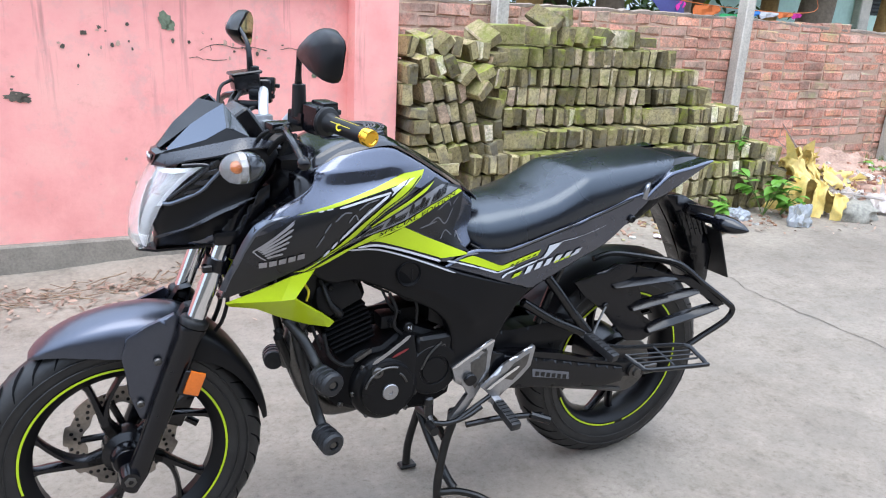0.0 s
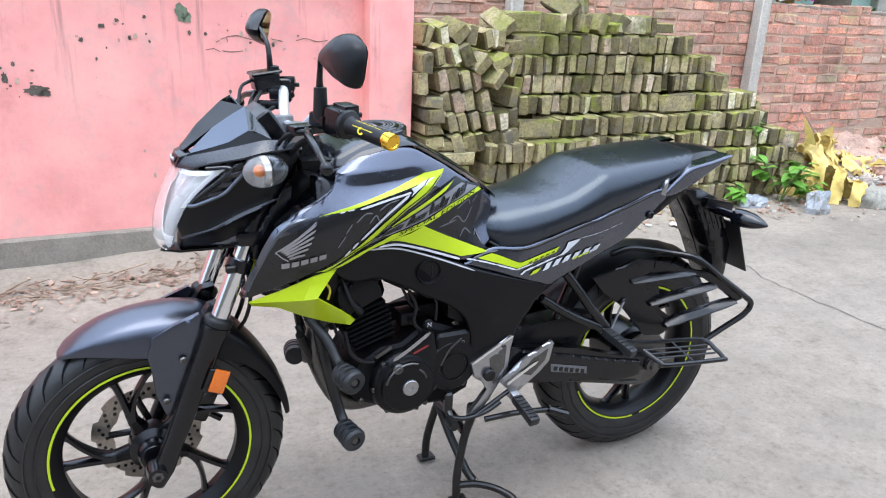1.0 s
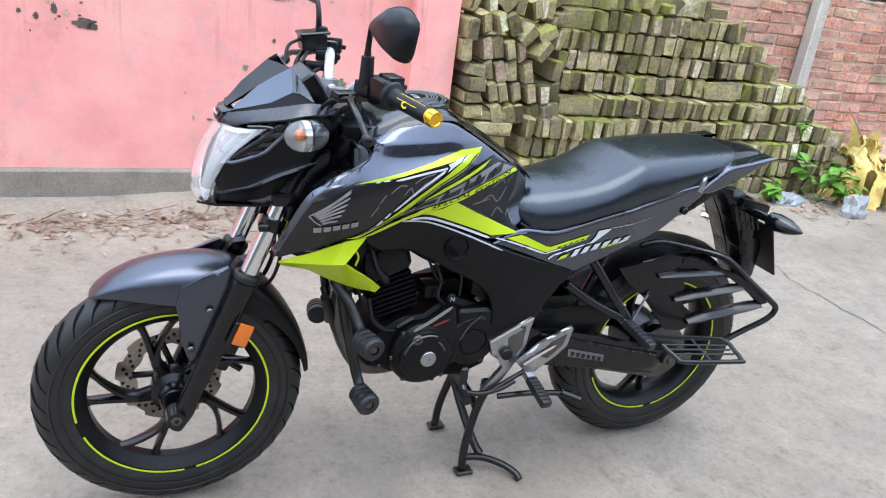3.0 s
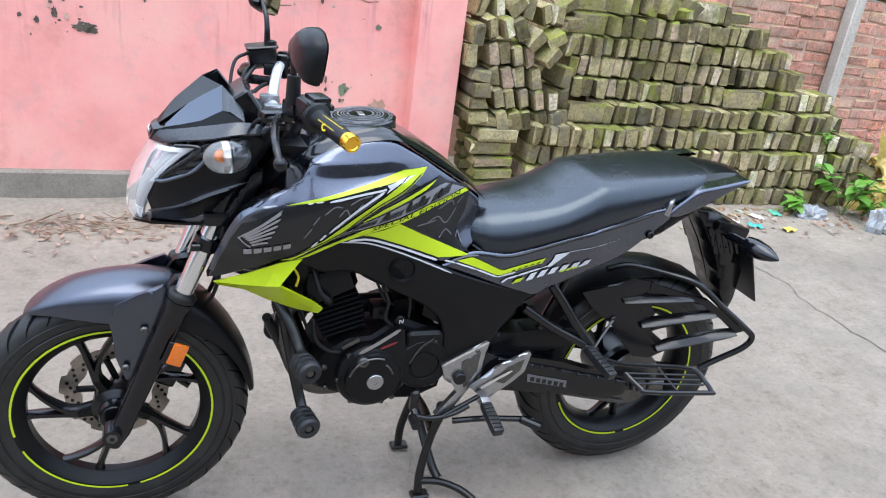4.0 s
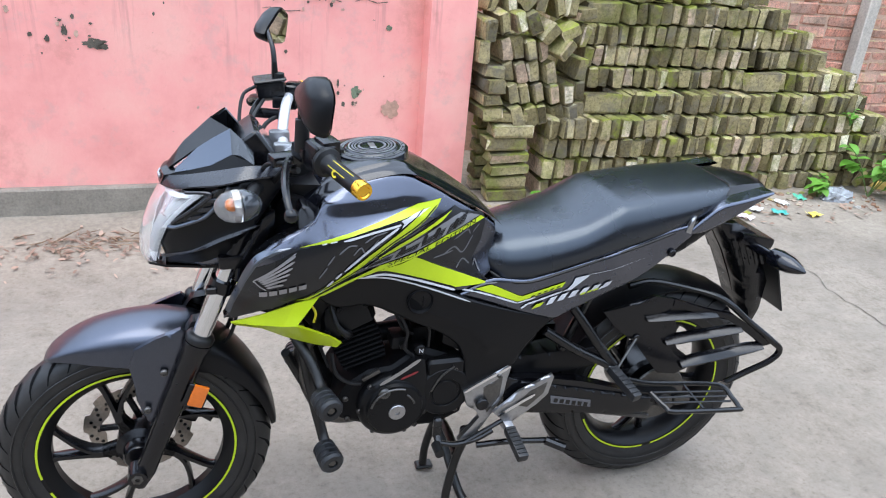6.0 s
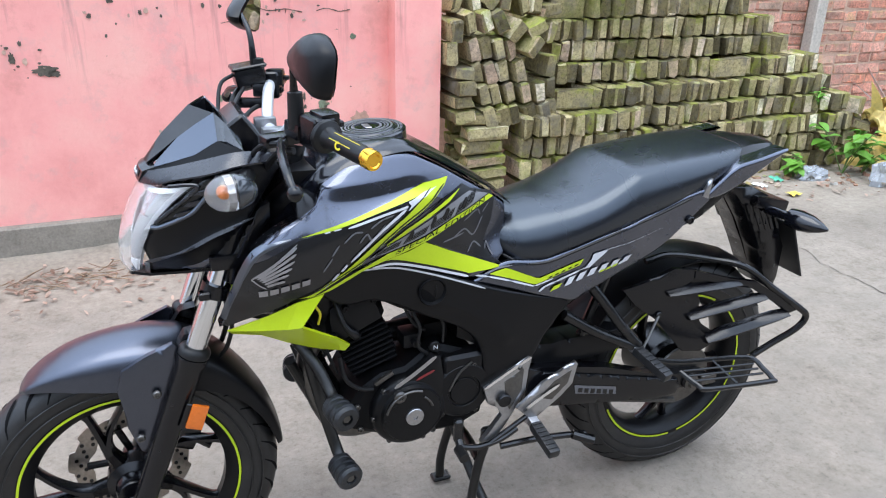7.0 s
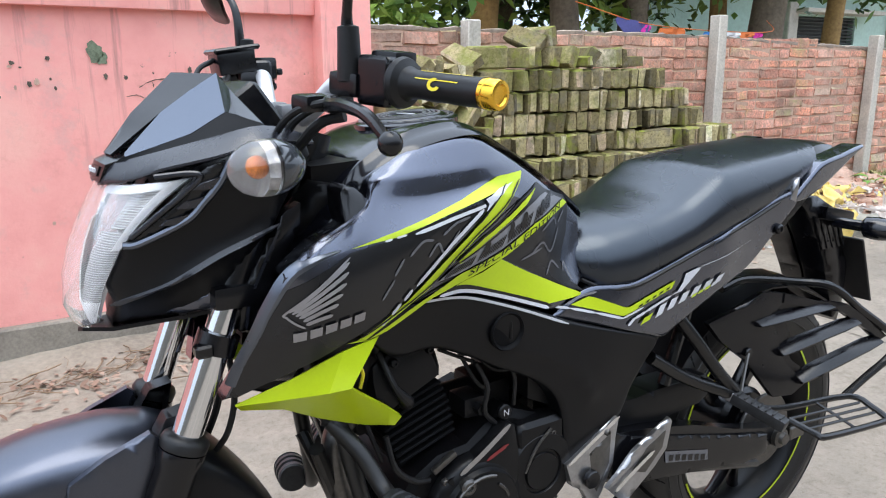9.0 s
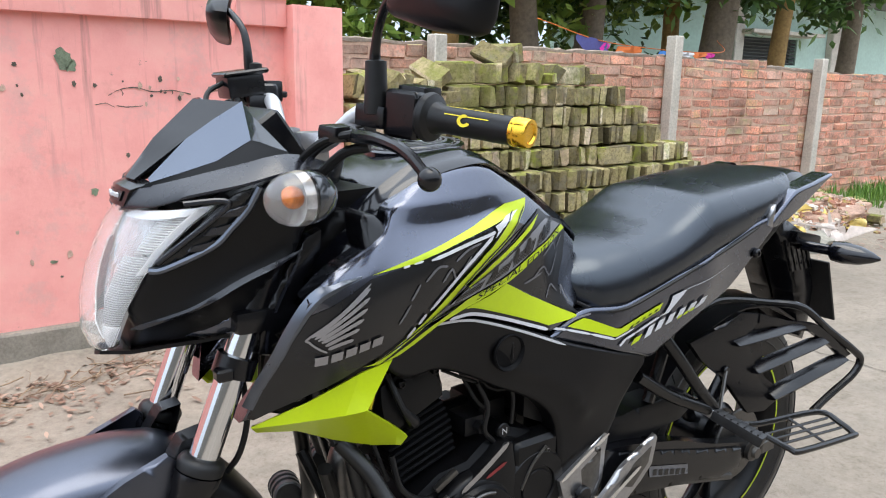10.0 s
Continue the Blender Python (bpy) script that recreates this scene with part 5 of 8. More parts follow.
bm = bmesh.new()
add_box(bm, CAP + cap_ax * 0.0098, (0.014, 0.034, 0.002), 0.001)
part("cap_keyhole", bm, M_ALU, cap)

# ---------------- lime lower fins ----------------
UPPER = [(.213, .103, .668), (.274, .146, .704), (.339, .166, .735), (.390, .164, .744)]
FOLD = [(.2135, .104, .666), (.262, .142, .677), (.315, .170, .684), (.342, .180, .688), (.362, .162, .669), (.424, .122, .617), (.451, .108, .592)]
LOWER = [(.222, .098, .656), (.276, .106, .647), (.325, .108, .622), (.362, .108, .606), (.392, .107, .594), (.430, .106, .583), (.440, .106, .580)]
for s in (-1, 1):
    bm = bmesh.new()
    for one, two in ((UPPER, FOLD[:4]), (FOLD, LOWER)):
        add_loft(bm, [[Vector((x0, s * y0, z0)).lerp(Vector((x1, s * y1, z1)), k / 3) for k in range(4)] for (x0, y0, z0), (x1, y1, z1) in zip(one, two)])
    bmesh.ops.remove_doubles(bm, verts=bm.verts[:], dist=1e-4)
    solid(bm, 0.006)
    fin = part("shroud_fin", bm, M_LIME, BIKE, "lime green painted lower fin", 12)
panel("fin_back", [(.345, .725), (.385, .735), (.43, .70), (.44, .62), (.40, .60), (.36, .66), (.335, .685)], Width([(.3, .6, .075), (.5, .6, .075), (.3, .75, .10), (.5, .75, .09)]), M_MATT, edge=0.006, depth=0.03)

# ---------------- frame cover ----------------
W_FRM = Width([(.37, .755, .150), (.46, .775, .145), (.55, .76, .138), (.65, .73, .136), (.75, .69, .136), (.963, .618, .132), (.89, .535, .128), (.872, .487, .126), (.75, .42, .120), (.75, .52, .122), (.61, .636, .120), (.50, .69, .118), (.42, .70, .128), (.62, .698, .130), (.82, .60, .136)], [([(.64, .665), (.70, .64), (.76, .60), (.80, .55)], 0.006, 0.02)])
frame_cover = blade("frame_cover", [(.365, .752), (.420, .766), (.455, .771), (.550, .768), (.650, .732), (.750, .688), (.860, .652), (.950, .621), (.930, .584), (.902, .545), (.886, .510), (.868, .486), (.812, .453)],
                    [(.374, .745), (.415, .704), (.450, .688), (.500, .688), (.560, .664), (.610, .636), (.650, .617), (.690, .594), (.725, .563), (.743, .528), (.751, .490), (.752, .455), (.752, .424)], W_FRM, M_MATT, n=6, drop=0.005, depth=0.035, label="matt black plastic frame cover")
# shallow cup in deeper black, with the hole's shade put into its colour
bm = bmesh.new()
add_lathe(bm, [(0.0, 0.012), (0.020, 0.012), (0.024, 0.006), (0.026, -0.001), (0.029, -0.0035), (0.031, -0.001), (0.031, 0.004)], (.621, -.134, .697), "y", 32)
part("access_hole", bm, M_HOLE, frame_cover)
bm = bmesh.new()
add_box(bm, (.629, -.128, .697), (0.004, 0.012, 0.030), 0.0015)
part("hole_rib", bm, M_MATT, frame_cover)
bolt((.838, -.134, .470), 0.006, frame_cover, axis=(0, -1, 0))
stroke("silver_line", [(.470, .772), (.520, .769), (.560, .760), (.640, .730), (.740, .687)], 0.0042, W_FRM, M_WHITE, frame_cover, 0.002)

# ---------------- tail ----------------
W_TAIL = Width([(.72, .705, .125), (.79, .735, .123), (.86, .69, .139), (.96, .64, .137), (1.015, .741, .147), (1.086, .743, .154), (1.28, .837, .150), (1.19, .73, .141), (1.09, .69, .142), (1.15, .80, .147), (.88, .725, .138)])
TAIL_T = [(.714, .699), (.760, .722), (.800, .735), (.850, .733), (.885, .734), (.950, .752), (1.010, .771), (1.147, .813), (1.230, .842), (1.285, .856)]
TAIL_B = [(.720, .697), (.760, .685), (.810, .669), (.870, .649), (.925, .631), (.963, .620), (1.001, .637), (1.097, .684), (1.188, .728), (1.290, .822)]
tail_panel = blade("tail_panel", TAIL_T, TAIL_B, W_TAIL, M_GREY, drop=0.004, crown=0.0, label="dark grey tail side panel with lime stripe")
sticker("lime_stripe", [(.7518, .7141), (.7891, .7221), (.8034, .7177), (.8569, .6952), (.8667, .6937), (.971, .7247), (.9638, .7114), (.9421, .7046), (.861, .6809), (.8532, .6805), (.8021, .6976), (.7652, .7094)], W_TAIL, M_LIMES, tail_panel, 0.0026, "lime green stripe", 0.007)
for k in range(5):
    x, z = .886 + .0155 * k, .6895 + .0049 * k
    sticker("black_dash", [(x, z), (x + .009, z + .0030), (x + .0115, z + .0070), (x + .0025, z + .0040)], W_TAIL, M_BLKS, tail_panel, 0.0036)
for pts, w in (([(.715, .7179), (.7495, .7089)], .0040), ([(.7495, .7089), (.8018, .693)], .0040), ([(.8018, .693), (.8545, .6762)], .0044), ([(.8530, .6762), (.8988, .6884)], .0034), ([(.8660, .6615), (.8802, .6725)], .0052), ([(.8795, .6720), (.904, .6791)], .0048), ([(.9035, .6790), (.9645, .6980)], .0046)):
    stroke("silver_line", pts, w, W_TAIL, M_WHITE, tail_panel, 0.0030)
sticker("silver_stripe", [(.9634, .6984), (.9786, .7039), (.9897, .7195), (.994, .7344), (1.0171, .74), (1.1578, .7709), (1.1724, .7742), (1.0293, .7437), (1.0225, .7341), (.9998, .7128), (.988, .7024)], W_TAIL, M_WHITE, tail_panel, 0.0032, "silver flash", 0.007)
stroke("silver_line", [(.7420, .7165), (.7740, .7245), (.8040, .7275)], 0.0036, W_TAIL, M_BAND, tail_panel, 0.0030)
# the model name as plain slanted bars, a lime one before it and two small rows below
for k in range(6):
    x, z = .9290 + .0275 * k, .6640 + .0078 * k
    h = .0200 - .0010 * k
    sticker("name_bar", [(x, z), (x + .0165, z + .0043), (x + .0165 + h * .50, z + .0043 + h), (x + h * .50, z + h)], W_TAIL, M_WHITE, tail_panel, 0.0036, cell=0.006)
for k in range(3):
    x, z = 1.0140 + .0155 * k, .6850 + .0048 * k
    sticker("name_bar", [(x, z), (x + .0115, z + .0033), (x + .0150, z + .0095), (x + .0035, z + .0062)], W_TAIL, M_LIMES, tail_panel, 0.0040)
sticker("name_bar", [(1.0600, .6990), (1.0760, .7045), (1.0800, .7120), (1.0640, .7070)], W_TAIL, M_WHITE, tail_panel, 0.0040)
sticker("name_bar", [(.8928, .6570), (.9150, .6635), (.9230, .6745), (.9020, .6690)], W_TAIL, M_LIMES, tail_panel, 0.0036)
bolt((1.245, -.150, .783), 0.010, tail_panel, M_SATIN, axis=(0, -1, 0))
# rear grab blades
W_BL = Width([(1.27, .84, .150), (1.35, .87, .152), (1.49, .925, .146), (1.35, .83, .146), (1.45, .885, .146)])
blade("grab_rail", [(1.286, .842), (1.318, .872), (1.358, .901), (1.430, .914), (1.500, .926), (1.514, .924)], [(1.290, .826), (1.325, .830), (1.370, .848), (1.430, .880), (1.488, .912), (1.514, .921)], W_BL, M_GREY, drop=0.006, depth=0.040, crease=0.0, label="dark grey metallic grab rail")
panel("rail_tip", [(1.268, .838), (1.280, .872), (1.290, .878), (1.286, .848), (1.284, .832)], Width([(1.2, .8, .155), (1.3, .8, .155), (1.2, .9, .155), (1.3, .9, .155)]), M_ALU, edge=0.003, depth=0.01)
W_UND = Width([(1.2, .7, .125), (1.3, .8, .13), (1.5, .9, .11), (1.3, .9, .13)])
panel("tail_underside", [(1.20, .742), (1.27, .790), (1.30, .830), (1.36, .880), (1.47, .905), (1.45, .872), (1.37, .825), (1.29, .775)], W_UND, M_MATT, edge=0.006, depth=0.08)
# tail lamp cover between the blades
bm = bmesh.new()
rows = []
for x, w, z0, z1 in ((1.400, .098, .880, .918), (1.42, .098, .885, .926), (1.47, .088, .885, .930), (1.52, .072, .886, .926), (1.548, .060, .888, .922), (1.562, .048, .894, .916)):
    rows.append([(x, -w, z0), (x, -w * 1.02, z0 + (z1 - z0) * .5), (x, -w * .82, z1 - .006), (x, -w * .3, z1), (x, w * .3, z1), (x, w * .82, z1 - .006), (x, w * 1.02, z0 + (z1 - z0) * .5), (x, w, z0)])
add_loft(bm, rows, cap=True, wrap=True)
tail_cowl = part("tail_cowl", bm, M_SATIN, BIKE, "satin black tail end", 25)
bm = bmesh.new()
add_box(bm, (1.535, 0, .880), (0.06, 0.08, 0.022), 0.006, seg=2)
part("tail_lamp", bm, M_TAIL, tail_cowl, "dark red tail lamp")

# ---------------- seat ----------------
SEAT = [(.775, .078, .770, .802), (.795, .104, .744, .812), (.83, .128, .728, .826), (.885, .140, .728, .838), (.95, .147, .748, .847), (1.01, .151, .767, .862), (1.058, .152, .782, .885), (1.096, .152, .792, .906), (1.106, .152, .795, .9095), (1.14, .152, .805, .9135), (1.20, .150, .823, .920), (1.28, .145, .849, .926), (1.345, .135, .874, .930), (1.385, .118, .896, .932), (1.412, .096, .911, .933), (1.422, .080, .920, .931)]
bm = bmesh.new()
rows = []
dense = []
for i, (a, b) in enumerate(zip(SEAT, SEAT[1:])):
    dense += [tuple(u + (v - u) * k / 3 for u, v in zip(a, b)) for k in range(3)]
dense.append(SEAT[-1])
SOFT = [(.94, 0.0), (.985, .10), (1.01, .22), (1.015, .34), (.995, .46), (.955, .58), (.895, .69), (.81, .785), (.70, .86), (.57, .915), (.42, .955), (.22, .985), (0, 1.0)]
CRISP = [(.95, 0.0), (.99, .12), (1.012, .27), (1.012, .41), (.995, .53), (.965, .64), (.92, .745), (.865, .835), (.79, .895), (.66, .935), (.48, .965), (.24, .99), (0, 1.0)]
for x, w, zb, zt in dense:
    h = zt - zb
    c = min(1.0, max(0.0, (x - 0.86) / 0.22))
    half = [(f0 + (f1 - f0) * c, g0 + (g1 - g0) * c) for (f0, g0), (f1, g1) in zip(SOFT, CRISP)]
    rows.append([(x, -w * f, zb + h * g) for f, g in half] + [(x, w * f, zb + h * g) for f, g in half[-2::-1]])
add_loft(bm, rows, cap=True)
seat = part("seat", bm, M_VINYL, BIKE, "black vinyl stepped seat", 50)
bm = bmesh.new()
for s in (-1, 1):
    add_tube(bm, [(x, s * w * 0.985, zb - 0.001) for x, w, zb, zt in SEAT[1:-2]], 0.0035, 6, 3)
part("seat_piping", bm, M_RUB2, seat)
# rear mudguard with plate carrier
W_MUD = Width([(1.4, .78, .062), (1.6, .7, .07), (1.55, .5, .06), (1.66, .5, .06)])
mud = panel("rear_mudguard", [(1.440, .815), (1.470, .770), (1.515, .710), (1.562, .630), (1.600, .555), (1.622, .512), (1.640, .500), (1.650, .540), (1.645, .630), (1.600, .705), (1.570, .775), (1.500, .810)], W_MUD, M_SATIN, edge=0.008, depth=0.055, cell=0.03, label="black rear mudguard and plate carrier")
for k in range(5):
    x = 1.485 + 0.018 * k
    panel("mudguard_rib", [(x, .765), (x + .010, .765), (x + .050, .690), (x + .042, .690)], W_MUD, M_SATIN, mud, lift=0.004, edge=0.002, depth=0.006)
bm = bmesh.new()
add_box(bm, (1.555, 0, .765), (0.11, 0.17, 0.03), 0.010, Matrix.Rotation(radians(12), 3, "Y"), 2)
part("lamp_bracket", bm, M_SATIN, mud)
bm = bmesh.new()
add_box(bm, (1.600, -.0, .742), (0.07, 0.10, 0.04), 0.008, Matrix.Rotation(radians(20), 3, "Y"), 2)
part("plate_light", bm, M_SATIN, mud)
bm = bmesh.new()
add_box(bm, (1.655, 0, .630), (0.006, 0.205, 0.165), 0.002, Matrix.Rotation(radians(-22), 3, "Y"))
plate = part("number_plate", bm, M_GREYPL, mud, "black number plate seen from behind")

# ---------------- headlamp cowl ----------------
W_COWL = Width([(.09, .80, .045), (.094, .775, .028), (.10, .88, .080), (.085, .843, .060), (.15, .925, .112), (.167, .96, .122), (.21, .985, .143), (.27, 1.008, .143), (.335, .99, .108), (.22, .80, .102), (.16, .79, .075), (.28, .92, .126), (.20, .88, .118), (.15, .84, .098)], [([(.094, .812), (.136, .834), (.197, .864), (.281, .907)], 0.012, 0.010), ([(.105, .890), (.149, .913), (.170, .927), (.205, .975)], 0.005, 0.010)])
COWL = [(.094, .809), (.082, .843), (.102, .885), (.124, .909), (.148, .926), (.168, .948), (.196, .972), (.268, 1.004), (.325, .998), (.332, .980), (.284, .919), (.240, .860), (.222, .835), (.221, .800), (.162, .790), (.091, .776)]
cowl = panel("headlamp_cowl", COWL, W_COWL, M_MATT, edge=0.008, depth=0.05, cell=0.011, label="matt black faceted headlamp cowl", cut=[((.094, .812), (.197, .864))])
# brow over the lamp
BROW_L = [(.092, .030, .957), (.117, .076, .963), (.150, .110, .976), (.203, .140, .989), (.262, .147, 1.002), (.335, .110, .996)]
BROW_U = [(.102, .034, .976), (.125, .062, .984), (.154, .084, .993), (.210, .108, 1.008), (.266, .124, 1.020), (.332, .096, 1.005)]
for s in (-1, 1):
    bm = bmesh.new()
    lo, up = spline([(x, s * y, z) for x, y, z in BROW_L], 4), spline([(x, s * y, z) for x, y, z in BROW_U], 4)
    add_loft(bm, [[l + Vector((0, -s * .010, -.006)), l + Vector((0, 0, -.003)), l, l.lerp(u, .35) + Vector((0, 0, .001)), l.lerp(u, .7) + Vector((0, 0, .001)), u, u + Vector((.004, -s * .012, -.004))] for l, u in zip(lo, up)])
    solid(bm, 0.002)
    part("brow", bm, M_BROW, cowl, "satin black brow over the lamp", 40)
bm = bmesh.new()
add_loft(bm, [[(.0935, -.036, .957), (.090, -.018, .957), (.0885, 0, .957), (.090, .018, .957), (.0935, .036, .957)], [(.101, -.042, .977), (.097, -.02, .979), (.095, 0, .980), (.097, .02, .979), (.101, .042, .977)], [(.125, -.05, .985), (.12, -.02, .989), (.118, 0, .990), (.12, .02, .989), (.125, .05, .985)]])
solid(bm, 0.004)
part("nose", bm, M_SATIN, cowl)
bm = bmesh.new()
add_loft(bm, [[(.0915, -.026, .9625), (.0875, 0, .9625), (.0915, .026, .9625)], [(.0958, -.029, .9745), (.0925, 0, .9745), (.0958, .029, .9745)]])
badge = part("nose_badge", bm, M_BLKS, cowl, "small dark nose badge with pale bars")
bm = bmesh.new()
for y in (-.018, -.009, 0, .009, .018):
    add_box(bm, (.0895 + abs(y) * 0.12, y, .9688), (0.003, 0.0055, 0.006), 0.001)
part("badge_bar", bm, M_WHITE, cowl)
# cooling slots beside the lamp: raised black panel paints their dark depth, slanted fins and an outer edge
panel("slot_dark", [(.112, .897), (.146, .926), (.176, .960), (.196, .978), (.214, .984), (.204, .958), (.172, .922), (.120, .893)], W_COWL, M_BLKS, cowl, lift=0.002, edge=0.002, depth=0.006, cell=0.008)
for pts in ([(.178, .952), (.186, .960), (.207, .966), (.200, .952)], [(.160, .930), (.168, .938), (.194, .944), (.184, .931)], [(.141, .911), (.149, .918), (.173, .924), (.163, .912)]):
    panel("slot_fin", pts, W_COWL, M_BROW, cowl, lift=0.008, edge=0.002, depth=0.008)
# outer edge in silver-grey paint, which puts its highlight into the colour
for name, line, r, mat in (("slot_edge", [(.104, .889), (.121, .891), (.170, .916), (.190, .937), (.207, .959), (.220, .986)], 0.0046, M_CHEEK), ("lamp_bezel", [(.112, .898), (.140, .923), (.168, .947), (.186, .966), (.176, .971), (.140, .968)], 0.0034, M_BROW)):
    for sd in (-1, 1):
        bm = bmesh.new()
        add_tube(bm, [(x, sd * (W_COWL(x, z) + 0.004), z) for x, z in line], r, 8, 5)
        part(name, bm, mat, cowl)
# raised strip in lighter plastic paints the highlight along the fold
stroke("cowl_fold", [(.086, .811), (.143, .838), (.203, .872), (.276, .903)], 0.0060, W_COWL, M_BROW, cowl, 0.0040)
# lower silver-grey lip
panel("lower_lip", [(.142, .795), (.190, .820), (.214, .832), (.222, .802), (.167, .789)], W_COWL, M_GREY, cowl, lift=0.003, edge=0.004, depth=0.02)
bm = bmesh.new()
add_loft(bm, [[(x, -w, z), (x - .004, 0, z - .003), (x, w, z)] for x, w, z in ((.058, .012, .776), (.09, .030, .775), (.13, .055, .783), (.165, .075, .789), (.22, .10, .800))])
solid(bm, 0.005)
part("chin", bm, M_MATT, cowl)

# lamp glass, bowl and position light
LENS = [(.098, .952, .182, .114, .964), (.084, .930, .152, .107, .942), (.070, .905, .123, .096, .913), (.056, .875, .100, .080, .880), (.046, .842, .085, .061, .842), (.043, .806, .074, .043, .806), (.050, .785, .070, .026, .786), (.058, .777, .066, .014, .778)]


def lens_rows(shrink, back):
    rows = []
    for xc, zc, xe, ye, ze in LENS:
        row = []
        for k in range(-8, 9):
            f = k / 8
            c = math.cos(f * math.pi / 2)
            row.append((xe + (xc - xe) * c ** 0.8 + back, ye * math.sin(f * math.pi / 2) * shrink, ze + (zc - ze) * c))
        rows.append(row)
    return rows


bm = bmesh.new()
add_loft(bm, lens_rows(1.0, 0.0))
solid(bm, 0.0025)
lens = part("lamp_glass", bm, M_HAZY, cowl, "clear polycarbonate headlamp glass", 60)
lens.visible_shadow = False


def lamp_patch(u0, u1, f0, f1, depth, nu=6, nf=6):
    """A piece of the lamp's inside: rows u of the glass, across from f0 to f1, set back by depth."""
    rows = []
    for i in range(nu + 1):
        u = u0 + (u1 - u0) * i / nu
        k = min(len(LENS) - 2, int(u))
        xc, zc, xe, ye, ze = (a + (b - a) * (u - k) for a, b in zip(LENS[k], LENS[k + 1]))
        row = []
        for j in range(nf + 1):
            f = f0 + (f1 - f0) * j / nf
            c = math.cos(f * math.pi / 2)
            row.append((xe + (xc - xe) * c ** 0.8 + depth * (0.35 + 0.65 * c), ye * math.sin(f * math.pi / 2) * (1 - depth * 3.0), ze + (zc - ze) * c))
        rows.append(row)
    return rows


bm = bmesh.new()
add_loft(bm, lamp_patch(0.05, 6.9, -0.96, 0.96, 0.027, 14, 20))
part("reflector_bowl", bm, M_REFL, cowl, "silvered reflector bowl", 60)
for s in (-1, 1):
    for name, label, mat, u0, u1, f0, f1, depth in (
            ("position_light", "white position light strip", M_DRL, 0.04, 2.9, .975, .86, .006), ("position_light", "white position light strip", M_DRL, 0.03, 0.45, .95, .10, .008),
            ("fluted_insert", "finely fluted silver insert", M_FLUTE, 0.55, 2.1, .84, .50, .018), ("lamp_insert", "finely fluted lamp insert", M_FLUTE, 2.2, 4.75, .93, .36, .018),
            ("lower_light", "white lower light panel", M_DRL, 4.8, 6.4, .95, .45, .016)):
        bm = bmesh.new()
        add_loft(bm, lamp_patch(u0, u1, s * f0, s * f1, depth))
        solid(bm, 0.002)
        part(name, bm, mat, cowl, label, 60)
    bm = bmesh.new()
    add_tube(bm, [lamp_patch(2.9, 3.0, s * .97, s * .9, .012)[0][0], lamp_patch(1.6, 1.7, s * .5, s * .45, .02)[0][0]], 0.003, 6)
    part("lamp_rib", bm, M_WHITE, cowl)
# fill behind the lamp so that the cowl is closed
bm = bmesh.new()
add_loft(bm, [[(x, -w, z0), (x, -w, z1), (x, w, z1), (x, w, z0)] for x, w, z0, z1 in ((.165, .060, .800, .955), (.22, .085, .815, .985), (.28, .085, .90, .995), (.30, .075, .93, .985))], cap=True, wrap=True)
part("cowl_core", bm, M_MATT, cowl)

# visor
bm = bmesh.new()
V = {"bl": (.110, -.026, .987), "br": (.110, .026, .987), "ml": (.164, -.053, 1.034), "mr": (.164, .053, 1.034), "tl": (.2285, -.0775, 1.080), "tr": (.226, .076, 1.082), "tc": (.194, 0, 1.082), "mc": (.142, 0, 1.034), "bc": (.106, 0, .988)}
vv = {k: bm.verts.new(p) for k, p in V.items()}
for f in (("bl", "bc", "mc", "ml"), ("bc", "br", "mr", "mc"), ("ml", "mc", "tc", "tl"), ("mc", "mr", "tr", "tc")):
    bm.faces.new([vv[k] for k in f])
bmesh.ops.subdivide_edges(bm, edges=bm.edges[:], cuts=3, use_grid_fill=True)
solid(bm, 0.003)
visor = part("visor", bm, M_TINT, cowl, "smoked dark visor", 30)
for s in (-1, 1):
    bm = bmesh.new()
    a = [(.122, s * .052, .986), (.150, s * .072, .997), (.190, s * .092, 1.012), (.229, s * .102, 1.036)]
    b = [(.124, s * .036, .989), (.166, s * .055, 1.036), (.198, s * .066, 1.060), (.2290, s * .0780, 1.081)]
    add_loft(bm, [[tuple(p + (q - p) * k / 4 for p, q in zip(u, v)) for k in range(5)] for u, v in zip(a, b)])
    solid(bm, 0.004)
    part("visor_cheek", bm, M_CHEEK, visor, "grey faceted visor cheek", 30)
    bm = bmesh.new()
    a = [(.112, s * .048, .979), (.154, s * .083, .992), (.210, s * .107, 1.007), (.268, s * .124, 1.018)]
    b = [(.116, s * .056, .985), (.160, s * .077, 1.000), (.230, s * .102, 1.036), (.268, s * .122, 1.022)]
    add_loft(bm, [[tuple(p + (q - p) * k / 4 for p, q in zip(u, v)) for k in range(5)] for u, v in zip(a, b)])
    solid(bm, 0.004)
    part("visor_base", bm, M_MATT, visor, "", 30)
    bm = bmesh.new()
    add_loft(bm, [[(.2290, s * .0775, 1.081), (.229, s * .102, 1.036)], [(.245, s * .070, 1.062), (.245, s * .096, 1.032)], [(.272, s * .062, 1.030), (.270, s * .120, 1.020)]])
    solid(bm, 0.003)
    part("visor_return", bm, M_SMOKE, visor, "", 30)


# ---------------- engine ----------------
ENG_UP = Vector((-0.30, 0, 0.95)).normalized()
ENG_ROT = Matrix.Rotation(math.atan2(-0.30, 0.95), 3, "Y")


def eng(u, v, y=0.0):
    """A point of the cylinder's own axes: u forwards along the bike, v up the cylinder."""
    return Vector((0.520, y, 0.470)) + ENG_UP * v + Vector((0.95, 0, 0.30)) * u


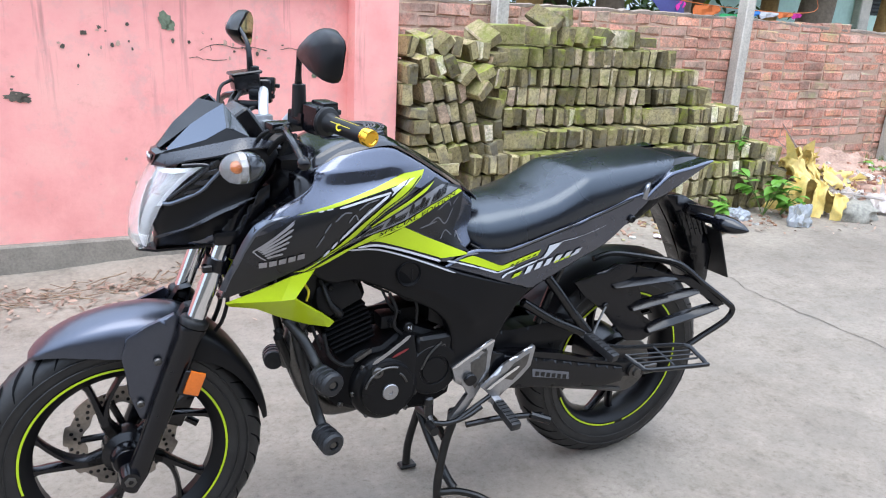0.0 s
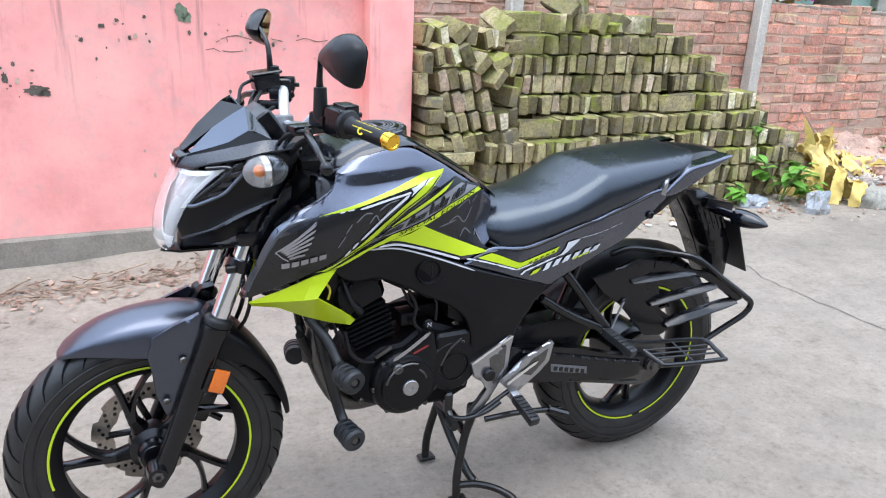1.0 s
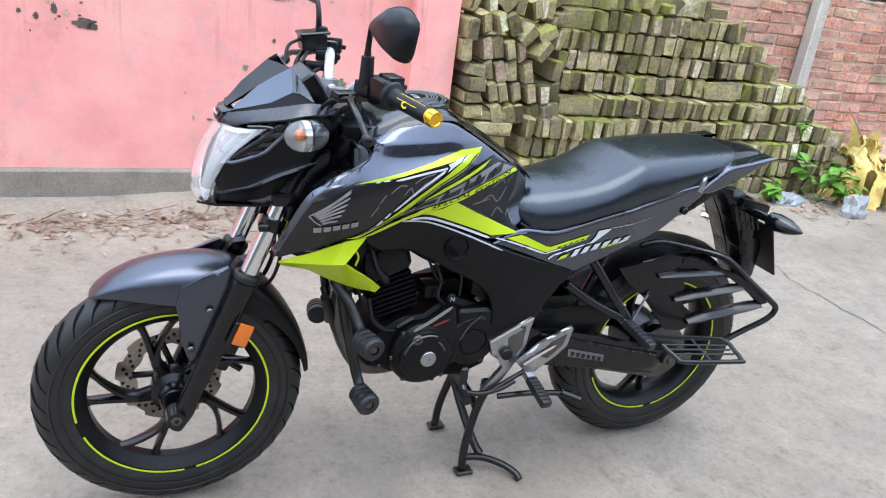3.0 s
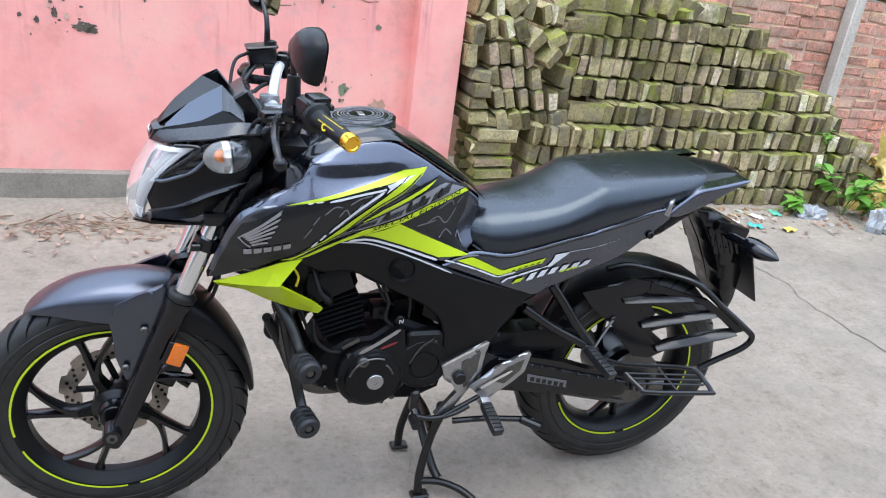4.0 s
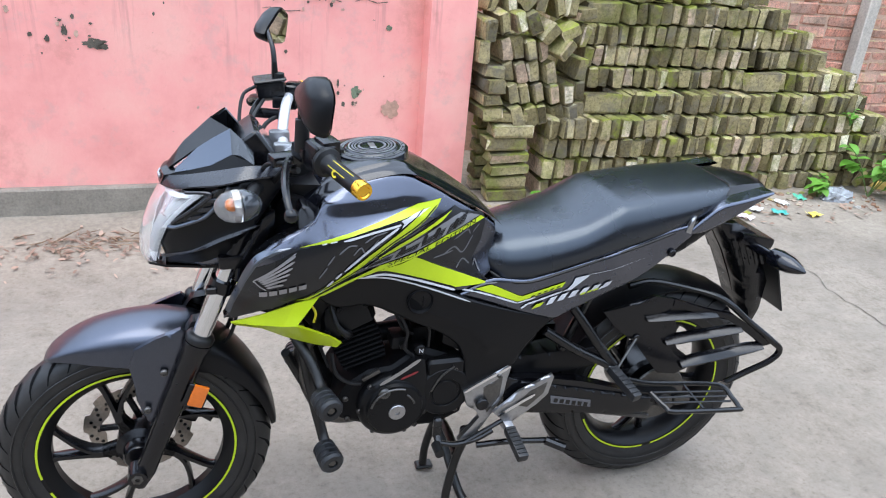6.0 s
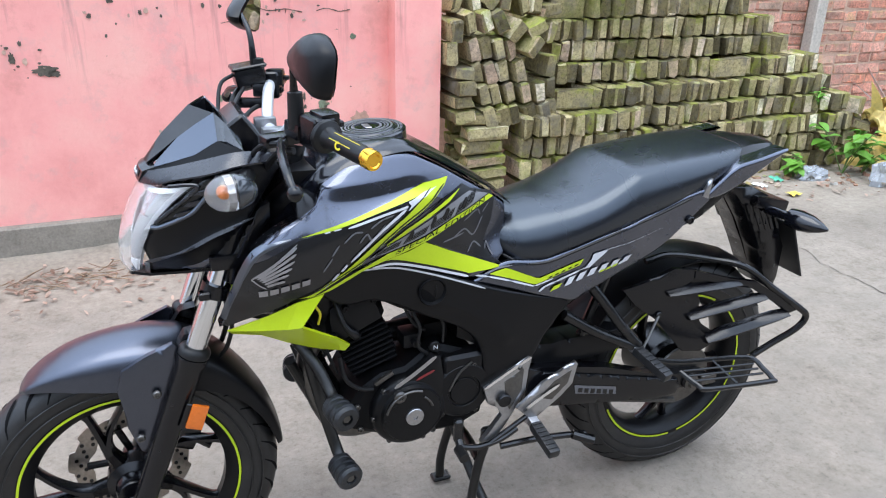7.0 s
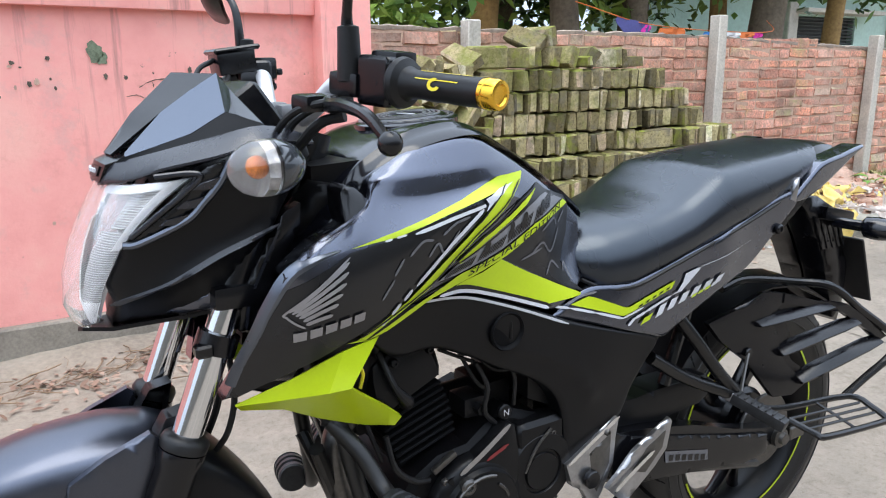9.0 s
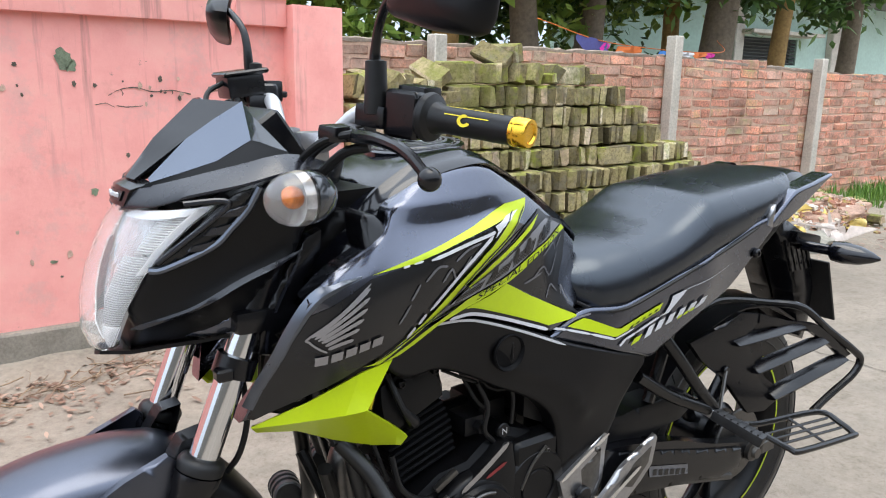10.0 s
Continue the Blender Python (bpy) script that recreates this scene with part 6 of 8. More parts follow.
bm = bmesh.new()
CASE = [(.440, .400), (.452, .440), (.470, .470), (.520, .500), (.575, .505), (.610, .530), (.660, .545), (.720, .520), (.765, .480), (.775, .420), (.760, .345), (.700, .318), (.620, .322), (.560, .330), (.500, .352), (.455, .372)]
rows = [[(x + (0.60 - x) * k, y, z + (0.42 - z) * k) for x, z in CASE] for y, k in ((-.098, .10), (-.090, 0), (.090, 0), (.098, .10))]
add_loft(bm, rows, cap=True, wrap=True)
engine = part("engine", bm, M_ENGINE, BIKE, "black air-cooled engine with finned cylinder", 30)
bm = bmesh.new()
add_box(bm, eng(0.006, 0.06), (0.095, 0.105, 0.16), 0.01, ENG_ROT, 2)
part("cylinder", bm, M_ENGINE, engine)
for k in range(8):
    bm = bmesh.new()
    add_box(bm, eng(0.006, 0.042 + 0.0128 * k), (0.118 - 0.003 * abs(k - 4), 0.152, 0.0055), 0.0018, ENG_ROT)
    part("cooling_fin", bm, M_FIN, engine)
bm = bmesh.new()
rows = []
for v, a, w in ((0.145, .066, .094), (0.170, .066, .096), (0.200, .060, .094), (0.220, .048, .086), (0.228, .036, .070)):
    rows.append([eng(x_, v + dz, y_) for x_, y_, dz in ((-a, -w * .8, -.012), (-a * .8, -w, 0), (a * .8, -w, .012), (a, -w * .8, .014), (a, w * .8, .014), (a * .8, w, .012), (-a * .8, w, 0), (-a, w * .8, -.012))])
add_loft(bm, rows, cap=True, wrap=True)
part("cylinder_head", bm, M_ENG2, engine, "", 30)
# dark filler blocks added between the front of the head and the frame
bm = bmesh.new()
add_box(bm, (.432, 0, .602), (0.075, 0.070, 0.120), 0.012, ENG_ROT, 2)
add_box(bm, (.425, -.020, .650), (0.110, 0.050, 0.040), 0.010, None, 2)
part("engine_filler", bm, M_ENGINE, engine)
for u, v in ((-.052, .168), (.050, .205), (-.010, .215)):
    p = eng(u, v, -.098)
    bolt(tuple(p), 0.007, engine, M_ENG2, axis=(0, -1, 0))
# alternator cover with its inspection plug
GC = Vector((.578, -.100, .408))
bm = bmesh.new()
add_lathe(bm, [(0.088, 0.0), (0.086, 0.014), (0.080, 0.022), (0.070, 0.026), (0.066, 0.034), (0.050, 0.036), (0, 0.036)], GC, (0, -1, 0), 48)
gen = part("alternator_cover", bm, M_ENG2, engine, "dark round alternator cover with silver plug")
bm = bmesh.new()
add_lathe(bm, [(0, 0.034), (0.0205, 0.034), (0.0205, 0.0405), (0.019, 0.042), (0.006, 0.042), (0.005, 0.039), (0, 0.039)], GC + Vector((.004, 0, -.004)), (0, -1, 0), 32)
part("inspection_plug", bm, M_ALU, gen, "silver inspection plug")
bm = bmesh.new()
add_lathe(bm, [(0, 0.024), (0.014, 0.024), (0.014, 0.036), (0.010, 0.039), (0.006, 0.039), (0.005, 0.036), (0, 0.036)], GC + Vector((-.028, 0, .050)), (0, -1, 0), 24)
part("timing_plug", bm, M_STEEL, gen)
for a in (0.35, 1.5, 2.35, 3.2, 4.1, 5.1, 5.9):
    c = GC + Vector((0.083 * math.cos(a), -0.016, 0.083 * math.sin(a)))
    bolt(tuple(c), 0.0065, gen, M_STEEL, axis=(0, -1, 0))
bm = bmesh.new()
for r, a0, a1 in ((0.060, 1.2, 2.9), (0.048, 0.3, 1.0)):
    add_tube(bm, [GC + Vector((r * math.cos(a), -0.037, r * math.sin(a))) for a in (a0 + (a1 - a0) * k / 10 for k in range(11))], 0.0028, 6)
part("cover_rib", bm, M_STEEL, gen)
# arm cover with red print between alternator and sprocket
W_ARM = Width([(.5, .4, .128), (.7, .4, .128), (.5, .6, .118), (.7, .6, .118)])
arm = panel("arm_cover", [(.520, .470), (.560, .486), (.600, .512), (.632, .535), (.648, .530), (.655, .480), (.650, .420), (.640, .372), (.560, .400)], W_ARM, M_ENG2, engine, both=False, edge=0.003, depth=0.03)
stroke("cover_edge", [(.540, .478), (.585, .503), (.636, .536)], 0.009, W_ARM, M_ALU, arm, 0.003)
stroke("red_bar", [(.590, .487), (.632, .503)], 0.006, W_ARM, M_RED2, arm, 0.002)
# sprocket cover
bm = bmesh.new()
SC = Vector((.705, -.095, .432))
add_lathe(bm, [(0.072, 0.0), (0.071, 0.018), (0.064, 0.026), (0.040, 0.028), (0.038, 0.024), (0.034, 0.024), (0.032, 0.028), (0, 0.028)], SC, (0, -1, 0), 40)
spr = part("sprocket_cover", bm, M_ENG2, engine)
bm = bmesh.new()
add_tube(bm, [(.668, -.123, .440), (.690, -.124, .480), (.722, -.122, .505)], 0.0028, 6, 6)
part("cover_rib", bm, M_STEEL, spr)
bm = bmesh.new()
add_box(bm, (.705, -.095, .485), (0.10, 0.05, 0.075), 0.02, seg=3)
part("cover_top", bm, M_ENG2, spr)
# neutral switch cap with its letter
bm = bmesh.new()
add_lathe(bm, [(0, 0), (0.013, 0), (0.013, 0.006), (0.011, 0.008), (0, 0.008)], (.640, -.098, .548), (0, -1, 0), 24)
part("neutral_cap", bm, M_ENG2, engine)
lettering("lettering", "N", (.635, .5425), (.646, .5425), 0.011, Width([(.6, .5, .1065), (.7, .5, .1065), (.6, .6, .1065), (.7, .6, .1065)]), M_WHITE, engine, 0.0, 0.0)
for a in (0.2, 1.2, 2.6, 3.9, 5.2):
    bolt((SC.x + 0.066 * math.cos(a), SC.y - 0.022, SC.z + 0.066 * math.sin(a)), 0.006, spr, M_STEEL, axis=(0, -1, 0))
for x, z in ((.465, .430), (.470, .372), (.530, .340), (.640, .330), (.700, .335), (.755, .395)):
    bolt((x, -.100, z), 0.007, engine, M_STEEL, axis=(0, -1, 0))
# plug cap, cam chain tensioner and thin hoses round the cylinder
bm = bmesh.new()
add_tube(bm, [(.470, -.085, .600), (.462, -.105, .612), (.440, -.110, .640), (.425, -.090, .690)], [0.011, 0.010, 0.005, 0.005], 10, 5)
part("plug_lead", bm, M_RUB2, engine)
bm = bmesh.new()
add_box(bm, (.595, -.060, .560), (0.040, 0.050, 0.034), 0.008, seg=2)
add_lathe(bm, [(0, 0), (0.010, 0), (0.010, 0.014), (0, 0.014)], (.600, -.086, .560), (0, -1, 0), 6)
part("chain_tensioner", bm, M_ENG2, engine)
for pts, r in (([(.590, -.095, .640), (.605, -.104, .600), (.600, -.104, .560), (.625, -.098, .530)], .0042), ([(.560, -.09, .660), (.620, -.108, .648), (.655, -.106, .610), (.660, -.10, .555)], .0035), ([(.430, -.095, .560), (.440, -.104, .510), (.470, -.104, .480), (.500, -.100, .470)], .005), ([(.395, -.06, .640), (.405, -.085, .580), (.425, -.092, .520)], .004)):
    bm = bmesh.new()
    add_tube(bm, pts, r, 8, 6)
    part("hose", bm, M_RUB2, engine)
bm = bmesh.new()
add_box(bm, (.522, -.108, .497), (0.046, 0.010, 0.010), 0.003, Matrix.Rotation(radians(-28), 3, "Y"), 2)
part("cast_lug", bm, M_STEEL, engine, "bare metal casting edge")
# carburettor, airbox and dark stuff behind the cover
bm = bmesh.new()
add_tube(bm, [(.55, 0, .545), (.65, 0, .550)], 0.024, 16)
add_box(bm, (.665, 0, .545), (0.06, 0.09, 0.06), 0.012, seg=2)
part("carburettor", bm, M_ENGINE, engine)
bm = bmesh.new()
add_loft(bm, [[(x, -w, z0), (x, -w, z1), (x, w, z1), (x, w, z0)] for x, w, z0, z1 in ((.70, .085, .55, .72), (.80, .095, .50, .70), (.90, .095, .50, .68), (.95, .08, .54, .66))], cap=True, wrap=True)
part("air_box", bm, M_MATT, BIKE)
bm = bmesh.new()
add_loft(bm, [[(x, -w, z0), (x, -w, z1), (x, w, z1), (x, w, z0)] for x, w, z0, z1 in ((.345, .07, .88, .96), (.42, .11, .82, .97), (.55, .12, .78, .98), (.65, .10, .77, .94), (.77, .06, .75, .85))], cap=True, wrap=True)
part("tank_core", bm, M_MATT, BIKE)
bm = bmesh.new()
add_tube(bm, [(.345, 0, .86), (.52, 0, .775), (.70, 0, .72), (.82, 0, .62), (.80, 0, .40)], 0.026, 14, 5)
add_tube(bm, [(.33, 0, .82), (.345, 0, .70), (.40, 0, .50), (.445, 0, .40)], 0.022, 14, 5)
for s in (-1, 1):
    add_tube(bm, [(.72, s * .05, .71), (.95, s * .09, .72), (1.2, s * .10, .80), (1.45, s * .08, .875)], 0.014, 10, 5)
    add_tube(bm, [(.84, s * .08, .52), (1.0, s * .10, .63), (1.15, s * .10, .765)], 0.013, 10, 5)
part("frame_tube", bm, M_FRAME, BIKE)
# horn, wires and hoses at the front
disc_part("horn", (.300, -.030, .700), 0.042, 0.03, M_SATIN, BIKE, axis=(-1, 0, 0.2), label="small black horn")
for pts, r in (([(.572, -.06, .665), (.585, -.075, .63), (.60, -.085, .60), (.625, -.08, .58)], .0035), ([(.60, -.03, .68), (.64, -.06, .61), (.70, -.07, .60)], .004), ([(.375, -.09, .70), (.392, -.105, .675), (.388, -.105, .65)], .0028),
               ([(.225, -.04, .73), (.228, -.05, .66), (.216, -.05, .61), (.20, -.04, .58)], .0045), ([(.53, -.08, .67), (.56, -.09, .655), (.59, -.09, .64)], .003)):
    bm = bmesh.new()
    add_tube(bm, pts, r, 8, 6)
    part("cable", bm, M_YEL if r == .0028 else M_RUB2, engine)

# ---------------- exhaust ----------------
bm = bmesh.new()
add_tube(bm, [(.445, -.015, .580), (.400, -.030, .575), (.372, -.040, .530), (.392, -.040, .430), (.440, -.030, .345), (.520, 0.0, .310), (.65, .05, .30), (.80, .10, .30), (.95, .125, .32)], 0.021, 16, 6)
exhaust = part("exhaust_pipe", bm, M_STEEL, BIKE, "heat-stained steel exhaust pipe")
bm = bmesh.new()
add_tube(bm, [(.93, .13, .32), (.98, .15, .335), (1.10, .16, .38), (1.40, .17, .47), (1.45, .17, .485)], [0.03, 0.05, 0.058, 0.055, 0.04], 20)
part("silencer", bm, M_MATT, exhaust)

# ---------------- crash bars ----------------
bm = bmesh.new()
add_tube(bm, [(.360, -.070, .625), (.368, -.095, .560), (.388, -.115, .450), (.405, -.140, .372), (.412, -.175, .343)], 0.0125, 12, 5)
add_tube(bm, [(.360, .070, .625), (.368, .095, .560), (.388, .115, .450), (.405, .150, .380), (.412, .185, .357)], 0.0125, 12, 5)
add_tube(bm, [(.350, -.072, .590), (.352, -.06, .600), (.350, .06, .600), (.350, .072, .590)], 0.011, 10, 4)
add_tube(bm, [(.330, -.075, .560), (.365, -.040, .470), (.400, 0.0, .385), (.405, .03, .385), (.372, .10, .50)], 0.011, 10, 4)
add_tube(bm, [(.352, -.080, .598), (.378, -.115, .560), (.396, -.150, .515), (.402, -.195, .501)], 0.0125, 12, 5)
add_tube(bm, [(.352, .080, .598), (.395, .110, .540), (.430, .140, .470), (.440, .155, .450)], 0.0125, 12, 5)
add_tube(bm, [(.395, -.10, .43), (.45, -.085, .40)], 0.010, 10)
crash = part("crash_bar", bm, M_RUSTY, BIKE, "black tubular crash bar with rubber sliders")


def slider(c, d, parent):
    """A ribbed rubber crash knob."""
    bm = bmesh.new()
    L = 0.066
    prof = [(0.014, -L / 2), (0.026, -L / 2), (0.029, -L / 2 + 0.004), (0.029, -0.018), (0.0265, -0.016), (0.0265, -0.012), (0.0305, -0.010), (0.0305, 0.000), (0.0275, 0.002), (0.0275, 0.006), (0.0315, 0.008), (0.0315, 0.018), (0.0285, 0.020), (0.0285, 0.024), (0.0315, 0.026), (0.0300, L / 2 - 0.004), (0.026, L / 2), (0.0125, L / 2), (0.0115, L / 2 - 0.012), (0, L / 2 - 0.012)]
    add_lathe(bm, [(r * 0.90, h * 0.92) for r, h in prof], c, d, 28)
    k = part("crash_slider", bm, M_WORN, parent, "ribbed black rubber crash slider")
    bm = bmesh.new()
    dd = Vector(d).normalized()
    add_lathe(bm, [(0, 0), (0.0085, 0), (0.0085, 0.006), (0, 0.006)], Vector(c) + dd * (L / 2 - 0.012), d, 6)
    part("slider_bolt", bm, M_STEEL, k)


slider((.402, -.203, .500), (0.26, -1, -0.04), crash)
slider((.412, -.182, .340), (0.22, -1, -0.10), crash)
slider((.440, .160, .448), (0.30, 1, -0.10), crash)
slider((.386, .205, .372), (0.22, 1, -0.10), crash)

# ---------------- footrests and levers ----------------
W_HNG = Width([(.7, .3, .140), (.9, .3, .140), (.7, .5, .128), (.9, .5, .128)])
hanger = panel("footrest_hanger", [(.750, .432), (.762, .436), (.860, .494), (.870, .487), (.862, .452), (.856, .407), (.830, .362), (.805, .325), (.772, .285), (.752, .280), (.745, .292), (.770, .320), (.797, .353), (.785, .376), (.762, .390)], W_HNG, M_ALU, edge=0.002, depth=0.014, cell=0.02, label="cast aluminium footrest hanger")
stroke("hanger_edge", [(.750, .434), (.800, .460), (.866, .492)], 0.007, W_HNG, M_CHROME, hanger, 0.004)
panel("hanger_recess", [(.800, .440), (.850, .466), (.845, .410), (.815, .365), (.805, .385)], W_HNG, M_STEEL, hanger, both=False, lift=0.002, edge=0.002, depth=0.004)
disc_part("pivot_bolt", (.797, -.142, .398), 0.016, 0.012, M_SATIN, hanger)
W_HEEL = Width([(.8, .3, .152), (1.0, .3, .156), (.8, .5, .150), (1.0, .5, .154)])
panel("heel_plate", [(.826, .374), (.850, .392), (.888, .428), (.930, .448), (.972, .470), (.978, .462), (.968, .412), (.940, .384), (.905, .358), (.868, .330), (.852, .326), (.856, .345)], W_HEEL, M_ALU, hanger, edge=0.002, depth=0.008, cell=0.02, label="bright aluminium heel plate")
panel("heel_inset", [(.880, .392), (.920, .430), (.962, .450), (.955, .418), (.915, .380)], W_HEEL, M_STEEL, hanger, both=False, lift=0.002, edge=0.002, depth=0.003)
stroke("heel_rib", [(.838, .366), (.880, .392), (.930, .420)], 0.008, W_HEEL, M_CHROME, hanger, 0.005)


def peg(p0, p1, w, h, name, label, parent):
    """A folding footrest with a grooved rubber."""
    p0, p1 = Vector(p0), Vector(p1)
    d = (p1 - p0).normalized()
    q = d.to_track_quat("X", "Z").to_matrix()
    bm = bmesh.new()
    add_box(bm, (p0 + p1) / 2, ((p1 - p0).length, w, h), 0.006, q, 2)
    o = part(name, bm, M_WORN, parent, label)
    bm = bmesh.new()
    for k in range(7):
        add_box(bm, p0 + (p1 - p0) * (k + 0.7) / 7.6 + q @ Vector((0, 0, h / 2 + 0.001)), (0.003, w * 0.8, 0.003), 0, q)
    part("peg_rib", bm, M_RUBBER, o)
    bm = bmesh.new()
    add_box(bm, p0 - d * 0.012, (0.03, w * 0.8, h * 0.9), 0.004, q, 2)
    part("peg_bracket", bm, M_ALU, o)
    return o


peg((.868, -.165, .330), (.872, -.255, .308), 0.028, 0.022, "footrest", "black rubber front footrest", BIKE)
peg((.868, .165, .330), (.866, .262, .308), 0.034, 0.024, "footrest", "black rubber front footrest", BIKE)
peg((1.128, -.165, .478), (1.152, -.262, .450), 0.026, 0.022, "footrest", "black rubber pillion footrest", BIKE)
peg((1.132, .165, .476), (1.150, .275, .448), 0.036, 0.024, "footrest", "black rubber pillion footrest", BIKE)
bm = bmesh.new()
add_tube(bm, [(.690, -.145, .300), (.735, -.150, .292), (.790, -.150, .300), (.830, -.150, .320)], 0.007, 10, 5)
add_tube(bm, [(.690, -.125, .318), (.690, -.150, .298)], 0.009, 10)
add_box(bm, (.690, -.13, .335), (0.022, 0.018, 0.06), 0.005)
add_tube(bm, [(.760, -.150, .295), (.860, -.145, .345)], 0.006, 10)
lever = part("gear_lever", bm, M_FRAME, BIKE, "black steel gear lever")
bm = bmesh.new()
add_tube(bm, [(.683, -.150, .300), (.683, -.185, .298)], 0.012, 14)
part("lever_rubber", bm, M_RUB2, lever)
bm = bmesh.new()
add_tube(bm, [(.800, -.13, .262), (.880, -.14, .268), (.960, -.145, .262), (1.02, -.15, .256)], 0.008, 10, 4)
add_tube(bm, [(.985, -.150, .262), (1.030, -.175, .250)], 0.012, 10)
part("side_stand", bm, M_FRAME, BIKE, "folded black side stand")

# ---------------- centre stand ----------------
bm = bmesh.new()
for s in (-1, 1):
    add_tube(bm, [(.790, s * .085, .262), (.765, s * .088, .190), (.744, s * .098, .090), (.742, s * .103, .020)], 0.0115, 12, 4)
    add_box(bm, (.746, s * .106, .010), (0.05, 0.034, 0.012), 0.004)
    add_box(bm, (.795, s * .085, .268), (0.05, 0.018, 0.045), 0.006)
add_tube(bm, [(.765, .085, .205), (.775, .02, .135), (.790, -.06, .065), (.800, -.090, .045)], 0.012, 12, 4)
add_tube(bm, [(.765, -.085, .205), (.768, 0, .212), (.765, .085, .205)], 0.012, 12, 4)
add_tube(bm, [(.744, -.103, .055), (.800, -.105, .044), (.850, -.125, .030), (.880, -.160, .020), (.885, -.180, .012)], 0.010, 10, 4)
part("centre_stand", bm, M_RUSTY, BIKE, "worn black tubular centre stand")

# ---------------- swing arm, chain case, rear brake ----------------
for s in (-1, 1):
    bm = bmesh.new()
    rows = []
    for x, zc, h in ((.84, .43, .055), (.95, .415, .055), (1.08, .390, .048), (1.20, .350, .045), (1.30, .326, .042), (1.385, .316, .040), (1.40, .316, .028)):
        rows.append([(x, s * .122, zc - h / 2), (x, s * .122, zc + h / 2), (x, s * .092, zc + h / 2), (x, s * .092, zc - h / 2)])
    add_loft(bm, rows, cap=True, wrap=True)
    swing = part("swing_arm", bm, M_SATIN, BIKE, "satin black swing arm", 30)
    bm = bmesh.new()
    add_lathe(bm, [(0, 0.0), (0.022, 0.0), (0.022, 0.010), (0.014, 0.012), (0.012, 0.020), (0, 0.020)], (1.346, s * .122, .316), (0, s, 0), 16)
    part("axle_nut", bm, M_STEEL, swing)
    bm = bmesh.new()
    add_box(bm, (1.40, s * .128, .316), (0.05, 0.012, 0.03), 0.003)
    part("chain_adjuster", bm, M_STEEL, swing)
W_CH = Width([(.8, .3, .128), (1.4, .3, .132), (.8, .5, .126), (1.4, .5, .130)])
case = panel("chain_case", [(.860, .460), (.905, .440), (1.05, .402), (1.20, .362), (1.300, .338), (1.310, .316), (1.298, .294), (1.230, .290), (1.160, .304), (1.03, .325), (.900, .345), (.86, .37)], W_CH, M_SATIN, both=False, edge=0.003, depth=0.04, label="satin black chain case")
sticker("label_plate", [(.990, .388), (1.110, .358), (1.112, .336), (.993, .364)], W_CH, M_MID, case, 0.0018, "grey label plate")
for k in range(6):
    x, z = 1.000 + .0178 * k, .3665 - .0048 * k
    sticker("label_bar", [(x, z), (x + .012, z - .0030), (x + .013, z + .0095), (x + .001, z + .012)], W_CH, M_BLKS, case, 0.0030)
bm = bmesh.new()
add_tube(bm, [(.86, -.085, .350), (1.02, -.088, .318), (1.20, -.09, .275), (1.33, -.09, .243)], 0.008, 8)
part("drive_chain", bm, M_STEEL, BIKE)
disc_part("rear_sprocket", (1.346, -.085, .316), 0.085, 0.008, M_STEEL, rear_wheel, bev=0.003, seg=48)
disc_part("brake_drum", (1.346, 0.02, .316), 0.078, 0.12, M_SATIN, rear_wheel, bev=0.01, seg=40)
# inner rear hugger above the swing arm
W_HUG = Width([(.8, .45, .098), (1.2, .45, .098), (.8, .6, .095), (1.2, .6, .095)])
panel("hugger", [(.850, .470), (.862, .500), (.940, .492), (1.000, .498), (1.130, .498), (1.170, .470), (1.120, .440), (1.000, .432), (.900, .440)], W_HUG, M_MATT, edge=0.003, depth=0.06, label="matt black inner mudguard")
bm = bmesh.new()
for s in (-1, 1):
    add_tube(bm, [(1.02, s * .09, .50), (1.10, s * .085, .70)], 0.012, 10)
add_tube(bm, [(.92, 0, .46), (.99, 0, .66)], 0.03, 14)
part("rear_shock", bm, M_FRAME, BIKE)
bm = bmesh.new()
rows = []
for k in range(9):
    a = radians(150 - 12 * k)
    r = 0.340
    rows.append([(1.346 + r * math.cos(a), y, .316 + (r - 0.02 * abs(y) / .08) * math.sin(a)) for y in (-.08, -.05, 0, .05, .08)])
add_loft(bm, rows)
solid(bm, 0.004)
part("wheel_arch", bm, M_MATT, BIKE)

# ---------------- side guard ----------------
def gw(x, z):
    return 0.122 + 0.195 * (x - 1.176)


guard_root = panel("side_guard", [(1.115, .607), (1.175, .625), (1.240, .655), (1.300, .646), (1.285, .622), (1.264, .600), (1.285, .560), (1.297, .520), (1.320, .490), (1.372, .446), (1.336, .424), (1.289, .427), (1.212, .518), (1.150, .565)], gw, M_SATIN, both=False, edge=0.003, depth=0.012, cell=0.03, label="black slatted side guard with tubular rail")
panel("guard_rim", [(1.290, .648), (1.384, .620), (1.455, .607), (1.540, .552), (1.578, .520), (1.556, .512), (1.520, .541), (1.445, .590), (1.380, .604), (1.290, .628)], gw, M_SATIN, guard_root, both=False, lift=0.003, edge=0.003, depth=0.014, cell=0.03)


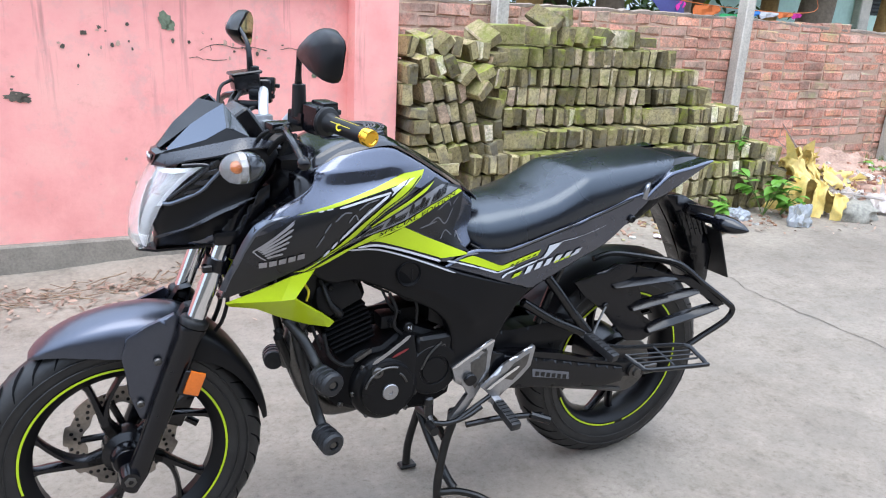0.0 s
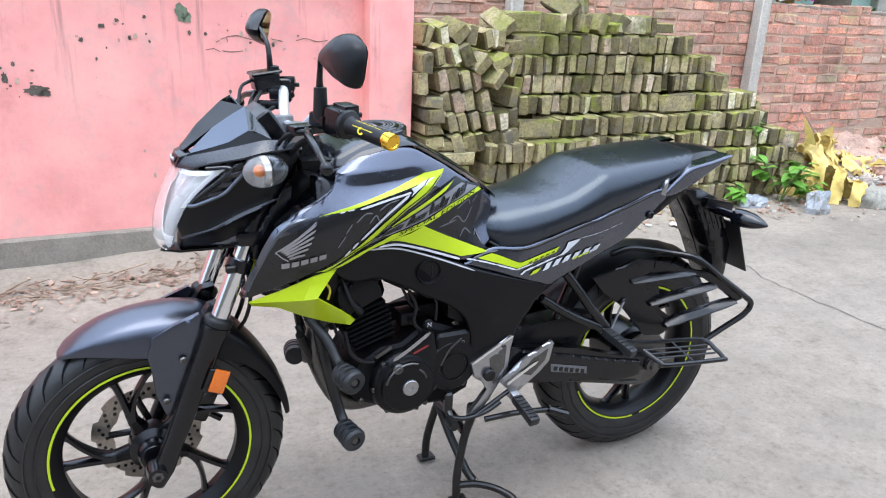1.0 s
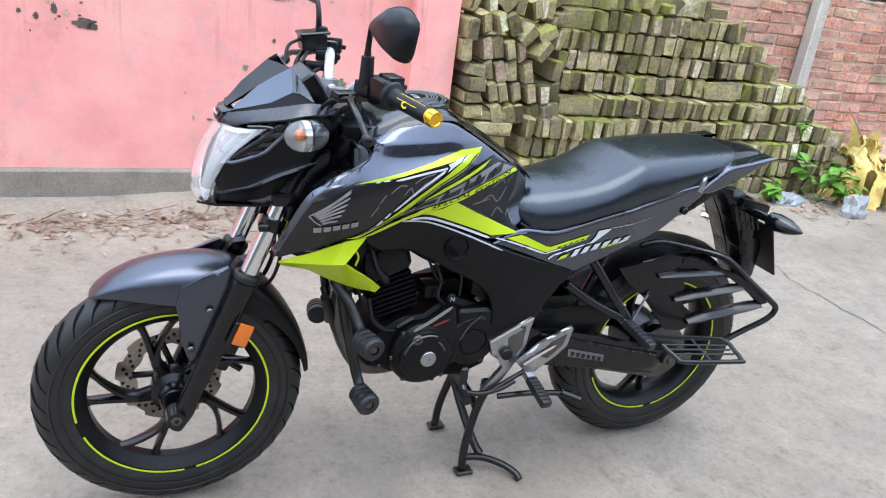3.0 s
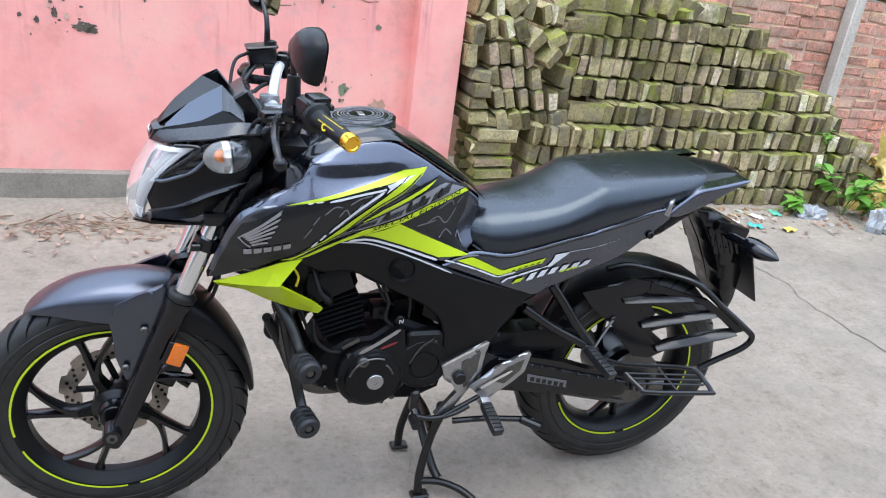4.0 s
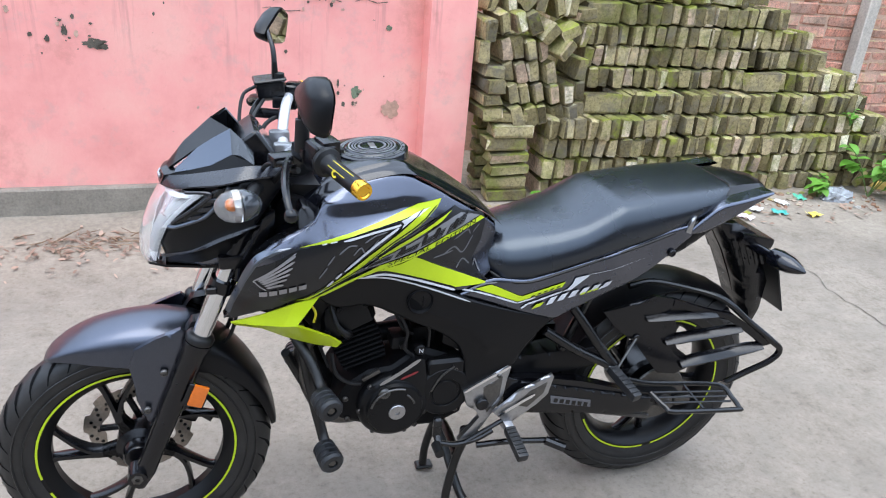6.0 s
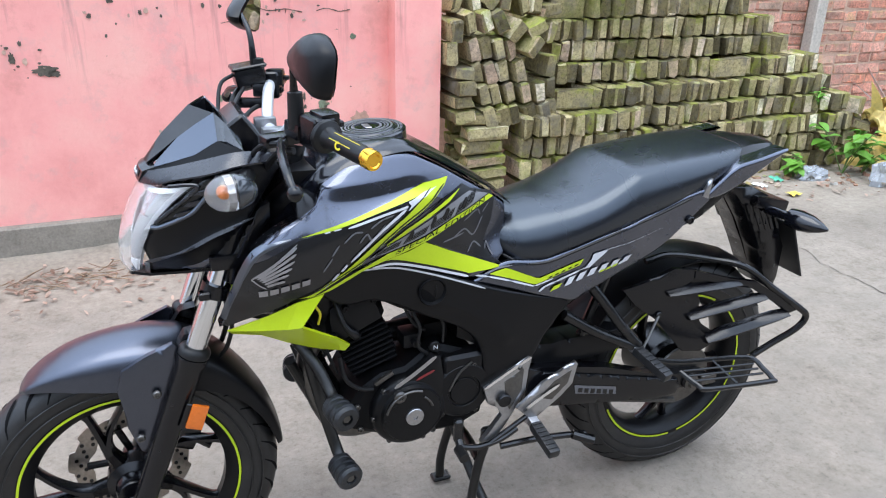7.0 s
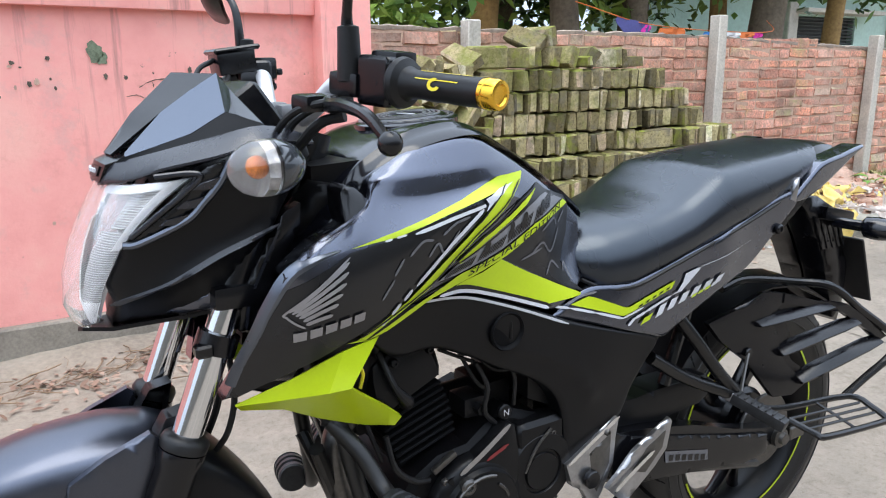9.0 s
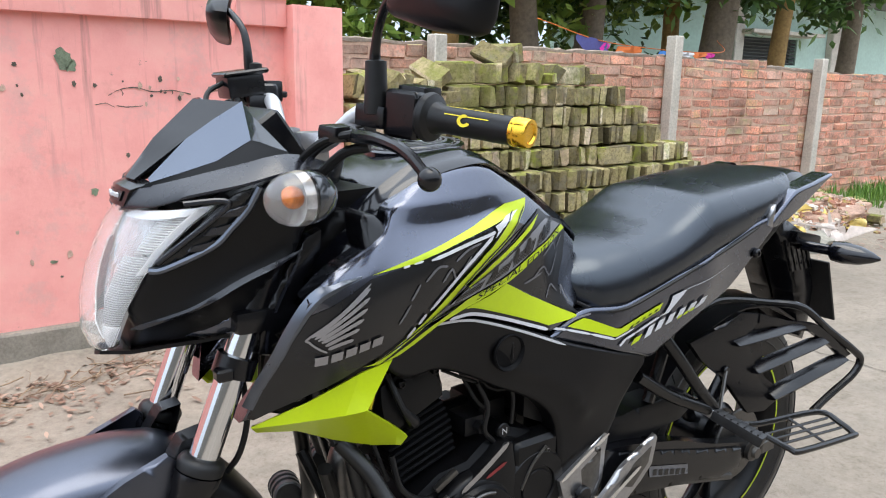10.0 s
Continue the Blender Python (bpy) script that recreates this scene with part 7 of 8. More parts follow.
def slat(p, q, h0, h1):
    """A moulded slat: its upper face slopes outwards."""
    bm = bmesh.new()
    rows = []
    for k in range(7):
        f = k / 6
        x, z, h = p[0] + (q[0] - p[0]) * f, p[1] + (q[1] - p[1]) * f, (h0 + (h1 - h0) * f) * (0.55 if k in (0, 6) else 1)
        y = gw(x, z)
        rows.append([(x, -(y - 0.010), z + h), (x, -(y + 0.004), z + h * 0.75), (x, -(y + 0.017), z - h * 0.20), (x, -(y + 0.015), z - h * 0.55), (x, -(y - 0.004), z - h), (x, -(y - 0.012), z - h * 0.8)])
    add_loft(bm, rows, cap=True, wrap=True)
    part("slat", bm, M_SATIN, guard_root, "", 30)


slat((1.222, .594), (1.405, .610), 0.011, 0.008)
slat((1.284, .526), (1.480, .567), 0.014, 0.011)
slat((1.340, .458), (1.550, .516), 0.016, 0.013)
panel("guard_infill", [(1.262, .602), (1.285, .624), (1.300, .640), (1.384, .616), (1.452, .603), (1.480, .584), (1.410, .600), (1.330, .596)], gw, M_SATIN, guard_root, both=False, lift=-0.006, edge=0.002, depth=0.004, cell=0.03)
panel("guard_infill", [(1.245, .515), (1.262, .600), (1.300, .600), (1.318, .560), (1.312, .530), (1.330, .500), (1.372, .470), (1.372, .446), (1.320, .470)], gw, M_SATIN, guard_root, both=False, lift=-0.004, edge=0.002, depth=0.006, cell=0.03)
disc_part("guard_hole", (1.210, -.1315, .536), 0.010, 0.006, M_BLKS, guard_root)
bm = bmesh.new()
add_tube(bm, [(1.205, -.060, .650), (1.270, -.068, .662), (1.368, -.110, .652), (1.427, -.157, .643), (1.500, -.180, .588), (1.575, -.206, .532), (1.602, -.211, .505), (1.585, -.207, .472), (1.530, -.190, .430), (1.482, -.180, .398)], 0.0085, 10, 5)
part("guard_rail", bm, M_FRAME, guard_root, "bent black guard rail")
for pts in ([(1.015, -.122, .640), (1.052, -.136, .591), (1.093, -.148, .535), (1.135, -.160, .485)], [(.950, -.118, .578), (1.033, -.130, .525), (1.125, -.158, .484)]):
    bm = bmesh.new()
    add_tube(bm, pts, 0.0125, 12, 4)
    part("footrest_stay", bm, M_FRAME, BIKE, "black footrest stay")
bm = bmesh.new()
add_tube(bm, [(1.140, -.170, .470), (1.175, -.150, .505), (1.208, -.132, .536)], 0.0035, 6)
part("guard_wire", bm, M_STEEL, guard_root)
# ladies' foot board of welded rods
bm = bmesh.new()
FB = [(1.165, -.190, .455), (1.239, -.200, .440), (1.414, -.224, .430), (1.438, -.262, .414), (1.446, -.288, .398), (1.430, -.292, .398), (1.260, -.280, .408), (1.238, -.268, .414), (1.215, -.225, .432)]
add_tube(bm, FB, 0.0065, 8, 4)
add_tube(bm, [(1.414, -.224, .430), (1.445, -.200, .412), (1.482, -.180, .398)], 0.0065, 8)
foot_board = part("foot_board", bm, M_FRAME, BIKE, "black welded rod foot board")
for f in (0.28, 0.52, 0.76):
    bm = bmesh.new()
    add_tube(bm, [(1.222 + .012 * f, -.205 - .065 * f, .437 - .022 * f), (1.418 + .016 * f, -.226 - .058 * f, .428 - .026 * f)], 0.003, 6)
    part("rod", bm, M_FRAME, foot_board)
bm = bmesh.new()
add_tube(bm, [(1.32, -.212, .436), (1.345, -.286, .402)], 0.003, 6)
part("rod", bm, M_FRAME, foot_board)

# ---------------- handlebar ----------------
bm = bmesh.new()
BAR = [(.338, 0, 1.020), (.343, .045, 1.020), (.347, .085, 1.034), (.358, .130, 1.064), (.368, .170, 1.074), (.385, .250, 1.068), (.428, .375, 1.056)]
add_tube(bm, [(x, -y, z) for x, y, z in BAR[::-1]] + BAR[1:], 0.0115, 14, 5)
bar = part("handlebar", bm, M_SILVER, BIKE, "silver handlebar with black grips")
bm = bmesh.new()
add_box(bm, (.335, -.045, 1.018), (0.042, 0.026, 0.044), 0.006, seg=2)
part("bar_clamp", bm, M_ALU, bar)
bm = bmesh.new()
add_box(bm, (.335, .045, 1.018), (0.042, 0.026, 0.044), 0.006, seg=2)
part("bar_clamp", bm, M_ALU, bar)


def along(y):
    """The bar's centre at that distance to the side."""
    a = abs(y)
    for p, q in zip(BAR, BAR[1:]):
        if a <= q[1]:
            f = (a - p[1]) / (q[1] - p[1])
            return Vector((p[0] + (q[0] - p[0]) * f, y, p[2] + (q[2] - p[2]) * f))
    return Vector((BAR[-1][0], y, BAR[-1][2]))


for s in (-1, 1):
    d = Vector((.043, s * .125, -.012)).normalized()
    g0 = along(s * .252)
    L = 0.113
    bm = bmesh.new()
    prof = [(0.0125, -0.004), (0.031, -0.004), (0.033, 0.0), (0.031, 0.006), (0.022, 0.010), (0.0185, 0.018), (0.0175, 0.03), (0.0182, 0.05), (0.0178, 0.07), (0.0182, 0.09), (0.0178, L - 0.004), (0.0185, L)]
    add_lathe(bm, [(r * 0.87, h) for r, h in prof], g0, d, 28)
    grip = part("grip", bm, M_RUB2, bar, "black rubber grip with yellow marks")
    bm = bmesh.new()
    add_lathe(bm, [(0.010, L), (0.0158, L), (0.0162, L + 0.001), (0.0162, L + 0.005), (0.0154, L + 0.0058), (0.0154, L + 0.0068), (0.0162, L + 0.0076), (0.0162, L + 0.017), (0.0150, L + 0.020), (0.0110, L + 0.0205), (0.0095, L + 0.0185), (0.004, L + 0.0180), (0, L + 0.018)], g0, d, 40)
    part("bar_end", bm, M_GOLD, grip, "faceted gold bar end weight")
    # yellow line and mark on the grip, front and top
    side = Vector((0.34, 0, 0.0)) - d * d.x * 0.34
    up = (Vector((0, 0, 1)) - d * d.z).normalized()
    fr = d.cross(up).normalized()
    if fr.y * 1 > 0:
        fr = -fr
    for ang, f0, f1 in ((0.55, 0.030, 0.088), (1.35, 0.030, 0.100)):
        n = (fr * math.cos(ang) + up * math.sin(ang))
        t = d.cross(n)
        bm = bmesh.new()
        add_loft(bm, [[g0 + d * (f0 + (f1 - f0) * k / 6) + n * 0.0164 + t * w for w in (-0.0006, 0.0006)] for k in range(7)])
        part("grip_line", bm, M_YEL, grip)
    n = (fr * math.cos(0.25) + up * math.sin(0.25))
    t = d.cross(n)
    bm = bmesh.new()
    add_loft(bm, [[g0 + d * (0.058 + 0.009 * math.cos(a)) + n * 0.0167 + t * (0.007 * math.sin(a)), g0 + d * (0.058 + 0.0045 * math.cos(a)) + n * 0.0167 + t * (0.0035 * math.sin(a))] for a in (0.4 + 4.6 * k / 14 for k in range(15))])
    part("grip_mark", bm, M_YEL, grip)
    # switch block
    bm = bmesh.new()
    q = d.to_track_quat("X", "Z").to_matrix()
    add_box(bm, along(s * .222), (0.050, 0.044, 0.056), 0.010, q, 3)
    add_box(bm, along(s * .222) + Vector((0.012, 0, 0.016)), (0.040, 0.036, 0.034), 0.006, q, 2)
    add_box(bm, along(s * .215) + Vector((0.020, 0, -0.012)), (0.020, 0.016, 0.012), 0.003, q)
    sw = part("switch_block", bm, M_SATIN, bar, "black switch block")
    bm = bmesh.new()
    add_box(bm, along(s * .226) + Vector((0.036, 0, 0.012)), (0.014, 0.010, 0.010), 0.002, q)
    part("switch_button", bm, M_RUB2, sw)
    # lever with ball end
    bm = bmesh.new()
    p = along(s * .185)
    add_box(bm, p + Vector((-0.016, 0, -0.006)), (0.046, 0.032, 0.028), 0.007, q, 2)
    add_box(bm, (.330, s * .158, 1.046), (0.030, 0.075, 0.020), 0.007, q, 2)
    if s < 0:
        add_tube(bm, [(.330, -.165, 1.045), (.321, -.205, 1.044), (.312, -.255, 1.046), (.306, -.308, 1.042), (.305, -.335, 1.035), (.306, -.352, 1.025), (.309, -.364, 1.014)], [0.010, 0.009, 0.0078, 0.007, 0.0065, 0.006, 0.006], 10, 5)
        bmesh.ops.create_uvsphere(bm, u_segments=16, v_segments=10, radius=0.0125, matrix=Matrix.Translation((.309, -.366, 1.014)))
        part("clutch_lever", bm, M_SATIN, bar, "black clutch lever with ball end")
    else:
        add_tube(bm, [p + Vector((-0.030, .012, 0.004)), (.318, .240, 1.062), (.302, .290, 1.052), (.298, .335, 1.034), (.302, .362, 1.022)], [0.010, 0.0085, 0.007, 0.0065, 0.0065], 10, 5)
        bmesh.ops.create_uvsphere(bm, u_segments=16, v_segments=10, radius=0.0125, matrix=Matrix.Translation((.302, .366, 1.021)))
        part("brake_lever", bm, M_SATIN, bar, "black brake lever with ball end")
# brake reservoir
bm = bmesh.new()
add_box(bm, (.330, .195, 1.096), (0.060, 0.055, 0.034), 0.006, Matrix.Rotation(radians(-8), 3, "Y"), 2)
add_box(bm, (.330, .195, 1.116), (0.072, 0.064, 0.008), 0.003, Matrix.Rotation(radians(-8), 3, "Y"), 1)
part("brake_reservoir", bm, M_SATIN, bar, "black square brake reservoir")
bm = bmesh.new()
add_tube(bm, [(.345, -.185, 1.030), (.322, -.158, 1.020), (.303, -.105, .975)], 0.0065, 10, 4)
part("cable_boot", bm, M_RUB2, bar)
for pts, r in (([(.300, .19, 1.10), (.270, .18, 1.08), (.258, .14, 1.02), (.262, .09, .96), (.29, .05, .88)], .004), ([(.315, .17, 1.075), (.285, .12, 1.04), (.28, .07, .98), (.30, .04, .90)], .0045), ([(.36, .15, 1.05), (.315, .13, 1.03), (.29, .10, .99)], .005), ([(.330, -.20, 1.05), (.292, -.16, 1.035), (.285, -.10, .99), (.30, -.06, .90)], .0045),
               ([(.33, .07, 1.0), (.30, .06, .985), (.28, .05, .96)], .006), ([(.345, -.15, 1.05), (.31, -.11, 1.02), (.30, -.07, .97)], .005), ([(.31, .2, 1.07), (.29, .17, 1.05), (.275, .15, 1.0)], .0055)):
    bm = bmesh.new()
    add_tube(bm, pts, r, 8, 6)
    part("control_cable", bm, M_RUB2, bar)
bm = bmesh.new()
add_box(bm, (.315, .045, 1.002), (0.03, 0.022, 0.016), 0.004, seg=2)
part("wire_connector", bm, M_TEAL, bar, "teal wire connector")
# instrument
bm = bmesh.new()
add_box(bm, (.282, 0, 1.030), (0.045, 0.135, 0.075), 0.012, Matrix.Rotation(radians(-35), 3, "Y"), 3)
meter = part("instrument", bm, M_SATIN, BIKE, "black instrument pod behind the visor")
bm = bmesh.new()
add_box(bm, (.300, 0, 1.043), (0.004, 0.115, 0.058), 0.002, Matrix.Rotation(radians(-35), 3, "Y"))
part("instrument_glass", bm, M_SMOKE, meter)

# ---------------- mirrors ----------------
MIR = [(-.205, 1.190), (-.225, 1.206), (-.300, 1.236), (-.340, 1.244), (-.362, 1.243), (-.408, 1.228), (-.419, 1.216), (-.415, 1.165), (-.405, 1.150), (-.388, 1.147), (-.300, 1.156), (-.225, 1.172), (-.209, 1.180)]
for s in (-1, 1):
    c = Vector((.356 if s < 0 else .350, s * .312, 1.198 if s < 0 else 1.213))
    tilt = Matrix.Rotation(radians(6), 3, "Y") @ Matrix.Rotation(radians(2 if s < 0 else -23), 3, "Z")

    def mp(f, dx):
        return [c + tilt @ Vector((dx, ((y if s < 0 else -y) - c.y) * f * 0.80, (z - 1.198) * f * 0.89)) for y, z in MIR]
    bm = bmesh.new()
    add_loft(bm, [mp(1.0, .010), mp(1.03, .004), mp(1.0, -.006), mp(.94, -.014), mp(.70, -.024), mp(.2, -.028)], cap=True, wrap=True)
    mirror = part("mirror", bm, M_MATT, BIKE, "black rear-view mirror", 50)
    bm = bmesh.new()
    bm.faces.new([bm.verts.new(p) for p in mp(.93, .0145)])
    part("mirror_glass", bm, M_MIRROR, mirror, "silvered mirror glass")
    bm = bmesh.new()
    lift = 0.0 if s < 0 else 0.015
    add_tube(bm, [(.352 - lift * .5, s * .190, 1.075), (.350 - lift * .5, s * .190, 1.125), (.349 - lift * .5, s * .193, 1.145 + lift), (.347 - lift * .5, s * .205, 1.170 + lift), (.340 - lift * .4, s * .235, 1.192 + lift), (.338 - lift * .4, s * .262, 1.200 + lift)], [0.0075, 0.0075, 0.006, 0.0055, 0.0055, 0.0065], 12, 5)
    part("mirror_stem", bm, M_SATIN, mirror)
    bm = bmesh.new()
    add_lathe(bm, [(0.0065, 0.05), (0.0125, 0.048), (0.0135, 0.02), (0.0145, 0.0), (0.0145, -0.012), (0.008, -0.014)], (.351, s * .190, 1.082), "z", 18)
    part("stem_boot", bm, M_RUB2, mirror)

# ---------------- indicators ----------------
for s in (-1, 1):
    c = Vector((.236, s * .236, .984))
    bm = bmesh.new()
    add_lathe(bm, [(0.0300, 0.0), (0.0300, 0.004), (0.0270, 0.015), (0.0215, 0.026), (0.013, 0.034), (0.004, 0.038), (0, 0.0385)], c, (1, s * -0.15, 0.02), 28)
    ind = part("front_indicator", bm, M_SMOKE, BIKE, "clear front indicator on a black stalk")
    bm = bmesh.new()
    add_lathe(bm, [(0.0300, 0.0), (0.0302, 0.010), (0.0285, 0.022), (0.0240, 0.033), (0.0160, 0.042), (0.008, 0.0465), (0, 0.048)], c, (-1, s * 0.15, -0.02), 28)
    solid(bm, 0.0015)
    g = part("indicator_lens", bm, M_GLASS, ind, "clear domed lens")
    g.visible_shadow = False
    bm = bmesh.new()
    add_lathe(bm, [(0.0290, 0.004), (0.0275, 0.016), (0.0215, 0.012), (0.012, 0.006), (0.006, 0.003), (0, 0.003)], c, (-1, s * 0.15, -0.02), 12)
    part("indicator_bowl", bm, M_BOWL, ind, "pale faceted reflector", 10)
    bm = bmesh.new()
    bmesh.ops.create_uvsphere(bm, u_segments=14, v_segments=10, radius=0.0058, matrix=Matrix.Translation(c + Vector((-.015, 0, 0))) @ Matrix.Diagonal((1.3, 1, .9, 1)))
    part("indicator_bulb", bm, M_BULB, ind, "amber bulb")
    bm = bmesh.new()
    add_tube(bm, [(.275, s * .115, .978), (.262, s * .165, .980), (.252, s * .220, .983)], [0.016, 0.013, 0.013], 14, 4)
    part("indicator_stalk", bm, M_RUB2, ind)
    bm = bmesh.new()
    rows = []
    p0, p1 = Vector((1.545, s * .075, .752)), Vector((1.588, s * .230, .744))
    dv = (p1 - p0)
    u = Vector((0, 0, 1))
    w = dv.normalized().cross(u)
    for f, a, b in ((0, .012, .012), (.35, .012, .012), (.40, .026, .022), (.55, .030, .025), (.75, .026, .021), (.9, .015, .012), (1.0, .003, .003)):
        rows.append([p0 + dv * f + w * a * math.cos(t) + u * b * math.sin(t) for t in (2 * math.pi * k / 16 for k in range(16))])
    add_loft(bm, rows, cap=True, wrap=True)
    part("rear_indicator", bm, M_GLOSS, BIKE, "gloss black rear indicator", 40)


# ---------------- things along the walls ----------------
M_SACK = plain("yellow_woven_sack", (0.70, 0.51, 0.150), 0.55, vary=0.32, grain=34, relief=0.45, dust=0.35)
M_BAG = plain("white_plastic_bag", (0.62, 0.66, 0.70), 0.22, vary=0.2, grain=40)
M_BAG.node_tree.nodes["Principled BSDF"].inputs["Transmission Weight"].default_value = 0.65
M_RUBBLE = plain("brick_rubble", (0.42, 0.26, 0.19), 0.95, vary=0.6, grain=60, relief=0.6, dust=0.4)
M_STONE = plain("grey_stone", (0.30, 0.28, 0.23), 0.9, vary=0.5, grain=40, relief=0.6, dust=0.3)
M_LEAF = leaf_mat("fresh_leaf", (0.07, 0.20, 0.015), (0.16, 0.36, 0.03))
M_GRASS = leaf_mat("grass_blade", (0.06, 0.15, 0.02), (0.17, 0.32, 0.05))
M_STEM = plain("green_stem", (0.10, 0.17, 0.04), 0.6)
M_DRY = leaf_mat("dry_leaf", (0.15, 0.085, 0.055), (0.40, 0.27, 0.20))
M_TWIG = leaf_mat("dry_twig", (0.13, 0.08, 0.05), (0.30, 0.20, 0.12))
M_CANOPY = leaf_mat("tree_leaf", (0.026, 0.072, 0.016), (0.130, 0.247, 0.046))
M_CANOPY2 = leaf_mat("bright_tree_leaf", (0.10, 0.20, 0.03), (0.30, 0.42, 0.07))
M_BARK = plain("grey_brown_bark", (0.20, 0.155, 0.11), 0.95, vary=0.5, grain=25, relief=0.9)
M_BARK2 = plain("ochre_bark", (0.33, 0.20, 0.075), 0.95, vary=0.5, grain=25, relief=0.9)
M_HOUSE = plain("pale_green_wall_paint", (0.425, 0.575, 0.500), 0.85, vary=0.15, grain=12, relief=0.2)
M_ROOF = plain("weathered_sheet_roof", (0.20, 0.20, 0.19), 0.6, 0.3, vary=0.3, grain=15)
M_DARKW = plain("dark_window_grille", (0.05, 0.055, 0.055), 0.5, vary=0.3)
M_BEIGE = plain("beige_unseen_wall", (0.16, 0.15, 0.13), 0.9, vary=0.2, grain=10, relief=0.3)


def lump(name, c, s, mat, seed, rough=0.25, sub=3, folds=0.0, angle=60):
    """An uneven rounded body."""
    bm = bmesh.new()
    bmesh.ops.create_icosphere(bm, subdivisions=sub, radius=1.0)
    for v in bm.verts:
        d = v.co.normalized()
        k = 1 + rough * noise.noise(d * 1.7 + Vector((seed, 0, 0))) + rough * 0.5 * noise.noise(d * 4 + Vector((0, seed, 0)))
        if folds:
            k += folds * abs(noise.noise((d.x * 7 + seed, d.y * 7, d.z * 2.2))) - folds * 0.6 * abs(noise.noise((d.x * 3 + d.z * 9, d.y * 12 + seed, d.z * 5)))
        v.co = Vector((d.x * s[0] * k, d.y * s[1] * k, max(-0.35, d.z) * s[2] * k))
    ob = part(name, bm, mat, None, "", angle)
    ob.location = (c[0], c[1], c[2] + 0.35 * s[2] * 0.9)
    return ob


def draped_sack(at, turn, size, seed, label):
    """An empty woven sack thrown over rubble: a sheet in deep folds with a ragged hem."""
    r = random.Random(seed)
    L, W, H = size
    folds = [(r.uniform(8, 22), r.uniform(-7, 7), r.uniform(0, 6.28), r.uniform(0.5, 1.0)) for _ in range(4)]
    fine = [(r.uniform(22, 46), r.uniform(-24, 24), r.uniform(0, 6.28)) for _ in range(4)]
    n, m = 72, 56
    rows = []
    for i in range(n + 1):
        u = i / n
        row = []
        for j in range(m + 1):
            v = j / m
            rag = 1 + 0.10 * noise.noise((u * 9, v * 9, seed))
            hump = math.sin(math.pi * min(1, max(0, v))) ** 0.85 * (0.35 + 0.65 * math.sin(math.pi * (0.12 + 0.80 * u)) ** 0.8)
            z = H * hump * (1 + 0.35 * noise.noise((u * 2.5, v * 2.0, seed * 1.7)))
            crease = sum(q * abs(math.sin((u * fx + v * fy) + ph + 1.6 * noise.noise((u * 3, v * 3, seed)))) for fx, fy, ph, q in folds) / 4
            z += 0.085 * (crease - 0.45) * (0.4 + hump)
            z += 0.010 * sum(1 - abs(math.sin(u * fx + v * fy + ph + 2.5 * noise.noise((u * 4, v * 4, seed + 5)))) for fx, fy, ph in fine) * max(0.0, 0.6 + noise.noise((u * 5, v * 5, seed + 8)))
            x = L * (u - 0.5) * rag + 0.05 * noise.noise((u * 5, v * 4, seed + 3))
            y = W * (v - 0.5) * rag * (0.75 + 0.25 * math.sin(math.pi * u)) + 0.05 * noise.noise((u * 4, v * 6, seed + 9)) - 0.05 * (crease - .5)
            row.append((x, y, max(0.004, z)))
        rows.append(row)
    bm = bmesh.new()
    add_loft(bm, rows)
    # tears
    holes = [(r.uniform(-.35, .35) * L, r.uniform(-.3, .3) * W, r.uniform(.03, .06)) for _ in range(3)]
    gone = [f for f in bm.faces if any(abs(f.calc_center_median().x - a) < b * 0.6 and abs(f.calc_center_median().y - c) < b * 1.5 for a, c, b in holes)]
    bmesh.ops.delete(bm, geom=gone, context="FACES")
    solid(bm, 0.003)
    ob = part("sack", bm, M_SACK, None, "", 50)
    ob.matrix_world = pose(*at, *turn)
    return tagged(ob, label, "sack", "yellow sacks")


rnd = random.Random(3)
draped_sack((4.66, 1.93, 0.0), (0, 0, -62), (0.52, 0.26, 0.22), 1.2, "torn yellow woven sack slumped on the rubble")
draped_sack((4.74, 2.10, 0.20), (0, 4, 10), (0.36, 0.26, 0.20), 4.7, "crumpled yellow woven sack on top of fallen bricks")
draped_sack((5.10, 2.08, 0.13), (0, 14, -14), (0.66, 0.20, 0.11), 7.9, "long torn yellow woven sack trailing over rubble")
draped_sack((5.62, 1.98, 0.05), (0, 6, -20), (0.60, 0.24, 0.10), 11.4, "flattened dirty yellow woven sack on the ground")
draped_sack((5.15, 1.86, 0.02), (0, 0, -30), (0.44, 0.26, 0.12), 15.1, "dusty pale woven sack spilling brick rubble").data.materials[0] = plain("dusty_white_sack", (0.60, 0.52, 0.47), 0.7, vary=0.25, grain=30, relief=0.3, dust=0.4)
o = lump("plastic_bag", (4.32, 1.68, 0.0), (0.075, 0.06, 0.12), M_BAG, 2.2, 0.6, 3, 0.3, 15)
tagged(o, "crumpled translucent white plastic bag on the ground", "plastic bag")
o = lump("plastic_bag", (4.0, 1.93, 0.0), (0.10, 0.06, 0.06), M_BAG, 5.2, 0.5, 3, 0.3, 15)
tagged(o, "crumpled white plastic bag beside the brick stack", "plastic bag")
o = lump("stone", (4.92, 1.70, 0.0), (0.20, 0.12, 0.09), M_STONE, 6.1, 0.35, 3)
tagged(o, "flat grey mossy stone on the ground", "stone")
o = lump("rubble", (5.55, 2.35, -0.02), (0.95, 0.45, 0.22), M_RUBBLE, 8.3, 0.4, 5, 0.3)
tagged(o, "heap of broken brick and sand by the wall", "rubble")
debris = random.Random(21)
bm = bmesh.new()
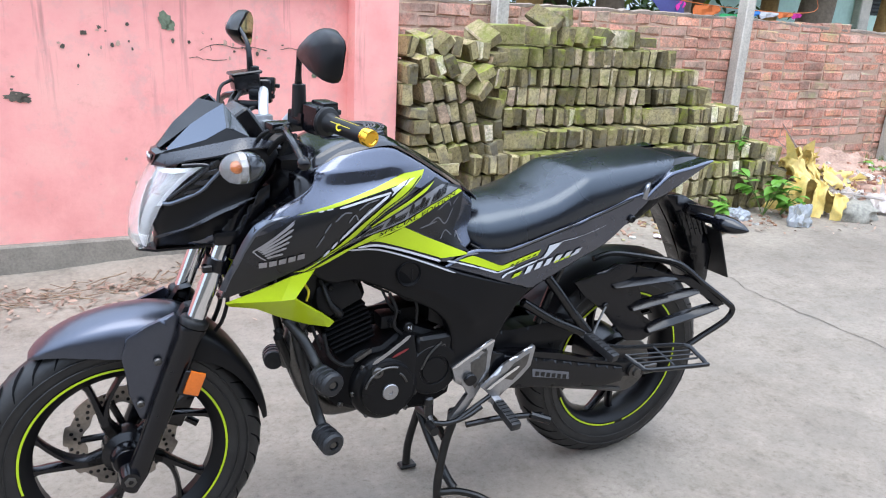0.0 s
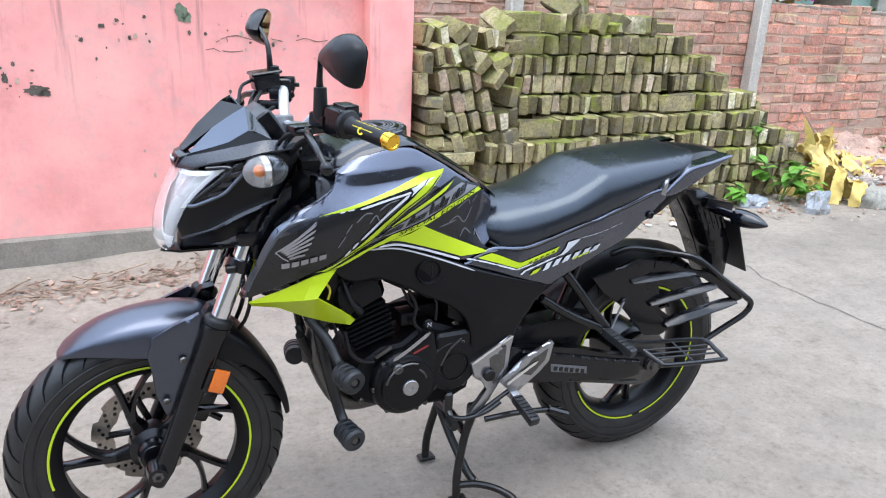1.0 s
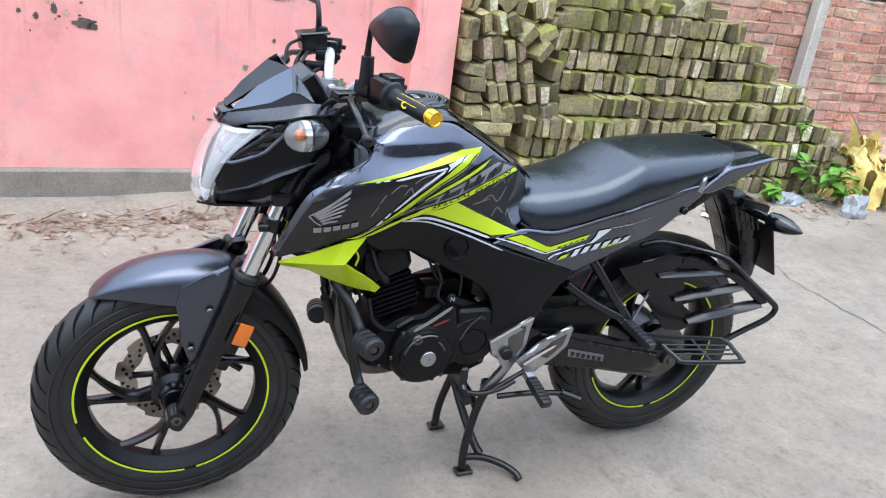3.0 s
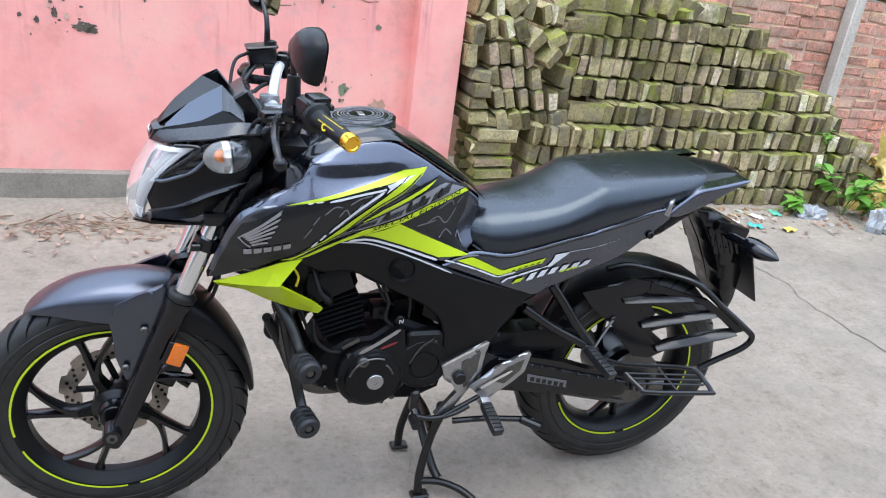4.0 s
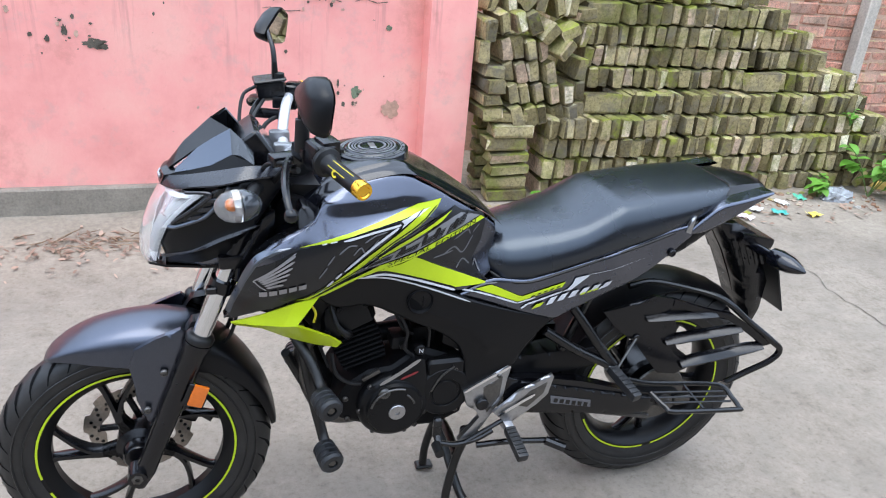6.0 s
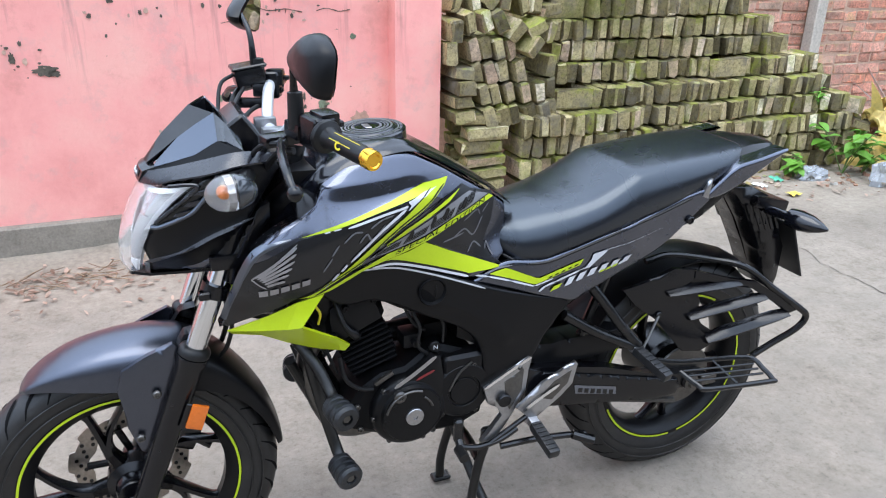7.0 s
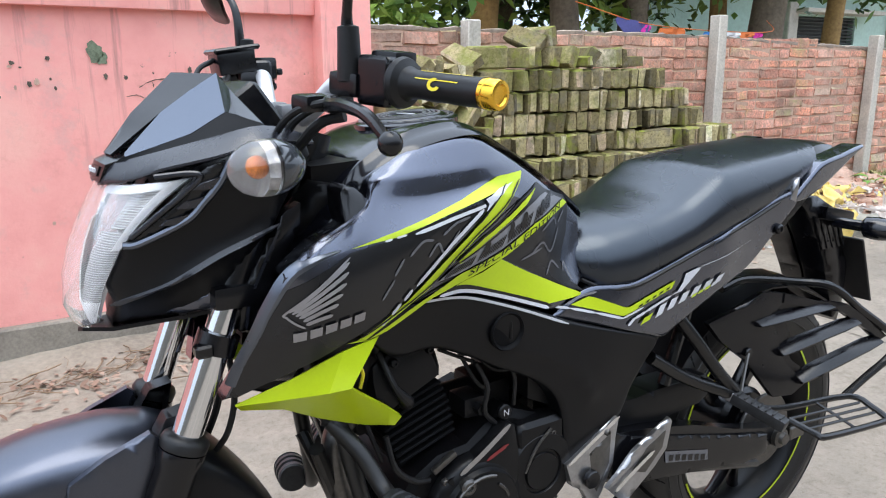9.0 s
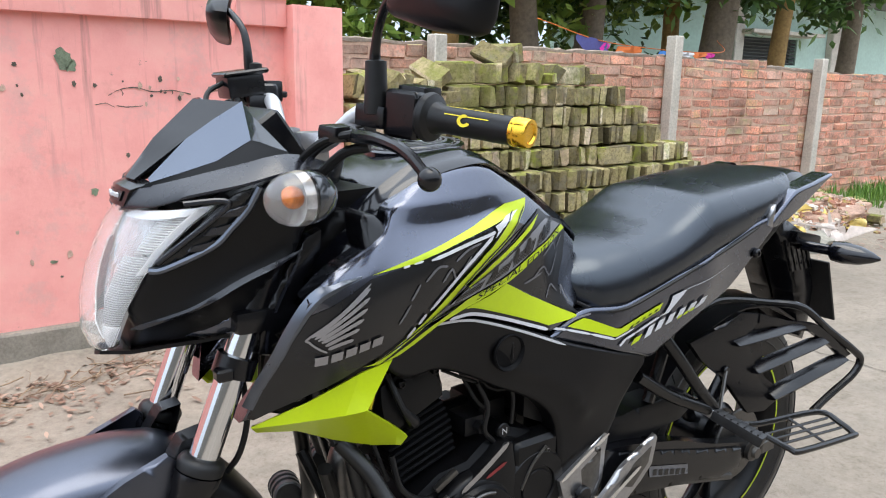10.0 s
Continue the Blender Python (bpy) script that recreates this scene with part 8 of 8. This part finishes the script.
for k in range(520):
    a, f = debris.uniform(0, 6.28), math.sqrt(debris.random())
    x, y = 5.55 + 1.02 * f * math.cos(a), 2.32 + 0.50 * f * math.sin(a)
    r = debris.uniform(0.010, 0.034)
    add_box(bm, (x, y, 0.045 + 0.20 * math.sqrt(max(0.0, 1 - f * f)) + r * 0.2), (r * debris.uniform(0.8, 2.2), r * debris.uniform(0.8, 1.8), r), 0, Euler((debris.uniform(-.6, .6), debris.uniform(-.6, .6), debris.uniform(0, 3))).to_matrix())
o = part("broken_brick", bm, brick_mat("broken_brick", [(0.0, (0.30, 0.13, 0.09)), (0.45, (0.50, 0.27, 0.19)), (0.75, (0.46, 0.40, 0.33)), (1.0, (0.66, 0.62, 0.57))], -0.1, (0.08, 0.1, 0.02)))
tagged(o, "broken brick and plaster pieces strewn over the rubble heap", "rubble", kind="stuff")

# small rubbish: chips, paper and plastic along the foot of the stack
bm = bmesh.new()
for k in range(420):
    x = rnd.uniform(1.6, 6.4)
    y = 2.06 - abs(rnd.gauss(0, 0.16))
    if y < 1.35:
        continue
    r = rnd.uniform(0.006, 0.026)
    add_box(bm, (x, y, r * 0.3), (r * rnd.uniform(0.8, 2), r * rnd.uniform(0.8, 1.6), r * 0.7), 0, Euler((rnd.uniform(-.3, .3), rnd.uniform(-.3, .3), rnd.uniform(0, 3))).to_matrix())
o = part("brick_chips", bm, brick_mat("brick_chip", [(0.0, (0.25, 0.13, 0.09)), (0.4, (0.38, 0.22, 0.15)), (0.8, (0.40, 0.36, 0.30)), (1.0, (0.6, 0.58, 0.54))], -0.1, (0.08, 0.1, 0.02)))
tagged(o, "scattered brick chips and gravel along the wall foot", "gravel", kind="stuff")
for x, y, col, nm in ((3.55, 1.90, (0.75, 0.75, 0.72), "white"), (3.42, 1.76, (0.05, 0.35, 0.30), "teal"), (3.62, 1.70, (0.80, 0.62, 0.10), "yellow"), (3.30, 1.82, (0.70, 0.72, 0.72), "white"), (3.75, 1.97, (0.10, 0.45, 0.30), "green"), (3.15, 1.72, (0.72, 0.60, 0.62), "white")):
    bm = bmesh.new()
    n = 8
    add_loft(bm, [[(0.085 * (i / n - .5), 0.06 * (j / n - .5), 0.016 + 0.014 * noise.noise((i * .5 + x * 9, j * .5, y))) for i in range(n + 1)] for j in range(n + 1)])
    solid(bm, 0.001)
    o = part("litter", bm, plain("litter_" + nm, col, 0.5, vary=0.15))
    o.matrix_world = pose(x, y, 0, 0, 0, rnd.uniform(0, 180))
    tagged(o, "scrap of %s plastic on the ground" % nm, "litter", "scraps of litter")

# dry leaves and twigs under the pink wall
bm = bmesh.new()
for k in range(760):
    cx, cy, sx, sy = rnd.choice(((0.15, 1.86, 0.32, 0.10), (-0.30, 1.80, 0.35, 0.09), (0.75, 1.93, 0.30, 0.08), (-1.0, 1.75, 0.5, 0.14), (3.8, 1.75, 0.8, 0.12), (5.2, 1.5, 0.7, 0.12), (0.3, 1.70, 0.6, 0.2)))
    x, y = rnd.gauss(cx, sx), min(2.10, rnd.gauss(cy, sy))
    L, w = rnd.uniform(0.02, 0.06), rnd.uniform(0.008, 0.018)
    m = pose(x, y, rnd.uniform(0.006, 0.02), rnd.uniform(-20, 20), rnd.uniform(-20, 20), rnd.uniform(0, 360))
    pts = [(-L / 2, 0, 0), (-L / 6, w / 2, .003), (L / 5, w / 2, .004), (L / 2, 0, 0.002), (L / 5, -w / 2, .004), (-L / 6, -w / 2, .003)]
    bm.faces.new([bm.verts.new(m @ Vector(p)) for p in pts])
o = part("dry_leaves", bm, M_DRY)
tagged(o, "fallen brown leaves drifted along the wall", "leaves", kind="stuff")
bm = bmesh.new()
for k in range(110):
    cx, cy, sx, sy = rnd.choice(((0.15, 1.86, 0.32, 0.07), (0.25, 1.88, 0.25, 0.06), (-0.30, 1.80, 0.35, 0.07), (0.75, 1.95, 0.3, 0.06), (0.05, 1.82, 0.2, 0.05)))
    x, y, L, a = rnd.gauss(cx, sx), min(2.08, rnd.gauss(cy, sy)), rnd.uniform(0.05, 0.16), rnd.gauss(0.1, 0.9)
    z = rnd.uniform(0.005, 0.035)
    add_tube(bm, [(x, y, z), (x + L / 2 * math.cos(a), y + L / 2 * math.sin(a), z + rnd.uniform(0, .01)), (x + L * math.cos(a + .2), y + L * math.sin(a + .2), z)], rnd.uniform(0.001, 0.003), 5)
o = part("dry_twigs", bm, M_TWIG)
tagged(o, "dry brown twigs lying in heaps by the wall", "twigs", kind="stuff")


def make_plant(x, y, h, n, seed, leaf=0.06):
    """A leafy weed: bent stems with pointed leaves."""
    r = random.Random(seed)
    plant = thing("weed", "small leafy green weed growing at the brick stack", "plant", "weeds", (x, y, 0))
    for k in range(max(3, n // 6)):
        a, sp = r.uniform(0, 6.28), r.uniform(0.2, 0.6) * h
        bm = bmesh.new()
        tip = Vector((sp * math.cos(a), sp * math.sin(a), h * r.uniform(.6, 1)))
        pts = spline([(0, 0, 0), tip * 0.5 + Vector((0, 0, h * .12)), tip], 4)
        add_tube(bm, pts, 0.003, 6)
        part("stem", bm, M_STEM, plant)
        for j in range(6):
            p = pts[min(len(pts) - 1, 3 + j)]
            b, L = r.uniform(0, 6.28), leaf * r.uniform(.7, 1.4)
            u = Vector((math.cos(b), math.sin(b), r.uniform(-.25, .45))).normalized()
            sd = u.cross(Vector((0, 0, 1))).normalized()
            bm = bmesh.new()
            rows = []
            for i in range(6):
                f = i / 5
                w = L * 0.30 * math.sin(math.pi * min(1, f * .93 + .05))
                q = p + u * L * f + Vector((0, 0, -L * .35 * f * f))
                rows.append([q - sd * w + Vector((0, 0, w * .25)), q, q + sd * w + Vector((0, 0, w * .25))])
            add_loft(bm, rows)
            part("leaf", bm, M_LEAF, plant)
    return plant


make_plant(3.90, 1.98, 0.15, 24, 1, 0.075)
make_plant(4.28, 1.95, 0.32, 42, 2, 0.095)
make_plant(4.42, 1.92, 0.20, 24, 6, 0.09)
make_plant(1.98, 2.02, 0.10, 18, 3, 0.045)
make_plant(2.42, 2.05, 0.07, 12, 4, 0.04)
make_plant(5.72, 2.2, 0.30, 30, 5, 0.10)
p = make_plant(4.16, 2.14, 0.10, 12, 8, 0.05)
p.location.z = 0.42

# grass tufts at the far foot of the wall
bm = bmesh.new()
for k in range(5200):
    x, y = rnd.uniform(5.6, 12.0), rnd.triangular(2.0, 3.02, 2.75)
    if noise.noise((x * 1.5, y * 2, 0)) < -0.15:
        continue
    h, a, lean = rnd.uniform(0.05, 0.18), rnd.uniform(0, 6.28), rnd.uniform(0.1, 0.5)
    d = Vector((math.cos(a), math.sin(a), 0))
    s = Vector((-d.y, d.x, 0)) * rnd.uniform(0.004, 0.009)
    b = Vector((x, y, 0))
    m1, t1 = b + d * h * lean * .4 + Vector((0, 0, h * .6)), b + d * h * lean + Vector((0, 0, h))
    bm.faces.new([bm.verts.new(q) for q in (b - s, b + s, m1 + s * .7, t1, m1 - s * .7)])
o = part("grass", bm, M_GRASS)
tagged(o, "bright green grass along the mossy wall foot", "grass", kind="stuff")


# ---------------- beyond the wall ----------------
def make_tree(x, y, r0, h, lean, seed, bark, crown_c, crown_r, leaves, leaf_m, label):
    r = random.Random(seed)
    tree = thing("tree", label, "tree", "trees behind the wall", (x, y, 0))
    bm = bmesh.new()
    top = Vector((lean * h, r.uniform(-.1, .1) * h, h))
    add_tube(bm, [(0, 0, -.05), tuple(top * 0.3 + Vector((r.uniform(-.05, .05), 0, 0))), tuple(top * 0.62 + Vector((r.uniform(-.08, .08), 0, 0))), tuple(top)], [r0 * 1.25, r0, r0 * 0.85, r0 * 0.5], 14, 5)
    for k in range(7):
        f = r.uniform(0.45, 0.95)
        b = top * f
        e = b + Vector((r.uniform(-1, 1), r.uniform(-1, 1), r.uniform(.2, .9))) * crown_r * 0.8
        add_tube(bm, [tuple(b), tuple((b + e) / 2 + Vector((0, 0, .1))), tuple(e)], [r0 * 0.4, r0 * 0.25, r0 * 0.08], 8, 3)
    part("trunk", bm, bark, tree)
    verts, faces = [], []
    clumps = [(Vector(crown_c) + Vector((r.gauss(0, .6), r.gauss(0, .5), r.gauss(.35, .55))) * crown_r, r.uniform(.22, .5) * crown_r) for _ in range(34)]
    for k in range(int(leaves * 2.6)):
        c, cr = r.choice(clumps)
        p = c + Vector((r.gauss(0, .5), r.gauss(0, .5), r.gauss(0, .45))) * cr
        L, w = r.uniform(0.12, 0.24), r.uniform(0.03, 0.06)
        u = Vector((r.uniform(-1, 1), r.uniform(-1, 1), r.uniform(-1.0, .3))).normalized()
        s = u.cross(Vector((r.uniform(-1, 1), r.uniform(-1, 1), 1))).normalized() * w
        i = len(verts)
        verts += [p, p + u * L * .4 + s, p + u * L, p + u * L * .4 - s]
        faces.append((i, i + 1, i + 2, i + 3))
    me = bpy.data.meshes.new("crown")
    me.from_pydata([tuple(v) for v in verts], [], faces)
    me.materials.append(leaf_m)
    o = new("crown", me)
    o.parent = tree
    return tree


TREES = [
    (4.4, 5.6, 0.14, 5.2, 0.02, 1, M_BARK2, (0, 0, 3.0), 1.5, 2600, M_CANOPY2, "broad-leaved tree with ochre trunk behind the wall"),
    (5.25, 5.1, 0.15, 5.5, 0.01, 2, M_BARK, (0.1, 0, 3.6), 1.7, 2800, M_CANOPY, "tall tree with pale grey trunk behind the wall"),
    (6.25, 5.3, 0.13, 5.5, 0.02, 3, M_BARK, (-.2, .3, 3.2), 1.6, 2800, M_CANOPY, "tall tree with brown trunk behind the wall"),
    (7.0, 6.2, 0.10, 5.0, 0.05, 4, M_BARK, (0, 0, 2.9), 1.5, 2600, M_CANOPY, "slim dark tree behind the wall"),
    (8.05, 5.0, 0.20, 5.5, 0.16, 5, M_BARK, (0, 0, 3.6), 1.7, 2600, M_CANOPY, "leaning tree with thick mottled trunk behind the wall"),
    (8.1, 5.6, 0.11, 5.0, 0.07, 6, M_BARK2, (-.2, 0, 3.2), 1.4, 2200, M_CANOPY2, "slim tree with ochre trunk behind the wall"),
    (9.5, 5.0, 0.11, 5.5, 0.05, 7, M_BARK2, (0.2, 0, 3.9), 1.5, 2200, M_CANOPY, "slim tree with orange-brown trunk behind the wall"),
    (12.0, 5.4, 0.14, 5.0, 0.02, 8, M_BARK, (-.2, 0, 2.9), 1.5, 2600, M_CANOPY, "leafy tree behind the far end of the wall"),
    (3.2, 7.5, 0.15, 5.0, 0.0, 9, M_BARK, (0, 0, 2.6), 1.7, 3000, M_CANOPY2, "bright leafy tree behind the wall"),
    (2.2, 9.0, 0.15, 5.5, 0.0, 10, M_BARK, (0, 0, 3.0), 1.9, 3000, M_CANOPY2, "bright leafy tree far behind the wall"),
    (6.5, 8.0, 0.15, 5.5, 0.0, 11, M_BARK, (0, 0, 2.8), 1.8, 3000, M_CANOPY, "dark leafy tree far behind the wall"),
    (8.8, 7.6, 0.12, 5.2, 0.0, 12, M_BARK, (0, 0, 3.4), 1.5, 2400, M_CANOPY, "dark leafy tree before the green house"),
]
for row in TREES:
    make_tree(*row)

# bushes that close the ground behind the wall
bm = bmesh.new()
for k in range(9000):
    x, y, z = rnd.uniform(1.5, 16), rnd.uniform(8.2, 9.6), abs(rnd.gauss(0.9, 0.55))
    p = Vector((x, y, z))
    u = Vector((rnd.uniform(-1, 1), rnd.uniform(-1, 1), rnd.uniform(-.8, .6))).normalized()
    s = u.cross(Vector((rnd.uniform(-1, 1), .3, 1))).normalized() * 0.05
    if 9.6 < x and z > 1.2:
        continue
    bm.faces.new([bm.verts.new(q) for q in (p, p + u * .09 + s, p + u * .22, p + u * .09 - s)])
tagged(part("shrubbery", bm, M_CANOPY), "dark green shrubs behind the brick wall", "shrubs", kind="stuff")

# pale green house
house = thing("house", "pale green single-storey house with a louvred window", "house", at=(0, 0, 0))
bm = bmesh.new()
for c, s in (((13.3, 10.2, 1.6), (6.0, 0.25, 3.2)), ((17.53, 10.2, 0.8), (2.46, 0.25, 1.6)), ((17.53, 10.2, 2.72), (2.46, 0.25, 0.96)), ((21.4, 10.2, 1.6), (5.3, 0.25, 3.2))):
    add_box(bm, c, s)
part("wall", bm, M_HOUSE, house)
bm = bmesh.new()
add_box(bm, (16.5, 9.6, 3.28), (16.0, 1.6, 0.12), 0.02)
part("roof", bm, M_ROOF, house)
bm = bmesh.new()
add_box(bm, (17.6, 9.85, 2.33), (3.1, 0.55, 0.09), 0.01)
part("window_canopy", bm, M_POST, house, "pale concrete window canopy")
bm = bmesh.new()
add_box(bm, (17.53, 10.28, 1.92), (2.46, 0.04, 0.64))
win = part("window", bm, M_DARKW, house, "dark louvred window")
for k in range(8):
    bm = bmesh.new()
    add_box(bm, (17.53, 10.14, 1.64 + 0.08 * k), (2.44, 0.05, 0.03), 0.004, Matrix.Rotation(radians(30), 3, "X"))
    part("louvre", bm, M_DARKW, win)
for x in (16.0, 20.3):
    bm = bmesh.new()
    add_box(bm, (x, 9.98, 1.6), (0.35, 0.2, 3.2), 0.02)
    part("pilaster", bm, M_POST, house)

# cloth pennants on a line behind the wall
flagm = [plain("cloth_" + n, c, 0.7, vary=0.15, grain=60) for n, c in (("purple", (0.10, 0.10, 0.28)), ("orange", (0.80, 0.20, 0.05)), ("green", (0.05, 0.45, 0.15)), ("blue", (0.05, 0.25, 0.65)), ("white", (0.75, 0.72, 0.70)), ("magenta", (0.75, 0.04, 0.35)))]
for x0, x1, z0, z1, k, nm in ((4.55, 4.92, 1.50, 1.22, 0, "purple"), (5.05, 5.35, 1.42, 1.30, 1, "orange"), (5.38, 5.6, 1.36, 1.30, 2, "green"), (5.62, 5.86, 1.40, 1.33, 3, "blue"), (5.88, 6.10, 1.40, 1.33, 4, "white"), (6.12, 6.30, 1.40, 1.34, 1, "orange"), (6.31, 6.42, 1.40, 1.34, 5, "magenta"), (4.84, 4.93, 1.44, 1.36, 5, "magenta")):
    bm = bmesh.new()
    add_loft(bm, [[(x0 + (x1 - x0) * f * (1 if k else 1), 3.70 + 0.02 * math.sin(f * 9 + g * 4), z0 - 0.05 * f * (k == 0) + (z1 - z0) * g * (0.25 + 0.75 * f if k == 0 else 1 - 0.5 * f)) for f in (0, .25, .5, .75, 1)] for g in (0, .33, .66, 1)])
    solid(bm, 0.002)
    o = part("pennant", bm, flagm[k])
    tagged(o, "%s cloth pennant hung on a line behind the wall" % nm, "pennant", "cloth pennants")
bm = bmesh.new()
add_tube(bm, [(4.1, 3.70, 1.60), (5.0, 3.70, 1.44), (6.5, 3.70, 1.41), (8.0, 4.8, 1.62)], 0.004, 6, 6)
tagged(part("pennant_line", bm, flagm[1]), "thin orange cord strung behind the wall", "cord")

# plain unseen wall added behind the camera to block low sky and darken reflections
for nm, c, s in (("wall_lane", (2.0, -6.0, 1.4), (40.0, 0.25, 2.8)),):
    bm = bmesh.new()
    add_box(bm, c, s, 0.01)
    tagged(part(nm, bm, M_BEIGE), "plain dark beige wall added out of view behind the camera", "wall", kind="structure")
